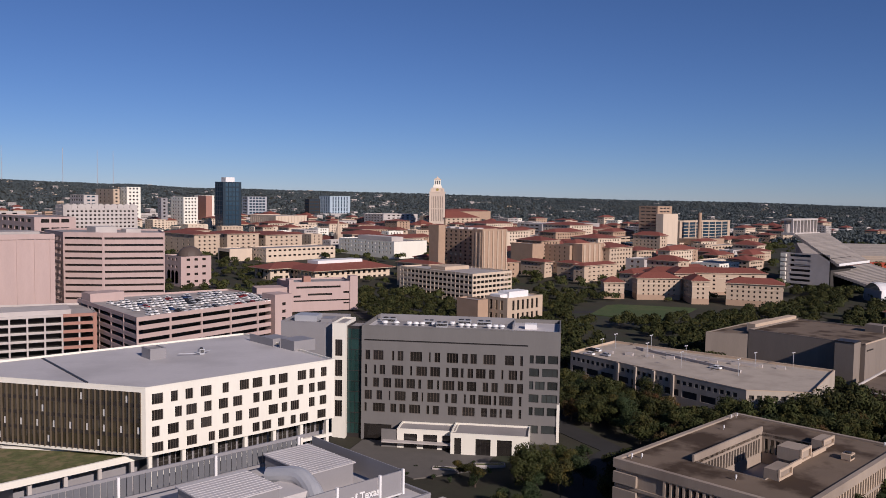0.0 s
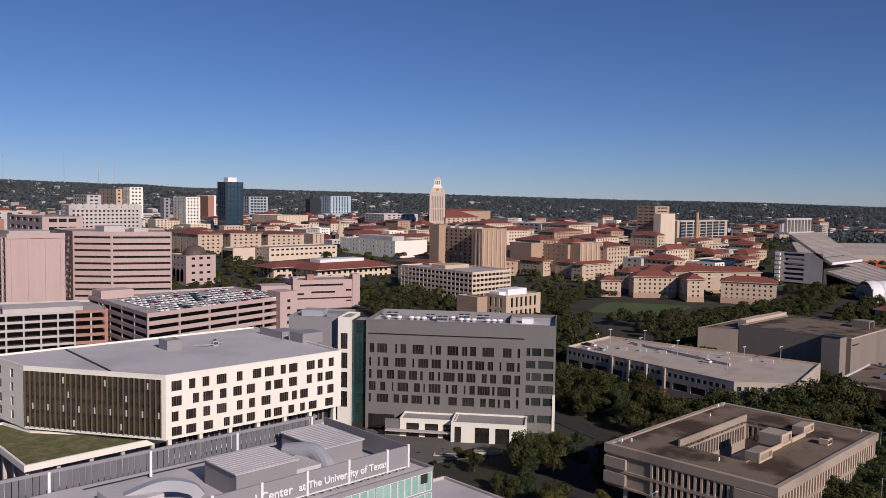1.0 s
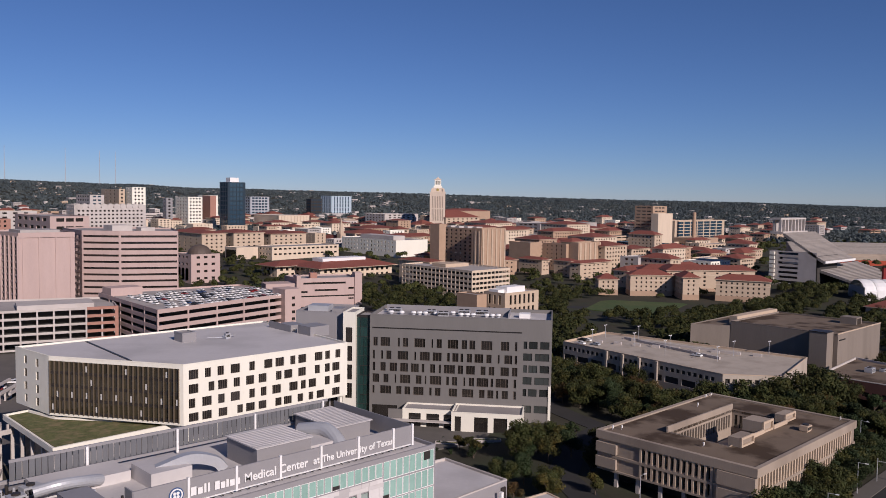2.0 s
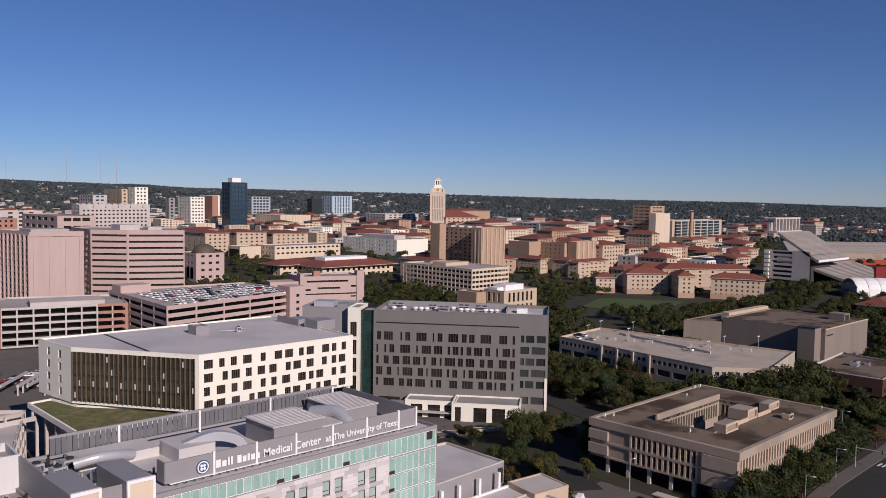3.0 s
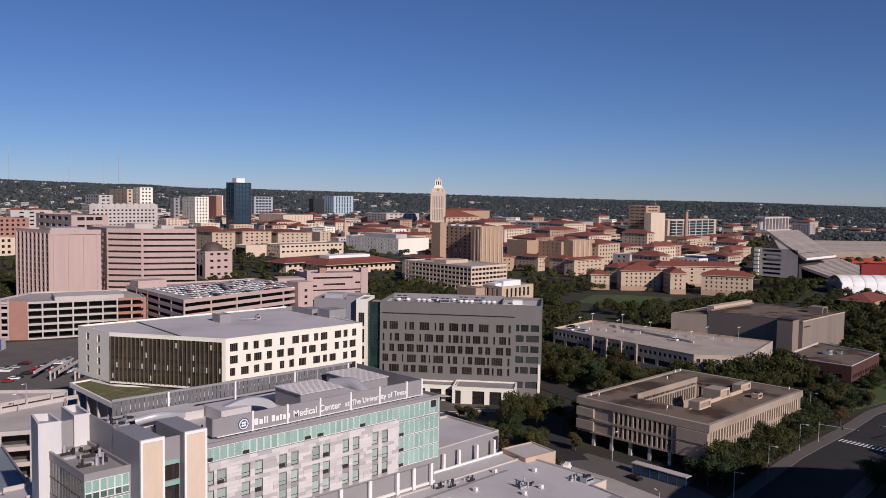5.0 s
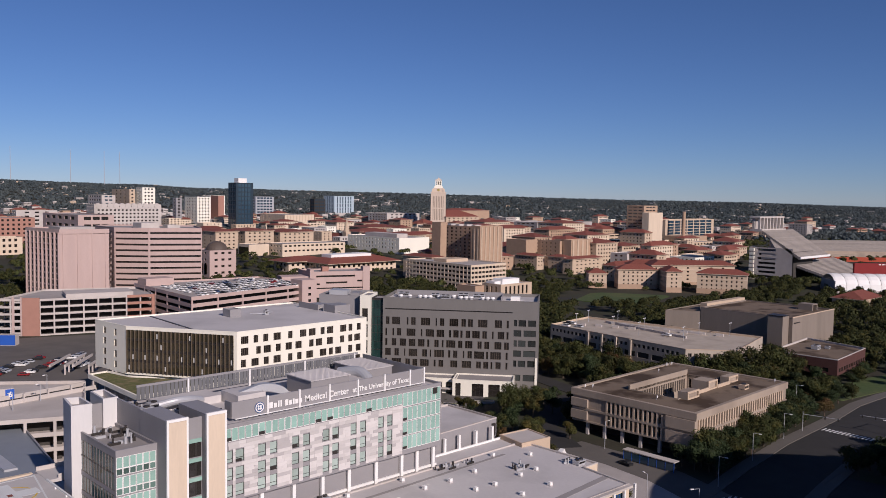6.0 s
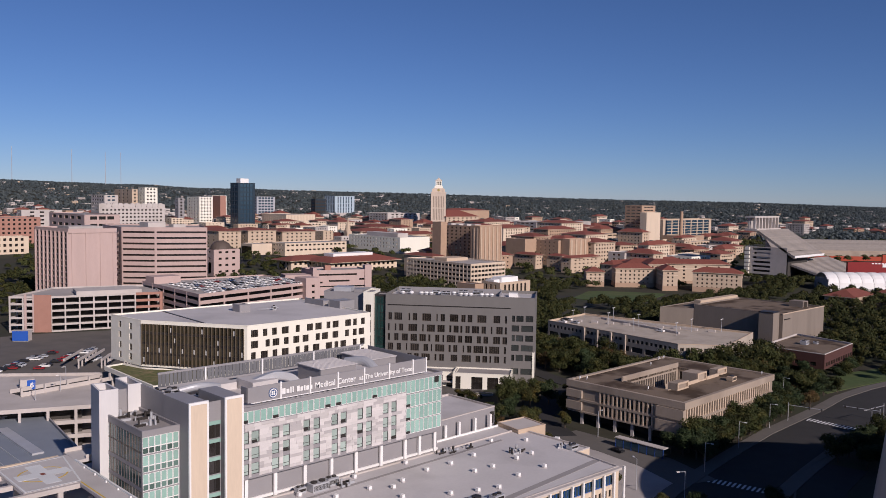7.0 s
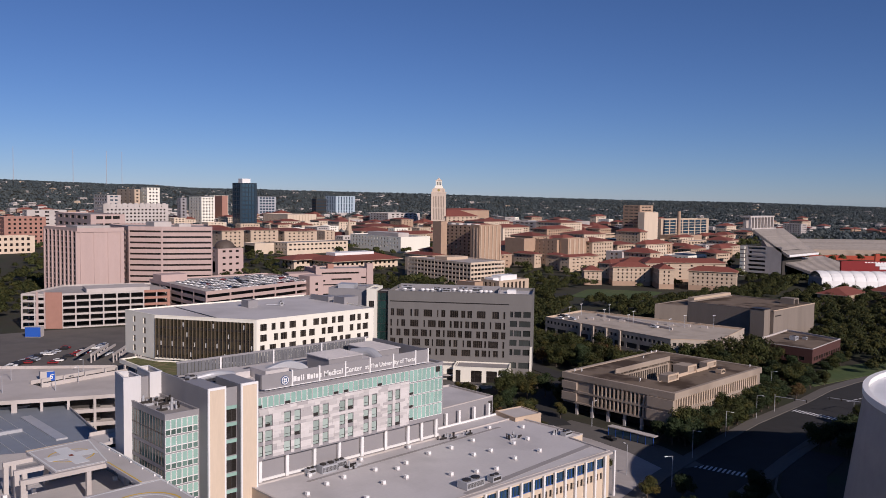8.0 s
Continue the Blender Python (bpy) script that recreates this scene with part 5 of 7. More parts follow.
part("brick_corner", boxes((59.5, 61.2, -0.4, 0.4, -8, 15.6)), PINKDARK, og).matrix_local = m
part("upper_deck", boxes((14, 50, 4, 24, 15.0, 17.2)), LIGHTCON, og).matrix_local = m

# low deck garage beside the hospital; its ramp well is a dark sheet painted as shade
DG = [(-28.0, 214.0), (6.6, 197.5), (34.5, 185.5), (51.5, 229.5), (20.0, 253.0), (-10.0, 276.0)]
dg = garage("parking_garage", "long low concrete parking deck with open ramps", DG, -6, 11.3, 4, LIGHTCON, 8, None, 1.2, deck=LIGHTCON)
part("roof_slab", boxes((0, 1, 0, 1, 0, 0.02)), LIGHTCON, dg).matrix_local = pose(24, 200, 10.35)
d = side((20, 214), (50, 219))
for k, (a, b) in enumerate(((0, 0.4), (7, 7.4))):
    part("ramp_wall", boxes((0, 32, a, b, 10.3, 11.6)), LIGHTCON, dg).matrix_local = d
# thin dark sheet on the closed deck: the well's shade as colour
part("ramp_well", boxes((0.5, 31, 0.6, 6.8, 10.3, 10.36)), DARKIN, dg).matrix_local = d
for i in range(5):
    part("ramp_post", boxes((i * 7.6, i * 7.6 + 0.5, -0.1, 0.6, 10.3, 13.0)), LIGHTCON, dg).matrix_local = d
kiosk = thing("lift_kiosk", pose(25, 224, 10.3, 0, 0, -12), "small lift kiosk with a blue level panel", "kiosk")
part("body", boxes((-2.2, 2.2, -1.6, 1.6, 0, 3.4)), LIGHTCON, kiosk)
part("level_panel", boxes((-0.2, 2.3, -1.75, -1.6, 0.1, 3.2)), BLUE, kiosk, "blue level panel")
lettering(kiosk, "6", 0.6, 0.8, 2.4, -1.82, WHITEMETAL, Matrix.Identity(4))
kiosk2 = thing("lift_kiosk", pose(80, 408, -7, 0, 0, -40), "tall lift kiosk with a bright blue panel", "kiosk")
part("body", boxes((-4, 4, -2.5, 2.5, 0, 7.6)), LIGHTCON, kiosk2)
part("level_panel", boxes((-4.1, 4.1, -2.7, -2.5, 2.4, 7.6)), BLUE, kiosk2, "bright blue panel")

# open car park beyond it
patch("car_park", [(14, 262), (60, 240), (130, 330), (150, 405), (96, 424), (50, 430), (26, 330)], 0.1, WORNASPHALT, "asphalt car park with parked cars", "car park")
rl = random.Random(31)
for row in range(5):
    for i in range(16):
        if rl.random() < 0.6:
            x, y = 44 + i * 2.9 * 0.62 + row * 9.0, 330 + i * 2.9 * 0.62 + row * -1.5 + (row % 2) * 6
            if inside([(36, 330), (78, 318), (126, 380), (112, 420), (58, 420)], x, y) and not (72 < x < 88 and 400 < y < 416):
                park(rl.choices((0, 1, 2, 3, 4), (3, 4, 6, 2, 2))[0], pose(x, y, -4.88, 0, 0, -35 + rl.choice((0, 180))))
for x, y in ((76, 318), (84, 312), (92, 306)):
    w = thing("ramp_frame", pose(x, y, -5.0, 0, 0, 52), "sloping concrete car ramp on posts", "ramp")
    part("ramp_beam", boxes((0, 26, -0.4, 0.4, 3.4, 4.4), (0, 26, 6, 6.8, 3.4, 4.4)), LIGHTCON, w)
    for i in range(6):
        part("post", boxes((i * 5, i * 5 + 0.5, -0.3, 0.3, 0, 3.4)), LIGHTCON, w)

# loading block and helipad
lb = thing("loading_building", pose(0, 0, 0), "low grey-blue roofed loading block behind the helipad", "building")
block(lb, [(-22, 160), (4.0, 148.0), (16.5, 155.5), (22.0, 198.5), (4.0, 205), (-30, 215)], -6, 8.0, MIDGREY, mat("blue_grey_metal_roof", (0.22, 0.24, 0.27), 0.55, vary=0.1), {}, parapet=0.7)
part("loading_wall", boxes((-4, 10, 152.2, 153.2, 2, 8.2)), CREAM, lb)
part("roof_band", boxes((6, 9, 160, 190, 7.3, 7.8), (-20, 2, 175, 176, 7.3, 8.2)), STEEL, lb)
part("loading_hall", boxes((-30, 22, 128, 150, -6, 5.5)), MIDGREY, lb)
for i in range(6):
    part("roof_seam", boxes((-18 + i * 4, -17.8 + i * 4, 158 + i * -1, 196, 7.3, 7.5)), STEEL, lb)
hp = thing("helipad", pose(0, 0, 0), "raised grey helipad deck with white lines and painted cross", "helipad")
PADS = [[(-11.2, 110.4), (-0.6, 110.4), (-0.6, 92.0), (4.2, 91.8), (4.2, 130.4), (-11.2, 129.2)], [(-16.5, 66.0), (4.0, 66.0), (4.2, 91.7), (-16.5, 91.1)]]
HP = PADS[1]
for pad in PADS:
    bm = bmesh.new()
    prism(bm, pad, 14.3, 15.0)
    part("deck", bm, DECKGREY, hp)
bm = bmesh.new()
ring(bm, inset(HP, 0.25), inset(HP, 0.65), 15.0, 15.03)
part("edge_line", bm, PAINTLINE, hp)
bm = bmesh.new()
waiting = [(-10.9, 110.8), (0.2, 110.8), (3.3, 129.6), (-10.9, 128.8)]
ring(bm, waiting, inset(waiting, 0.35), 15.0, 15.03)
part("edge_line", bm, PAINTLINE, hp)
YELLOW = mat("yellow_road_paint", (0.6, 0.42, 0.05), 0.8)
bm = bmesh.new()
pr = [(-4.4 + 5.0 * math.cos(k * math.tau / 32), 120 + 5.0 * math.sin(k * math.tau / 32)) for k in range(32)]
ring(bm, pr, inset(pr, 0.35), 15.0, 15.022)
part("landing_ring", bm, YELLOW, hp, "yellow painted landing ring")
part("cross_mark", boxes((-6.0, -2.8, 113, 127, 15.0, 15.03)), PAINTLINE, hp)
part("cross_mark", boxes((-9.8, -6.0, 118.2, 121.8, 15.0, 15.03)), PAINTLINE, hp)
part("cross_mark", boxes((-2.8, 1.0, 118.2, 121.8, 15.0, 15.03)), PAINTLINE, hp)
part("centre_mark", boxes((-4.9, -3.9, 119.3, 120.7, 15.0, 15.04)), REDTILE, hp, "small red centre mark")
part("yellow_line", boxes((-0.3, 0.0, 92.2, 110, 15.005, 15.03)), YELLOW, hp)
part("edge_kerb", boxes((3.9, 4.3, 92, 124.8, 15.0, 15.3)), PAINTLINE, hp)
for r, m in ((7.0, YELLOW), (5.8, PAINTLINE)):
    bm = bmesh.new()
    pr = [(-5 + r * math.cos(k * math.tau / 32), 79.5 + r * math.sin(k * math.tau / 32)) for k in range(32)]
    ring(bm, pr, inset(pr, 0.45), 15.0, 15.03)
    part("landing_ring", bm, m, hp, "painted landing ring")
part("landing_mark", boxes((-6.2, -3.8, 75, 84, 15.0, 15.025)), PAINTLINE, hp)
part("landing_mark", boxes((-9.5, -6.2, 78.3, 80.7, 15.0, 15.025), (-3.8, -0.5, 78.3, 80.7, 15.0, 15.025)), PAINTLINE, hp)
for i in range(9):
    part("edge_light", boxes((3.4, 3.7, 70 + i * 6, 70.3 + i * 6, 15.0, 15.4)), WHITEMETAL, hp)
for y, xa, xb in ((110.0, -18.5, -0.4), (117.5, -17.5, -11.3), (125.0, -17.5, -11.3), (91.8, -18.5, -0.7)):
    part("beam", boxes((xa, xb, y - 0.6, y + 0.35, 13.9, 14.9)), LIGHTCON, hp)
    for x in (xa + 0.6, xb - 4.0):
        part("support", boxes((x - 0.5, x + 0.5, y - 0.55, y + 0.3, 7.5, 13.9)), LIGHTCON, hp)
for k, (x0, y0, x1, y1) in enumerate(((-30, 104, -19, 128), (-34, 92, -20, 104))):
    part("roof_wall", boxes((0, math.dist((x0, y0), (x1, y1)), -0.3, 0.3, 7.4, 9.2)), LIGHTCON, hp).matrix_local = side((x0, y0), (x1, y1))
part("bridge_deck", boxes((4.25, 19.5, 124.5, 132.5, 14.3, 15.0)), DECKGREY, hp)
part("bridge_rail", boxes((4.4, 19.3, 132.1, 132.4, 15.0, 15.9)), LIGHTCON, hp)
part("bridge_rail", boxes((6.4, 19.3, 124.6, 124.8, 15.0, 15.9)), LIGHTCON, hp)
for x, y in ((2, 82), (2, 100), (2, 126), (-8, 126), (18, 128), (-12, 72)):
    part("support", boxes((x - 0.5, x + 0.5, y - 0.5, y + 0.5, -5, 14.3)), LIGHTCON, hp)
yard = thing("loading_yard_roof", pose(0, 0, 0), "flat grey roof with vents below the helipad", "building")
block(yard, [(-40, 60), (5, 60), (6.8, 96), (6.6, 128), (-30, 127.5)], -6, 8.0, MIDGREY, DECKGREY, {}, parapet=0.5)
for k in range(14):
    a0 = math.radians(200 + k * 11)
    part("curved_kerb", boxes((-0.7, 0.7, -0.2, 0.2, 7.5, 8.3)), STEEL, yard).matrix_local = pose(-4 + 7 * math.cos(a0), 108 + 7 * math.sin(a0), 0, 0, 0, 290 + k * 11)
ve = roof_vent()
ve.matrix_world = pose(-20, 110, 7.5)
for x, y in ((-16, 118), (-22, 104), (-12, 122), (-24, 115), (4.8, 118), (5.0, 110), (-18, 122), (-10, 106), (-6, 102), (-13, 99), (-8, 97), (-15, 107), (-4, 107.5), (-17, 113)):
    copy_thing(ve, pose(x, y, 7.5))

# ---- pink office towers ----
def strip_tower():
    o = thing("office_tower", pose(0, 0, 0), "pink granite office block with ribbon windows", "building")
    out = [(191.6, 545.0), (210.0, 528.0), (243.3, 512.0), (262, 560), (215, 602), (195, 589)]
    holes = {}
    for i, (p, q) in enumerate(zip(out, out[1:] + out[:1])):
        length = math.dist(p, q)
        if i < 2:
            holes[i] = [(0.8, length - 0.8, 44.6 - k * 4.25, 46.0 - k * 4.25) for k in range(11)]
        if i == 5:
            holes[i] = [(1.5 + j * 3.0, 3.9 + j * 3.0, 43.2 - k * 4.25, 46.0 - k * 4.25) for k in range(11) for j in range(int((length - 3) / 3))]
    p = block(o, out, -3, 49, PINK, ROOFGREY, holes, 0.9, 1.0)
    for i in holes:
        glaze(o, p[i][0], holes[i], DARKGLASS, None, recess=0.8)
    part("penthouse", boxes((212, 226, 545, 560, 47.5, 52), (230, 240, 540, 548, 47.5, 50.5)), LIGHTCON, o)
    return o


def fin_tower():
    o = thing("office_tower", pose(0, 0, 0), "pink granite tower with deep fins and blank panels", "building")
    out = [(147.0, 527.6), (179.5, 524.5), (184, 570), (141, 576)]
    length = math.dist(out[3], out[0])
    holes = {3: [(2 + j * 5.9, 6.4 + j * 5.9, 43.4 - k * 4.0, 46.4 - k * 4.0) for j in range(8) for k in range(12)]}
    p = block(o, out, -6, 49, PINK, ROOFGREY, holes, 0.6, 1.0)
    # matte near-black panes instead of glass: dark window depth painted as colour
    glaze(o, p[3][0], holes[3], DARKIN, None, recess=0.5)
    for j in range(9):
        part("fin", boxes((0.6 + j * 5.9, 1.5 + j * 5.9, -0.7, 0.0, -6, 47)), PINK, o).matrix_local = p[3][0]
    L0 = math.dist(out[0], out[1])
    for u in (2.2, L0 / 3 + 0.6, 2 * L0 / 3 - 0.6, L0 - 2.8):
        part("pilaster", boxes((u, u + 0.9, -0.5, 0.0, -6, 46.5)), PINK, o).matrix_local = p[0][0]
    part("crown_band", boxes((0, L0, -0.6, 0.0, 46.0, 49.1)), PINK, o).matrix_local = p[0][0]
    part("penthouse", boxes((152, 176, 540, 562, 47.5, 50)), CONCRETE, o)
    return o


strip_tower()
fin_tower()


def pink_annex():
    o = thing("parking_annex", pose(0, 0, 0), "small pink concrete annex with stepped slots", "building")
    out = [(312, 471), (353, 455.5), (362, 480), (318, 497)]
    L0 = math.dist(out[0], out[1])
    holes = {0: [(4, L0 - 9, 11.6, 13.0), (12, L0 - 15, 6.6, 8.0), (2, 7, 5.6, 7.0), (L0 - 7, L0 - 3, 7.6, 9.0), (2, L0 - 2, 2.6, 3.6), (L0 - 7, L0 - 3, 0.4, 1.4)]}
    p = block(o, out, -4, 16, PINK, ROOFGREY, holes, 0.8, 1.0)
    glaze(o, p[0][0], holes[0], DARKGLASS, None, recess=0.7)
    part("end_tower", boxes((L0 - 2.5, L0 + 3, -0.8, 6, -4, 19.5)), PINK, o).matrix_local = p[0][0]
    part("end_tower", boxes((-1, 2.0, -0.8, 10, -4, 18)), PINK, o).matrix_local = p[0][0]
    part("mid_tower", boxes((11, 16, 8, 13, 10, 19)), PINKDARK, o).matrix_local = p[0][0]
    part("side_wing", boxes((-22, -1, 2, 18, -4, 12.5)), PINK, o).matrix_local = p[0][0]
    return o


pink_annex()

# ---- long low garage and concert hall across the trees ----
GARAGECON = mat("weathered_buff_concrete", (0.44, 0.375, 0.30), 0.9, vary=0.16, streak=True, stain=(0.22, 0.18, 0.14), stain_scale=0.1)


def long_garage():
    o = thing("parking_garage", pose(0, 0, 0), "long weathered concrete garage with small square openings", "garage")
    out = [(276, 133), (290, 116), (336, 126), (324, 221), (286, 217)]
    L4 = math.dist(out[4], out[0])
    h4 = [(1.0 + i * 2.7, 2.7 + i * 2.7, 6.0, 7.6) for i in range(int((L4 - 2) / 2.7))]
    h4b = [(1.0 + i * 8.1, 7.6 + i * 8.1, 1.4, 4.0) for i in range(int((L4 - 2) / 8.1))]
    L0 = math.dist(out[0], out[1])
    h0 = [(1.0 + i * 2.7, 2.7 + i * 2.7, 6.0, 7.6) for i in range(int((L0 - 2) / 2.7))]
    block(o, out, -6, 9.5, GARAGECON, GARAGECON, {4: h4 + h4b, 0: h0}, 0.6, 0.9, coping=TANLIGHT)
    # added dark block behind the openings, coloured as interior shade
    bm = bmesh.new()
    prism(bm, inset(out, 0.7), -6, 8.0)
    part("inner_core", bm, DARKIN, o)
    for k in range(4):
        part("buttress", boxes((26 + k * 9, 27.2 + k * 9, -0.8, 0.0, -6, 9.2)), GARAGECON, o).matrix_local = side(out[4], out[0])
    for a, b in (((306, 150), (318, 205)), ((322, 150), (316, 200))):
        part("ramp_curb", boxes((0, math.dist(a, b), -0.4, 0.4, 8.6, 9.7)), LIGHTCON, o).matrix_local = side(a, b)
    # thin dark sheet on the roof, shade of the ramp put into colour
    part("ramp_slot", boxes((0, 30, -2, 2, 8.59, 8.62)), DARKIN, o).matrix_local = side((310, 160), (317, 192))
    for i in range(9):
        part("roof_curb", boxes((0, 3.5, -0.5, 0.5, 8.6, 9.8)), LIGHTCON, o).matrix_local = pose(300 + i * 3.2, 205 - i * 8, 0, 0, 0, 100)
    return o


long_garage()
for x, y in ((296, 208), (303, 190), (296, 170), (310, 176), (318, 150), (300, 148), (330, 140), (322, 200), (312, 212)):
    s = thing("deck_lamp", pose(x, y, 8.6), "short twin-headed lamp post on the parking deck", "lamp", "deck lamps")
    bm = bmesh.new()
    cyl(bm, 0, 0, 0, 6.5, 0.1, 8)
    part("pole", bm, STEEL, s)
    part("lamp_head", boxes((-1.1, -0.4, -0.2, 0.2, 6.3, 6.6)), WHITEMETAL, s)
    part("lamp_head", boxes((0.4, 1.1, -0.2, 0.2, 6.3, 6.6)), WHITEMETAL, s)
for x, y, k in ((290, 210, 0), (293, 204, 1), (299, 213, 0), (305, 160, 0), (298, 215, 2)):
    park(k, pose(x, y, 8.62, 0, 0, 85))


HALLCON = mat("dark_brown_concrete", (0.23, 0.19, 0.155), 0.9, vary=0.14, streak=True, stain=(0.12, 0.1, 0.08))


def concert_hall():
    o = thing("concert_hall", pose(0, 0, 0), "large blank tan concrete concert hall with stepped roofs", "building")
    block(o, rect(376.4, 430.8, 129, 181.4), -6, 14.7, HALLCON, ROOFTAN, {}, parapet=0.7)
    block(o, [(376.6, 181.6), (430.5, 181.6), (436, 200), (366.5, 198)], -6, 12.2, HALLCON, ROOFTAN, {}, parapet=0.4)
    part("fly_tower", boxes((384, 430, 181.8, 186, 11.5, 16.2)), TANLIGHT, o)
    part("buttress_tower", boxes((369, 376.3, 131, 139, -6, 15.6)), HALLCON, o)
    part("buttress_cap", boxes((368.8, 376.5, 130.8, 139.2, 15.6, 16.0)), DARKMETAL, o)
    part("skylight_frame", boxes((418, 419, 136, 144, 13.9, 17.0), (424, 425, 136, 144, 13.9, 17.0), (418, 425, 136, 144, 17.0, 17.6)), HALLCON, o)
    part("sign_bars", boxes((378, 385, 128.7, 128.96, 11.4, 11.9)), DARKMETAL, o)
    part("coping_strip", boxes((376.2, 431, 128.8, 129.3, 14.5, 15.0)), TANLIGHT, o)
    return o


concert_hall()


def brick_hall():
    o = thing("brick_hall", pose(0, 0, 0), "low dark red-brown brick hall with a flat roof", "building")
    holes = [(2 + i * 3.6, 4.6 + i * 3.6, 0.2, 2.0) for i in range(11)]
    p = block(o, [(321.5, 85), (363, 88), (371, 119), (321, 115)], -1, 6.2, mat("dark_red_brick", (0.08, 0.036, 0.03), 0.9, vary=0.2), ROOFTAN, {0: holes, 3: holes[:7]}, 0.4, 0.8, coping=LIGHTCON)
    glaze(o, p[0][0], holes, DARKGLASS, None)
    glaze(o, p[3][0], holes[:7], DARKGLASS, None)
    return o


brick_hall()
air_unit(345, 104, 5.4, 4, 3, 2.0)
air_unit(351, 101, 5.4, 2, 2, 1.2, 0, 1)


def arena_drum():
    o = thing("arena", pose(155.2, -51, 0), "huge round concrete arena with a white roof rim", "building")
    bm = bmesh.new()
    cyl(bm, 0, 0, -6, 30.0, 57.0, 96, 52.6)
    part("drum_wall", bm, CONCRETE, o)
    bm = bmesh.new()
    n = 96
    pt = lambda r: [(r * math.cos(math.tau * i / n), r * math.sin(math.tau * i / n)) for i in range(n)]
    ring(bm, pt(52.9), pt(51.6), 30.0, 31.6)
    part("roof_rim", bm, WHITEMETAL, o)
    bm = bmesh.new()
    prism(bm, pt(51.5), 29.9, 30.4)
    part("roof", bm, mat("white_arena_roof", (0.75, 0.75, 0.76), 0.6, vary=0.06, stain=(0.5, 0.5, 0.5)), o)
    for i in range(60):
        a = math.tau * i / 60
        put("rib", CACHE.setdefault("drumrib", mesh("rib", boxes((-0.12, 0.12, -0.3, 0.1, -1, 30)), CONCRETE)), o, pose(52.2 * math.cos(a), 52.2 * math.sin(a), 0, 0, 0, math.degrees(a) + 90) @ pose(0, 0, 0, 6.5 * -1, 0, 0))
    return o


arena_drum()


# ---- campus and city beyond ----
def hip_roof(ob, x0, x1, y0, y1, z, rise, over=1.2, material=None):
    bm = bmesh.new()
    a, b, c, d = x0 - over, x1 + over, y0 - over, y1 + over
    w = min(b - a, d - c) / 2
    e = [bm.verts.new(p) for p in ((a, c, z), (b, c, z), (b, d, z), (a, d, z))]
    if b - a > d - c:
        r = [bm.verts.new((a + w, (c + d) / 2, z + rise)), bm.verts.new((b - w, (c + d) / 2, z + rise))]
        faces = ((e[0], e[1], r[1], r[0]), (e[1], e[2], r[1]), (e[2], e[3], r[0], r[1]), (e[3], e[0], r[0]))
    else:
        r = [bm.verts.new(((a + b) / 2, c + w, z + rise)), bm.verts.new(((a + b) / 2, d - w, z + rise))]
        faces = ((e[0], e[1], r[0]), (e[1], e[2], r[1], r[0]), (e[2], e[3], r[1]), (e[3], e[0], r[0], r[1]))
    for f in faces:
        bm.faces.new(f)
    bm.faces.new(e[::-1])
    part("roof", bm, material or REDTILE, ob)
    part("eave_board", boxes((a, b, c, d, z - 0.5, z - 0.01)), TANLIGHT, ob)


def hall(name, label, x, y, wx, wy, z1, wall, roof="hip", bay=5.0, ww=1.8, wh=1.9, pitch=4.0, z0=None, rise=None, glass=None, limit=70, depth=0.4, rows=None, roof_material=None, sides=(0, 3), group="", core=True, over=1.2):
    """A campus building on a plain outline: walls with window openings, and a tiled hip or a flat roof."""
    o = thing(name, pose(0, 0, 0), label, "building", group)
    z0 = height(x, y) - 2.0 if z0 is None else z0
    floors = max(1, int((z1 - z0 - 2.0) / pitch))
    if rows:
        floors = min(floors, rows)
    base = z1 - 0.9 - floors * pitch
    out = rect(x, x + wx, y, y + wy)
    holes = {}
    if bay:
        for i, length in ((0, wx), (3, wy)):
            if i in sides and length > bay + 2:
                b = bay
                while (int((length - 3) / b)) * floors > limit:
                    b *= 1.15
                holes[i] = grid(length, base, floors, pitch, b, ww * min(1.5, b / bay), wh, pitch - wh - 0.7)
    p = block(o, out, z0, z1, wall, roof_material or ROOFGREY, holes, depth, 0.05 if roof == "hip" else 0.8)
    if core and holes:
        part("glazing", boxes((x + depth * 0.8, x + wx - 0.5, y + depth * 0.8, y + wy - 0.5, z0, z1 - 1.2)), glass or DARKGLASS, o)
    else:
        for i in holes:
            glaze(o, p[i][0], holes[i], glass or DARKGLASS, None, recess=depth * 0.7)
    if roof == "hip":
        hip_roof(o, x, x + wx, y, y + wy, z1 + 0.4, rise or min(wx, wy) * 0.22, over)
    return o


# tan dormitory towers
j = hall("dormitory_tower", "tall tan brick dormitory tower with blank ends", 496, 521, 8, 12, 50, TAN, "flat", 0)
j = hall("dormitory_slab", "long tan brick dormitory slab with small windows", 520, 493, 14, 50, 46.5, TAN, "flat", 4.0, 1.6, 1.6, 3.4, limit=110, sides=(3,), core=False)
for i in range(4):
    part("roof_house", boxes((522, 530, 500 + i * 11, 505 + i * 11, 45.8, 48.0)), LIGHTCON, j)
j = hall("dormitory_tower", "tall lit tan brick dormitory tower with ribs", 509, 481, 31, 12, 47.5, TAN, "flat", 0)
for i in range(6):
    part("rib", boxes((510 + i * 5.6, 511.4 + i * 5.6, 480.3, 481, -2, 46.5)), TANLIGHT, j)
for i in range(2):
    part("window_strip", boxes((508.7, 508.99, 483.5 + i * 4.5, 485 + i * 4.5, 6, 45)), TANLIGHT, j)
hall("dormitory_block", "tan brick dormitory block with a blank face", 622, 521, 16, 28, 30, TAN, "flat", 0)
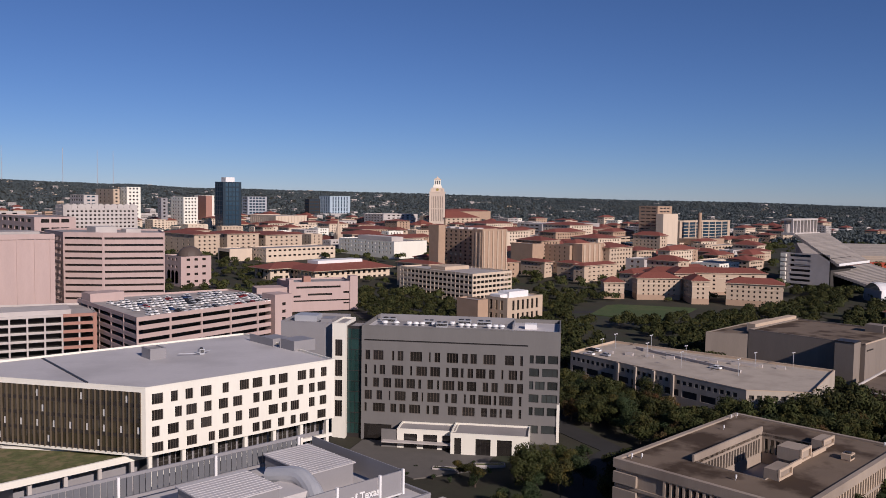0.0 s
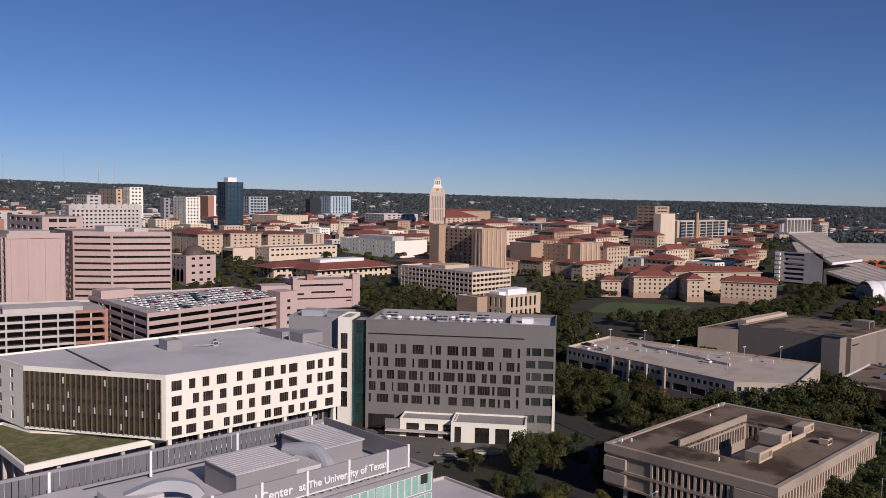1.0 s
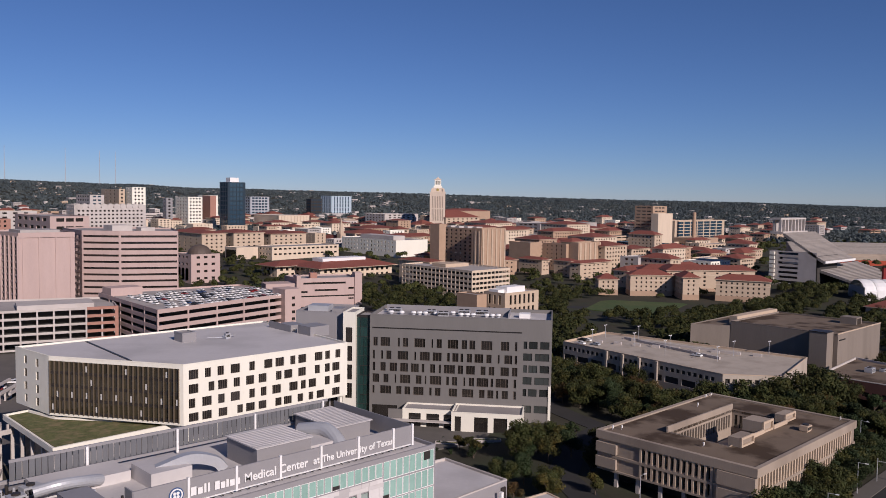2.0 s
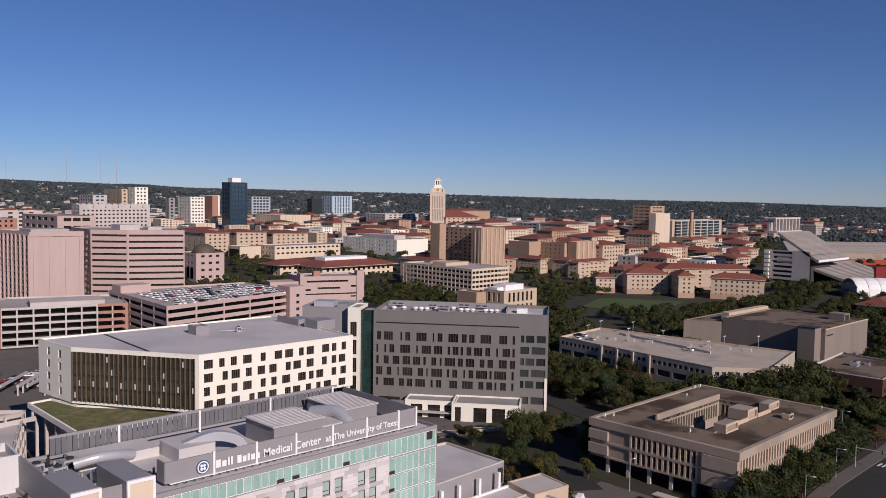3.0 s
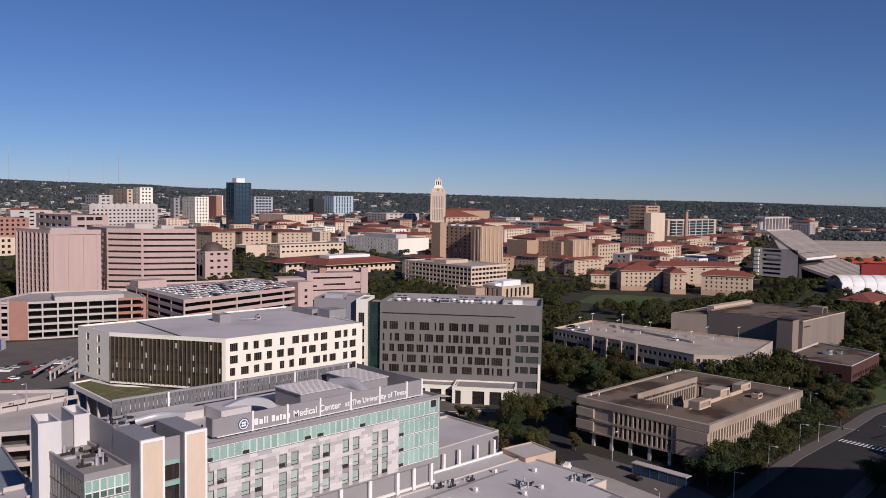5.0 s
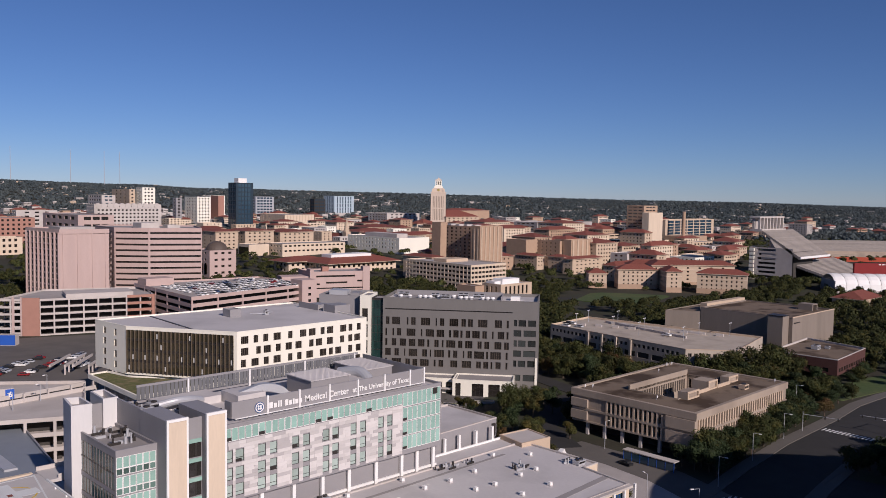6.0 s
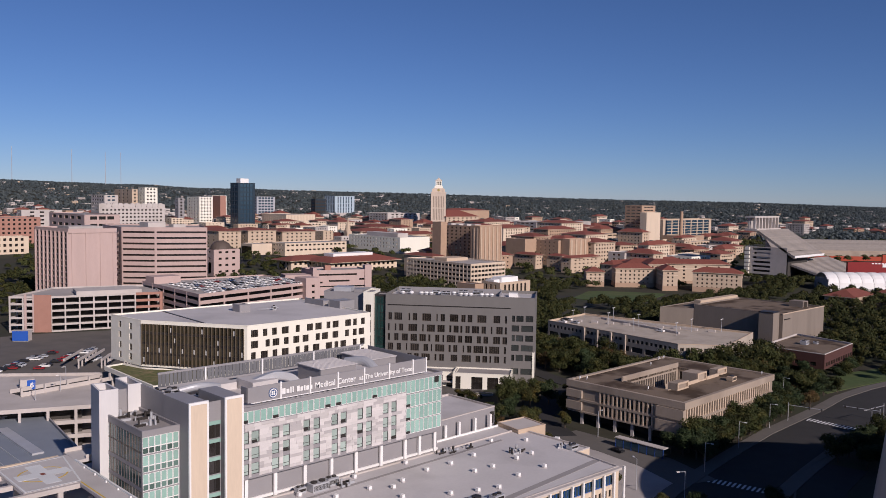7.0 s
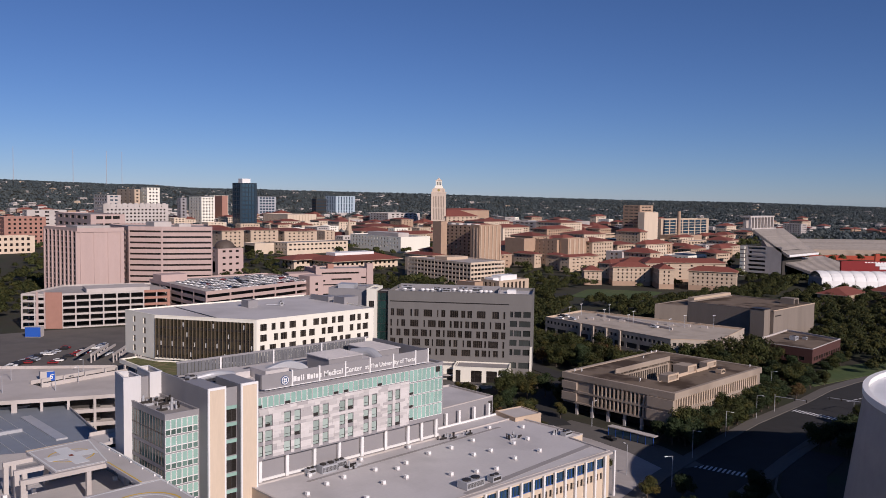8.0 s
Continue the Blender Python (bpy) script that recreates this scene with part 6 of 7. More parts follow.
hall("dormitory_block", "tan brick dormitory block in part shade", 640, 490, 14, 30, 29.5, TAN, "flat", 6, 1.5, 1.7, 4, limit=40, sides=(3,))
j = hall("dormitory_tower", "lit tan brick stair tower with vertical ribs", 644, 478, 36, 11, 31.5, TAN, "flat", 0)
for i in range(5):
    part("rib", boxes((646 + i * 8, 648.4 + i * 8, 477.4, 478, 4, 30.8)), TANLIGHT, j)
for x, y, wx, wy, z in ((604, 491, 12, 29, 15.0), (614, 464, 12, 20, 15.0), (606, 447, 50, 12, 14.5), (470, 505, 16, 40, 18.0), (500, 545, 40, 12, 20)):
    hall("campus_hall", "low tan hall with a dark red roof", x, y, wx, wy, z, TANLIGHT, "hip", 4.5, 2.0, 1.0, 3.6, limit=24, rise=2.2)

# cement garage and the small hall before it
garage("parking_garage", "pale cream concrete parking garage with square bays", [(444, 429), (490, 431), (492, 512), (446, 514)], -5, 17.8, 6, CREAM, 4.6, None, 1.9)
part("stair_head", boxes((455, 482, 470, 486, 16.8, 19.6)), TANLIGHT, hall("campus_hall", "small stone hall with plant boxes on its roof", 373, 331, 33, 18, 14.5, TANLIGHT, "flat", 4.4, 2.0, 6.0, 8.0, limit=30, roof_material=LIGHTCON))
lt = hall("campus_annex", "windowless tan brick annex", 362, 345, 9, 18, 13, TAN, "flat", 0)
part("roof_plant", boxes((380, 398, 336, 345, 13.7, 17.5), (374, 380, 338, 346, 13.7, 16)), WHITEMETAL, lt, "white roof plant boxes")

# red-roofed residence hall by the field
for x, y, wx, wy, z in ((600, 392, 40, 14, 12.0), (640, 372, 50, 14, 14.0)):
    hall("residence_hall", "tan residence hall with a red tiled hip roof", x, y, wx, wy, z, TANLIGHT, "hip", 4.2, 1.2, 1.5, 3.6, limit=44, rise=3.6, group="red-roofed residence halls", core=False)
# its front wings are turned towards the field
for x, y, rz, length, deep, z in ((563, 364, -44, 34, 17, 13.0), (574.5, 323, -44, 13, 24, 13.4), (591.5, 304, -66, 40, 16, 12.6), (592, 372, -44, 96, 16, 15.5), (600, 336, 46, 30, 15, 16.5), (547, 384, -44, 16, 14, 9.0)):
    r = hall("residence_hall", "tan residence hall with a red tiled hip roof", 0, 0, length, deep, z, TANLIGHT, "hip", 4.0, 1.3, 1.5, 3.4, z0=-6.5, limit=48, rise=4.0, group="red-roofed residence halls", core=False)
    part("plinth_course", boxes((-0.12, length + 0.12, -0.12, deep + 0.12, -6.5, 0.2)), TAN, r, "darker brick ground storey")
    part("string_course", boxes((-0.2, length + 0.2, -0.2, deep + 0.2, z - 4.2, z - 3.8)), CREAM, r)
    r.matrix_world = pose(x, y, 0, 0, 0, rz)

# museum with broad red roofs
for x, y, wx, wy, z, r in ((396, 629, 46, 26, 9.0, 4.0), (418, 593, 84, 40, 8.5, 6.5)):
    hall("museum", "white-walled museum under a broad red tiled roof", x, y, wx, wy, z, CREAM, "hip", 6, 3.0, 2.6, 5.0, rise=r, over=4.5)
part("skylight_box", boxes((430, 480, 606, 622, 13.0, 16.2)), WHITEMETAL, hall("museum_annex", "low pale museum annex with a flat roof", 470, 640, 40, 20, 11, LIGHTCON, "flat", 0))
mu = hall("history_museum", "pink stone museum with an arched portal and dark dome", 316, 636, 27, 30, 22.5, PINK, "flat", 7, 3.2, 2.0, 6.0, limit=20)
# solid dark panels on the wall: the arches' shade painted in colour
for i in range(3):
    bm = bmesh.new()
    pts = [(-2.3, 0), (2.3, 0)] + [(2.3 * math.cos(a), 8 + 2.3 * math.sin(a)) for a in (k * math.pi / 8 for k in range(9))]
    f = [bm.verts.new((px_, 0, pz_)) for px_, pz_ in pts]
    bm.faces.new(f)
    bmesh.ops.solidify(bm, geom=bm.faces[:], thickness=0.3)
    part("arch_opening", bm, DARKIN, mu).matrix_local = pose(315.7, 643 + i * 7, 0.5, 0, 0, -90)
bm = bmesh.new()
for k in range(5):
    a0, a1 = k * math.pi / 10, (k + 1) * math.pi / 10
    cyl(bm, 332, 652, 22 + 8 * math.sin(a0), 22 + 8 * math.sin(a1), 10 * math.cos(a0), 20, max(0.3, 10 * math.cos(a1)))
part("dome", bm, mat("dark_copper_dome", (0.10, 0.075, 0.06), 0.6), mu)

# offices and halls further up the avenue
hall("glass_office", "tan office with a black glass front", 431, 761, 26, 24, 17.9, CREAM, "flat", 0)
part("glass_front", boxes((430.7, 431.0, 762, 782, 3, 15)), DARKGLASS, hall("office_wing", "long low tan office wing", 459, 737, 87, 33, 19, CREAM, "flat", 6, 3.4, 1.8, 5.5, limit=40))
for x, y, wx, wy, z in ((430, 834, 30, 80, 29), (470, 835, 40, 50, 29), (516, 830, 50, 60, 27)):
    hall("state_office", "tan stone office with a shallow red roof", x, y, wx, wy, z, TANLIGHT, "hip", 6, 2.2, 1.6, 4.2, limit=26, rise=3.0, group="tan stone offices")
wh = hall("archive_hall", "white travertine hall with narrow window slots", 585, 684, 48, 99, 25, WHITE, "flat", 6.2, 1.6, 2.6, 4.6, limit=60, rows=3, sides=(3,))
part("roof_house", boxes((595, 612, 700, 760, 24.2, 29)), LIGHTCON, wh)
ch = hall("church", "stone church with a slate roof", 626, 839, 14, 46, 14, TANLIGHT, "hip", 0, rise=8)
bm = bmesh.new()
box(bm, 628, 636, 843, 851, 0, 25)
cyl(bm, 632, 847, 25, 44, 4.0, 8, 0.2)
part("spire", bm, TANLIGHT, ch, "pale stone spire")
for x, y, wx, wy, z in ((650, 760, 60, 50, 25), (680, 880, 80, 50, 24), (760, 960, 90, 60, 26), (600, 940, 60, 60, 22), (749, 667, 53, 37, 36), (786, 562, 57, 48, 31), (837, 513, 20, 45, 35), (677, 470, 49, 40, 29), (637, 372, 22, 38, 24), (700, 574, 39, 45, 30), (924, 708, 66, 60, 39), (720, 430, 54, 16, 27), (830, 658, 77, 32, 33), (860, 830, 80, 50, 30), (960, 900, 80, 60, 34), (640, 620, 50, 30, 27), (730, 740, 70, 40, 30), (1022, 751, 73, 60, 30), (760, 440, 40, 30, 26), (900, 620, 60, 30, 34), (690, 520, 30, 20, 30)):
    hall("campus_hall", "tan campus hall under a red tiled roof", x, y, wx * 0.8, wy * 0.8, z - 2, (TAN, TANLIGHT, CREAM, TAN, TANLIGHT)[(x // 7) % 5], "hip", 5, 2.0, 1.8, 4.0, limit=60, rise=4.2, group="red-roofed campus halls")
hall("long_grey_hall", "long grey hall with a ribbed metal roof", 1000, 820, 150, 50, 34, CONCRETE, "flat", 10, 7, 1.8, 5, limit=24, roof_material=ROOFGREY)
hall("lab_hall", "tan lab hall with dark ribbon windows", 860, 600, 90, 30, 27, TANLIGHT, "flat", 9, 7.5, 1.6, 4.5, limit=30)
sg = hall("glass_hall", "modern hall with white panels and green glass", 850, 498, 27, 78, 21.9, BLUEGLASS, "flat", 3.2, 1.4, 3.6, 5.0, limit=60, glass=WHITEMETAL, sides=(0, 3))

# tall slabs on the right
s1 = hall("dormitory_tower", "tall tan concrete residence slab with balcony bands", 924, 571, 34, 27, 66, TAN, "flat", 8.0, 6.6, 1.5, 4.4, limit=50)
hall("dormitory_tower", "narrower tan residence slab beside the tall one", 902, 549, 34, 10, 57, CREAM, "flat", 0)
en = hall("engineering_hall", "glass-fronted engineering hall in a pale frame", 1006, 587, 140, 20, 45.7, TANLIGHT, "flat", 12, 10.6, 3.4, 4.2, glass=BLUEGLASS, limit=60)
bm = bmesh.new()
cyl(bm, 1010, 560, 0, 58, 3.0, 14, 2.3)
part("chimney", bm, TAN, thing("power_plant", pose(0, 0, 0), "brick power plant with one tall chimney", "building"))
part("wall", boxes((985, 1040, 540, 575, 0, 24)), TAN, bpy.data.objects["power_plant"])
hall("campus_hall", "low stone hall among trees", 924, 497, 71, 18, 20, TANLIGHT, "flat", 8, 4, 2, 5, limit=20)
hall("campus_hall", "white flat-roofed hall beyond the trees", 660, 420, 30, 20, 20, LIGHTCON, "flat", 6, 3, 2, 4.5, limit=20)


# the tall clock tower
def clock_tower():
    o = thing("clock_tower", pose(1072, 1131, 0, 0, 0, -44), "tall pale limestone clock tower with a stepped crown", "tower")
    lime = mat("tower_limestone", (0.60, 0.49, 0.385), 0.85, vary=0.1, streak=True)
    w = 14.5
    holes = [(4 + i * 3.2, 5.4 + i * 3.2, z, z + 22) for i in range(7) for z in (28, 52)]
    for k in range(4):
        m = pose(0, 0, 0, 0, 0, 90 * k) @ Matrix.Translation((-w, -w, 0))
        part("shaft_wall", pierced(2 * w, 0, 82, holes, 0.7), lime, o).matrix_local = m
        if k in (0, 3):
            glaze(o, m, holes, mat("recessed_stone_bay", (0.30, 0.24, 0.19), 0.8) if k == 0 else bpy.data.materials["recessed_stone_bay"], None, recess=0.5)
    part("cornice", boxes((-w - 0.8, w + 0.8, -w - 0.8, w + 0.8, 80.5, 82.5)), lime, o)
    part("clock_stage", boxes((-11, 11, -11, 11, 82.5, 90)), lime, o)
    part("deck_stage", boxes((-8, 8, -8, 8, 90, 94)), WHITE, o)
    for sx in (-1, 1):
        for sy in (-1, 1):
            part("corner_turret", boxes((sx * 11 - 1.8, sx * 11 + 1.8, sy * 11 - 1.8, sy * 11 + 1.8, 82.5, 88)), lime, o)
    belfry = [(2.0 + i * 3.6, 3.8 + i * 3.6, 96, 103) for i in range(3)]
    for k in range(4):
        part("belfry_wall", pierced(12.4, 94, 105, belfry, 0.9), WHITE, o).matrix_local = pose(0, 0, 0, 0, 0, 90 * k) @ Matrix.Translation((-6.2, -6.2, 0))
    # dark filling: shade inside the belfry put into the colour
    part("belfry_core", boxes((-4, 4, -4, 4, 94, 104)), DARKIN, o)
    part("belfry_roof", boxes((-6.6, 6.6, -6.6, 6.6, 105, 106.2), (-4, 4, -4, 4, 106.2, 108)), lime, o)
    bm = bmesh.new()
    cyl(bm, 0, 0, 108, 111, 2.2, 10, 0.2)
    part("finial", bm, lime, o)
    bm = bmesh.new()
    cyl(bm, 0, 0, 0, 0.3, 2.6, 20)
    part("clock_face", bm, mat("clock_gold", (0.5, 0.38, 0.12), 0.4, 0.6), o).matrix_local = pose(0, -11.05, 86.3, 90, 0, 0)
    return o


clock_tower()
hall("main_hall", "broad limestone main hall at the tower's foot", 1071, 1107, 91, 60, 34, TANLIGHT, "hip", 7, 3, 2, 5, limit=30)
hall("campus_hall", "long pale campus hall", 1027, 1233, 88, 60, 38, LIGHTCON, "flat", 8, 4, 2, 5, limit=30)
hall("campus_hall", "tan hall with a red roof beyond the tower", 1331, 1358, 132, 60, 40, TAN, "hip", 0, rise=5)


# downtown towers towards the hills
def tower(name, label, x, y, wx, wy, z1, wall, glass, bay, ww, pitch, wh, limit=90, z0=None):
    return hall(name, label, x, y, wx, wy, z1, wall, "flat", bay, ww, wh, pitch, z0=z0, glass=glass, limit=limit, depth=0.6)


dt = tower("glass_tower", "dark blue glass tower with a pale crown", 676, 1214, 33, 26, 92.4, mat("dark_blue_tower", (0.03, 0.045, 0.06), 0.35), BLUEGLASS, 5.5, 4.6, 7.5, 5.6, 45)
part("crown", boxes((684, 700, 1220, 1234, 91, 100)), WHITEMETAL, dt, "pale crown")
ht = tower("hotel", "white hotel block with arched balcony bays", 336, 954, 84, 24, 59, LIGHTCON, DARKGLASS, 3.7, 1.9, 4.4, 1.9, 190)
for i in range(11):
    bm = bmesh.new()
    cyl(bm, 0, 0, 0, 3, 3.4, 14)
    part("arched_head", bm, LIGHTCON, ht).matrix_local = pose(340.5 + i * 7.4, 956.7, 57.2, 90, 0, 0)
tower("apartment_tower", "pale blue-white apartment block", 594, 1582, 27, 68, 67, LIGHTCON, BLUEGLASS, 9, 6, 7, 3, 40)
tower("apartment_tower", "beige apartment tower with balconies", 655, 1595, 12, 86, 79, TANLIGHT, DARKGLASS, 9, 4, 7, 3, 30)
tower("apartment_tower", "white apartment tower with balconies", 675, 1580, 27, 30, 83, WHITE, DARKGLASS, 7, 3.6, 7, 3, 30)
tower("apartment_tower", "white apartment slab with green glass edge", 700, 1398, 28, 50, 66, WHITE, DARKGLASS, 6, 3, 6, 2.6, 36)
tower("apartment_tower", "slender grey apartment tower", 671, 1425, 12, 14, 64, MIDGREY, DARKGLASS, 6, 4, 6, 3, 20)
tower("apartment_tower", "red brick apartment slab", 745, 1400, 12, 30, 69, PINKDARK, DARKGLASS, 0, 1, 5, 2)
tower("apartment_tower", "white and red striped apartment block", 821, 1572, 34, 20, 68.6, WHITE, PINKDARK, 9, 3, 12, 9, 20)
tower("construction_block", "pale glass block still under construction", 1050, 1769, 53, 26, 66, STEEL, BLUEGLASS, 9, 7, 7, 4, 40)
tower("cream_hall", "cream stone hall with blind piers", 823, 1290, 67, 87, 34.9, CREAM, TANLIGHT, 7, 1.4, 16, 12, 30)
bt = tower("glass_tower", "pale blue glass apartment tower on a podium", 1312, 1796, 67, 48, 70, mat("pale_blue_panels", (0.40, 0.47, 0.52), 0.35), BLUEGLASS, 8, 3.2, 10, 8.5, 32)
part("podium", boxes((1270, 1370, 1763, 1800, 5, 24)), LIGHTCON, bt)
tower("glass_tower", "dark grey apartment tower", 1243, 1792, 35, 20, 62, DARKMETAL, BLUEGLASS, 8, 6, 9, 3, 30)
tower("brick_block", "red brick office with punched windows", 227, 967, 46, 48, 43.2, PINKDARK, DARKGLASS, 5, 2.2, 5, 2.4, 50)
tower("pink_hall", "pink stone hall with a white arcade", 195, 895, 42, 20, 25, CREAM, DARKGLASS, 5, 2.5, 6, 3, 20)
tower("white_office", "white office block beyond the towers", 286, 1077, 50, 17, 49, LIGHTCON, DARKGLASS, 6, 3.4, 5, 2.0, 30)
tower("pink_office", "flat pink office behind the granite tower", 231, 721, 33, 92, 53, PINK, DARKGLASS, 8, 6.5, 7, 3.0, 40)


# ---- stadium ----
def stadium():
    o = thing("stadium", pose(0, 0, 0), "concrete football stadium with a steep upper stand", "stadium")
    def stand(name, x0, x1, ylow, yhigh, zlow, zhigh, rows, m, thick=1.6):
        for k in range(rows):
            a, b = k / rows, (k + 1) / rows
            part(name, boxes((x0, x1, ylow + (yhigh - ylow) * a, ylow + (yhigh - ylow) * b, zlow + (zhigh - zlow) * a - thick, zlow + (zhigh - zlow) * b)), m, o)
    stand("upper_tier_step", 714, 782, 269, 306.5, 23, 47, 26, STANDCON)
    stand("lower_tier_step", 722, 830, 208, 285, -4, 18, 30, STANDCON)
    slots = [(2 + (k % 2), 20, 2.5 + k * 4.2, 4.6 + k * 4.2) for k in range(7)]
    w = part("end_wall", pierced(36, -6, 31, slots, 2.5), LIGHTCON, o)
    w.matrix_local = side((714, 312), (714, 276))
    # dark filling behind the slots, painted as shade under the stand
    part("end_core", boxes((716.6, 760, 276, 311, -6, 28)), DARKIN, o)
    for k in range(8):
        part("stair_landing", boxes((712, 714, 312.5, 317, 0 + k * 3.9, 2.6 + k * 3.9)), WHITE, o)
    part("stair_core", boxes((714.2, 720, 312.2, 318, -6, 31)), CONCRETE, o)
    part("press_deck", boxes((713, 766, 306, 318, 46, 48), (713, 766, 308, 318, 58.5, 60)), LIGHTCON, o)
    for i in range(8):
        part("press_column", boxes((714 + i * 7, 715.6 + i * 7, 308, 310, 48, 58.5)), LIGHTCON, o)
    part("press_wall", boxes((714, 766, 314, 316, 48, 58.5)), CONCRETE, o)
    for i in range(5):
        part("raker", boxes((714.4 + i * 15, 716 + i * 15, 280, 306, 20, 27)), LIGHTCON, o)
    part("rail", boxes((714, 782, 268.2, 268.8, 22, 24)), WHITEMETAL, o)
    # far end stand and field wall
    m = side((900, 372), (1120, 160))
    for k in range(10):
        part("far_tier", boxes((0, 300, k * 3, k * 3 + 3.0, 4, 14 + k * 1.7)), STANDCON if k > 2 else BROWNCON, o).matrix_local = m
    part("field_wall", boxes((-20, 300, -30, -28, 0, 13)), ORANGE, o).matrix_local = m
    part("field", boxes((-20, 300, -27.5, -0.5, 0, 3)), GRASS, o).matrix_local = m
    # red scoreboard wall
    m = side((737, 229), (820, 149))
    part("score_wall", boxes((0, 110, 0, 3, 10, 20)), mat("red_score_wall", (0.22, 0.02, 0.018), 0.7, vary=0.1), o, "red scoreboard wall").matrix_local = m
    part("emblem_bar", boxes((32, 46, -0.2, 0, 15.5, 18.5), (36, 42, -0.2, 0, 12.5, 15.4)), WHITEMETAL, o).matrix_local = m
    for i in range(12):
        part("letter_bar", boxes((22 + i * 3.0, 24 + i * 3.0, -0.2, 0, 18.4, 19.4)), WHITEMETAL, o).matrix_local = m
    for u in (32, 46):
        part("score_mast", boxes((u, u + 4, 0.5, 2.5, 20, 27)), ORANGE, o).matrix_local = m
    return o


stadium()


def white_hall():
    o = thing("practice_hall", side((676, 222), (776, 126)), "white fabric-roofed practice hall with arched ribs", "building")
    for i in range(12):
        bm = bmesh.new()
        n = 10
        x0, x1 = i * 10 + 0.15, i * 10 + 9.85
        prof = [(14 - 14 * math.cos(math.pi * k / n), 13.5 * math.sin(math.pi * k / n) ** 0.8) for k in range(n + 1)]
        rows = [[bm.verts.new((x, y, z)) for y, z in prof] for x in (x0, x0 + 2.0, x1 - 2.0, x1)]
        for r, dz in zip(rows, (-0.5, 0, 0, -0.5)):
            for v in r:
                v.co.z += dz
        for a, b in zip(rows, rows[1:]):
            for k in range(n):
                bm.faces.new((a[k], b[k], b[k + 1], a[k + 1]))
        part("roof_bay", bm, WHITEMETAL, o)
    part("end_wall", boxes((0.2, 0.6, 1, 27, -8, 8)), MIDGREY, o)
    part("base_wall", boxes((0, 120, 0.1, 0.5, -8, 0.2)), LIGHTCON, o)
    return o


white_hall()
for x, y, wx, wy, z in ((592, 170, 40, 22, 3), (640, 150, 50, 20, 4), (610, 130, 30, 20, 2)):
    hall("field_house", "low house with a broad red tiled roof", x, y, wx, wy, z, TANLIGHT, "hip", 0, rise=5)


# more halls filling the campus and the streets beyond
TAKEN = [(o.name, [c for c in o.children if c.name.startswith("roof")]) for o in scene.objects if o.parent is None and o.name.startswith(("campus", "state", "church", "archive", "museum", "lab", "long", "glass", "office", "main", "engineer", "dormitory", "residence", "power", "stadium", "cream", "parking"))]
FEET = []
for _, roofs in TAKEN:
    for r in roofs:
        c = [r.matrix_local @ Vector(b) for b in r.bound_box]
        FEET.append((min(v.x for v in c), max(v.x for v in c), min(v.y for v in c), max(v.y for v in c)))


def ahead(px_off, d):
    """A place d metres ahead, px_off to the right per 1476 of depth."""
    a = math.radians(46.15)
    r = px_off / 1476 * d
    return d * math.cos(a) + r * math.sin(a), d * math.sin(a) - r * math.cos(a)


def fill(seed, off0, off1, d0, d1, n, hmin, hmax, red):
    rng = random.Random(seed)
    made = tries = 0
    while made < n and tries < 900:
        tries += 1
        d = rng.uniform(d0, d1)
        x, y = ahead(rng.uniform(off0, off1), d)
        wx, wy = rng.uniform(16, 46), rng.uniform(14, 34)
        if any(x < b + 7 and x + wx > a - 7 and y < e + 7 and y + wy > c - 7 for a, b, c, e in FEET):
            continue
        FEET.append((x, x + wx, y, y + wy))
        made += 1
        z = height(x, y) + rng.uniform(hmin, hmax)
        hip = rng.random() < red
        wall = rng.choice((TAN, TANLIGHT, CREAM, TAN) if hip else (TANLIGHT, LIGHTCON, CREAM, CONCRETE, WHITE))
        hall("campus_hall" if hip else "town_building", "tan hall under a red tiled roof" if hip else "pale flat-roofed town building", x, y, wx, wy, z, wall, "hip" if hip else "flat", rng.choice((4.2, 5.0, 6.5)), rng.choice((1.6, 2.2, 3.2)), rng.choice((1.5, 1.9)), rng.choice((3.8, 4.2)), limit=60, rise=rng.uniform(2.5, 4.5), group="red-roofed campus halls" if hip else "pale town buildings", roof_material=rng.choice((ROOFGREY, LIGHTCON, ROOFWHITE)))


fill(61, 90, 560, 740, 1250, 60, 9, 17, 0.72)
fill(62, -330, 60, 960, 1500, 45, 9, 20, 0.45)
fill(63, -800, -330, 900, 1500, 26, 9, 20, 0.3)
fill(64, -100, 700, 1250, 1900, 45, 10, 24, 0.4)


# radio masts on the hill
for b, d in ((671, 3900), (610, 4000), (582, 4050), (779, 3950)):
    a = math.radians(46.15) + math.atan(b / 1476)
    x, y = d / math.cos(math.atan(b / 1476)) * math.cos(a), d / math.cos(math.atan(b / 1476)) * math.sin(a)
    s = thing("radio_mast", pose(x, y, height(x, y)), "thin far radio mast on the wooded ridge", "mast", "radio masts")
    bm = bmesh.new()
    cyl(bm, 0, 0, -5, 170, 1.5, 6, 1.0)
    part("mast_shaft", bm, STEEL, s)


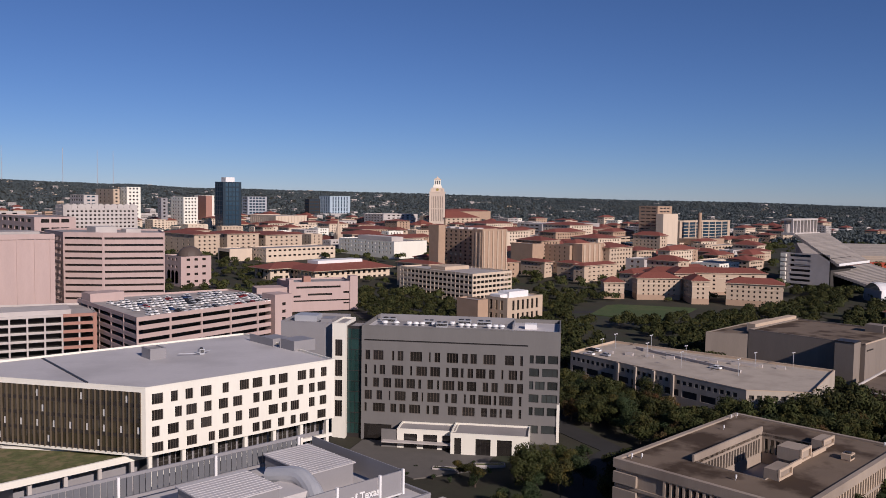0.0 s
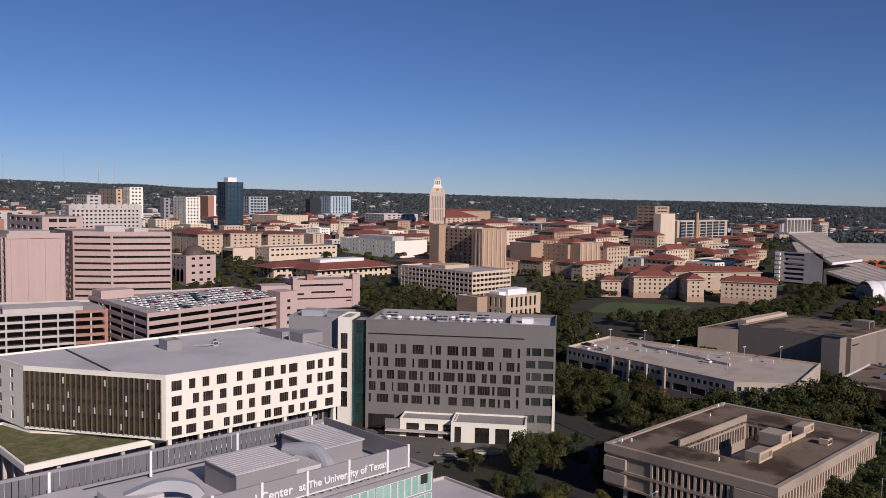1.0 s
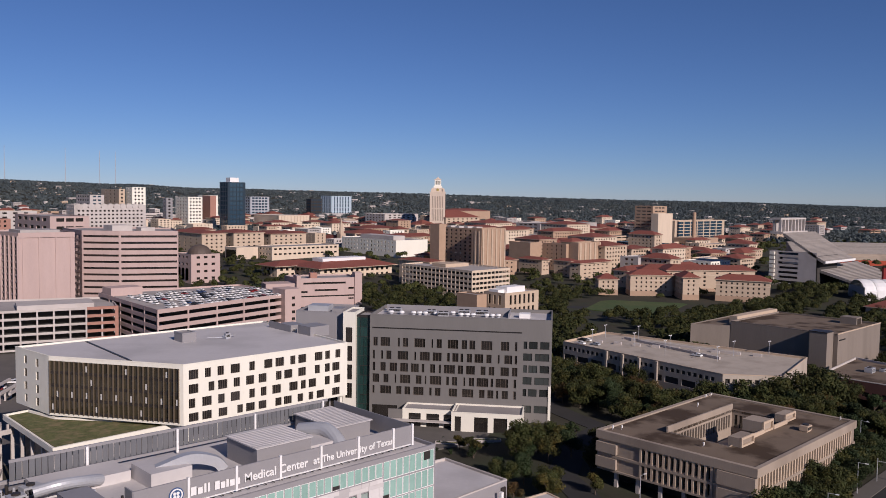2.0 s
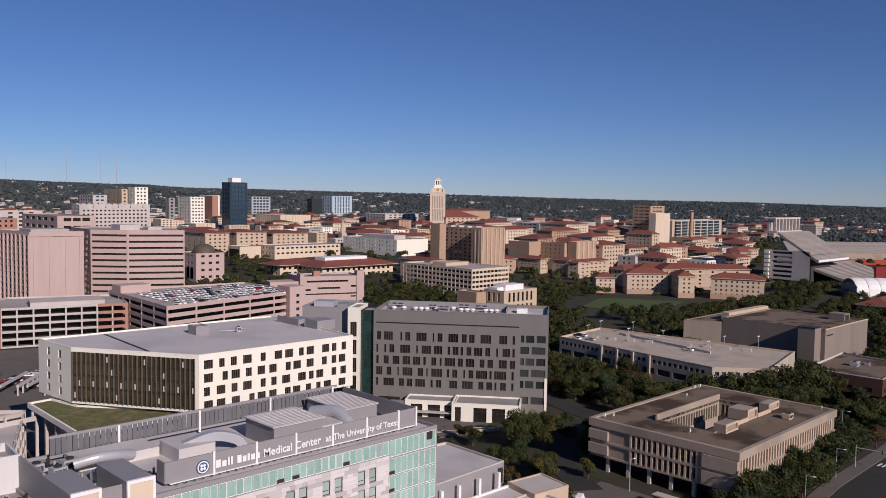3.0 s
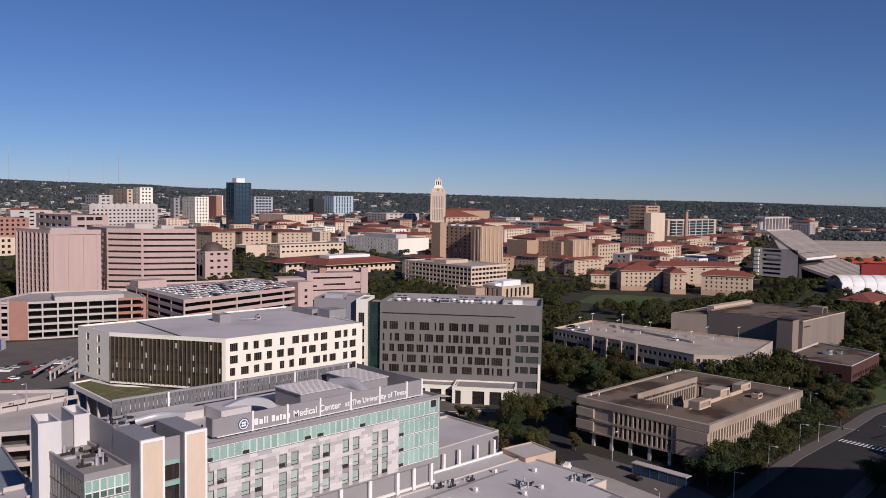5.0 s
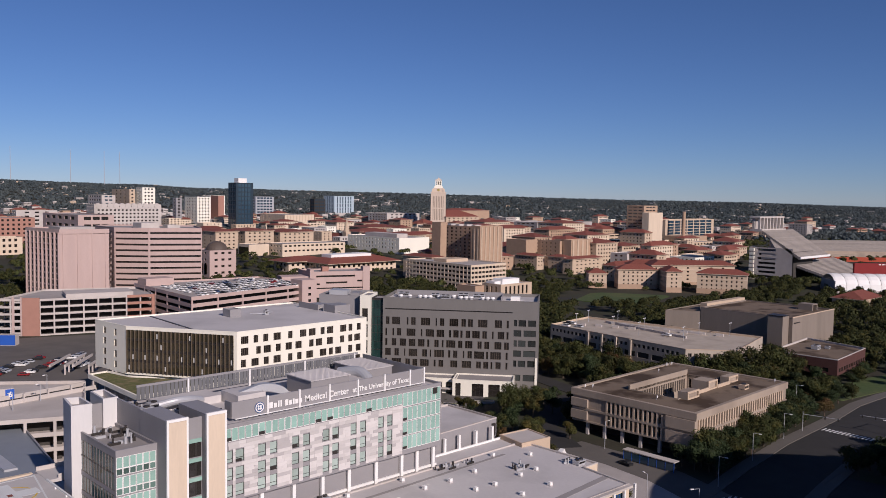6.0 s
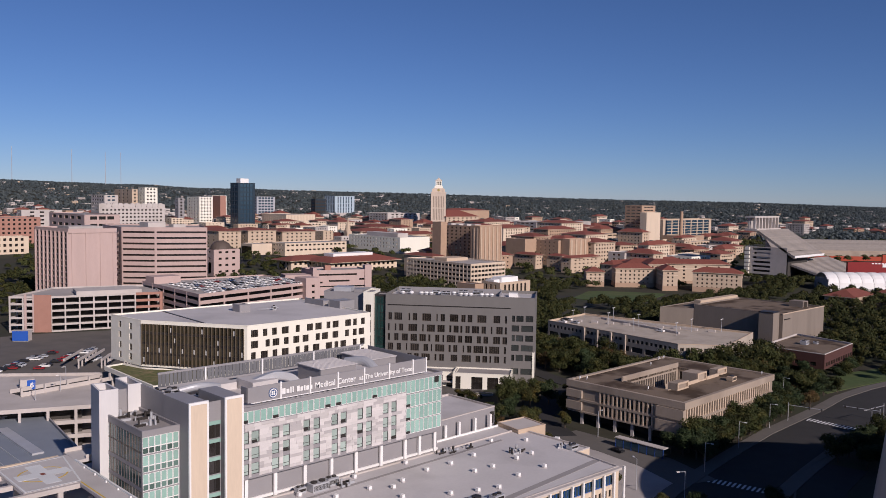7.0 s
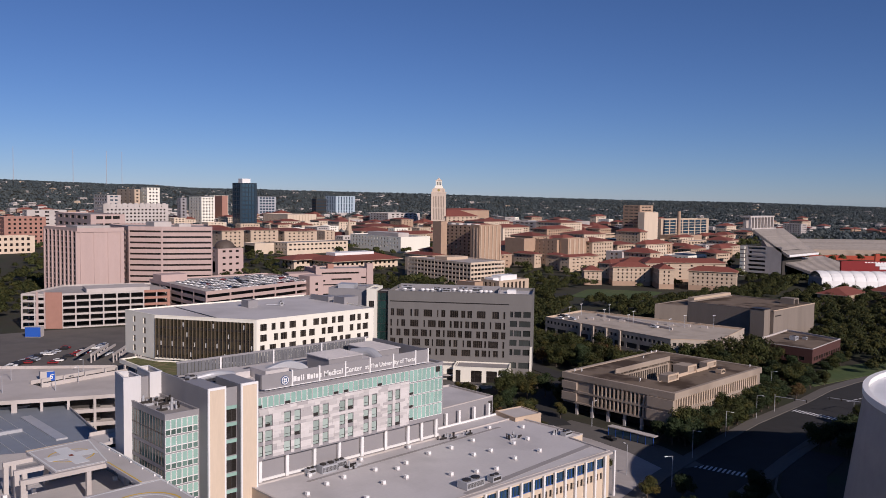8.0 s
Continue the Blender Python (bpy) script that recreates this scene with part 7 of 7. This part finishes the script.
# ---- far houses and woods, past counting ----
def far_city():
    rng = random.Random(5)
    kinds = (("white_houses", LIGHTCON), ("tan_houses", TANLIGHT), ("grey_houses", CONCRETE), ("brick_houses", TAN))
    bms = {k: bmesh.new() for k, _ in kinds}
    roofs = bmesh.new()
    glassy = bmesh.new()
    for i in range(2700):
        d = 1500 + 3100 * rng.random()
        off = rng.uniform(-900, 900)
        x, y = ahead(off, d)
        if d > 1900 and rng.random() < 0.72 or d > 3200 and rng.random() < 0.5 or off > 250 and rng.random() < 0.45:
            continue
        z = height(x, y)
        w, l, h = rng.uniform(10, 34), rng.uniform(10, 30), rng.uniform(5, 13) * (1.5 if rng.random() < 0.14 else 1)
        if d > 2000:
            w, l, h = w * 0.8, l * 0.8, h * 0.65
        if off < -100 and 1300 < d < 2600:
            h *= 1.35
        k = rng.choices((0, 1, 2, 3), (6, 3, 2, 2) if d < 2000 else (8, 1, 3, 0))[0]
        box(bms[kinds[k][0]], x, x + w, y, y + l, z - 3, z + h)
        for f in range(int(h / 3.6)):
            zz = z + 1.4 + f * 3.6
            box(glassy, x + 1, x + w - 1, y - 0.06, y + 0.2, zz, zz + 1.3)
            box(glassy, x - 0.06, x + 0.2, y + 1, y + l - 1, zz, zz + 1.3)
        if d < 2000 and (k in (1, 3) and rng.random() < 0.75 or rng.random() < 0.15):
            e = [roofs.verts.new(p) for p in ((x - 1, y - 1, z + h), (x + w + 1, y - 1, z + h), (x + w + 1, y + l + 1, z + h), (x - 1, y + l + 1, z + h))]
            t = roofs.verts.new((x + w / 2, y + l / 2, z + h + min(w, l) * 0.25))
            for a in range(4):
                roofs.faces.new((e[a], e[(a + 1) % 4], t))
    for k, m in kinds:
        tagged(new(k, mesh(k, bms[k], m)), "scattered far city houses among the trees", "houses", kind="stuff")
    tagged(new("house_roofs", mesh("house_roofs", roofs, REDTILE)), "red roofs of the far houses", "roofs", kind="stuff")
    tagged(new("house_windows", mesh("house_windows", glassy, DARKGLASS)), "dark window bands of the far houses", "windows", kind="stuff")


far_city()


def woods(name, spots, leaves, size, material, seed, label, flat=0.7):
    rng = np.random.RandomState(seed)
    S_ = np.array(spots)
    n = len(S_)
    k = np.repeat(np.arange(n), leaves)
    d = rng.normal(size=(n * leaves, 3))
    d /= np.linalg.norm(d, axis=1)[:, None]
    d[:, 2] = np.abs(d[:, 2]) * 1.2 - 0.35
    # two or three lobes to a crown
    lobe = rng.uniform(-0.45, 0.45, size=(n * 3, 3)) * np.array([1, 1, 0.4])
    c = lobe[k * 3 + rng.randint(0, 3, n * leaves)]
    r = S_[k, 3:4]
    pos = S_[k, :3] + np.array([0, 0, 1]) * r * 0.95 + (c + d * rng.uniform(0.5, 0.75, size=(n * leaves, 1))) * r * np.array([1, 1, 0.85])
    a = rng.normal(size=(n * leaves, 3))
    a /= np.linalg.norm(a, axis=1)[:, None]
    a -= d * (a * d).sum(1)[:, None] * flat
    a /= np.linalg.norm(a, axis=1)[:, None]
    b = np.cross(a, d)
    b /= np.linalg.norm(b, axis=1)[:, None] + 1e-9
    s = (size * r[:, 0] * rng.uniform(0.6, 1.3, n * leaves))[:, None]
    q = np.stack([pos - a * s * 0.5, pos + b * s * 0.4, pos + a * s * 0.5, pos - b * s * 0.4], 1).reshape(-1, 3)
    me = bpy.data.meshes.new(name)
    me.from_pydata(q.tolist(), [], np.arange(len(q)).reshape(-1, 4).tolist())
    me.materials.append(material)
    return tagged(new(name, me), label, "trees", kind="stuff")


woods("oak_woods", [(x, y, height(x, y), r) for x, y, r in WOODS], 420, 0.2, LEAVES[0], 3, "dark green oaks round the campus lawns")


def far_woods():
    rng = random.Random(9)
    near, far = [], []
    for i in range(1500):
        x, y = ahead(rng.uniform(-850, 900), rng.uniform(640, 1300))
        if not any(a - 4 < x < b + 4 and c - 4 < y < e + 4 for a, b, c, e in FEET):
            near.append((x, y, height(x, y) - 1, rng.uniform(3.5, 6)))
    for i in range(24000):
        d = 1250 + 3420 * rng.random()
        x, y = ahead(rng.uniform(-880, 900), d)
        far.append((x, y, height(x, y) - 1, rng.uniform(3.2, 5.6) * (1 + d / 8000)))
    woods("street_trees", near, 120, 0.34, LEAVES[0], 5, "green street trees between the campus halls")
    # distance haze is put into these leaves: bluer and paler than near ones
    woods("far_woods", far, 24, 0.72, leaf_material("hazed_far_leaves", (0.072, 0.088, 0.092), (0.115, 0.125, 0.11), 0.15, 0.006), 6, "far hill woods with distance haze put into the leaf colour", 0.95)


far_woods()
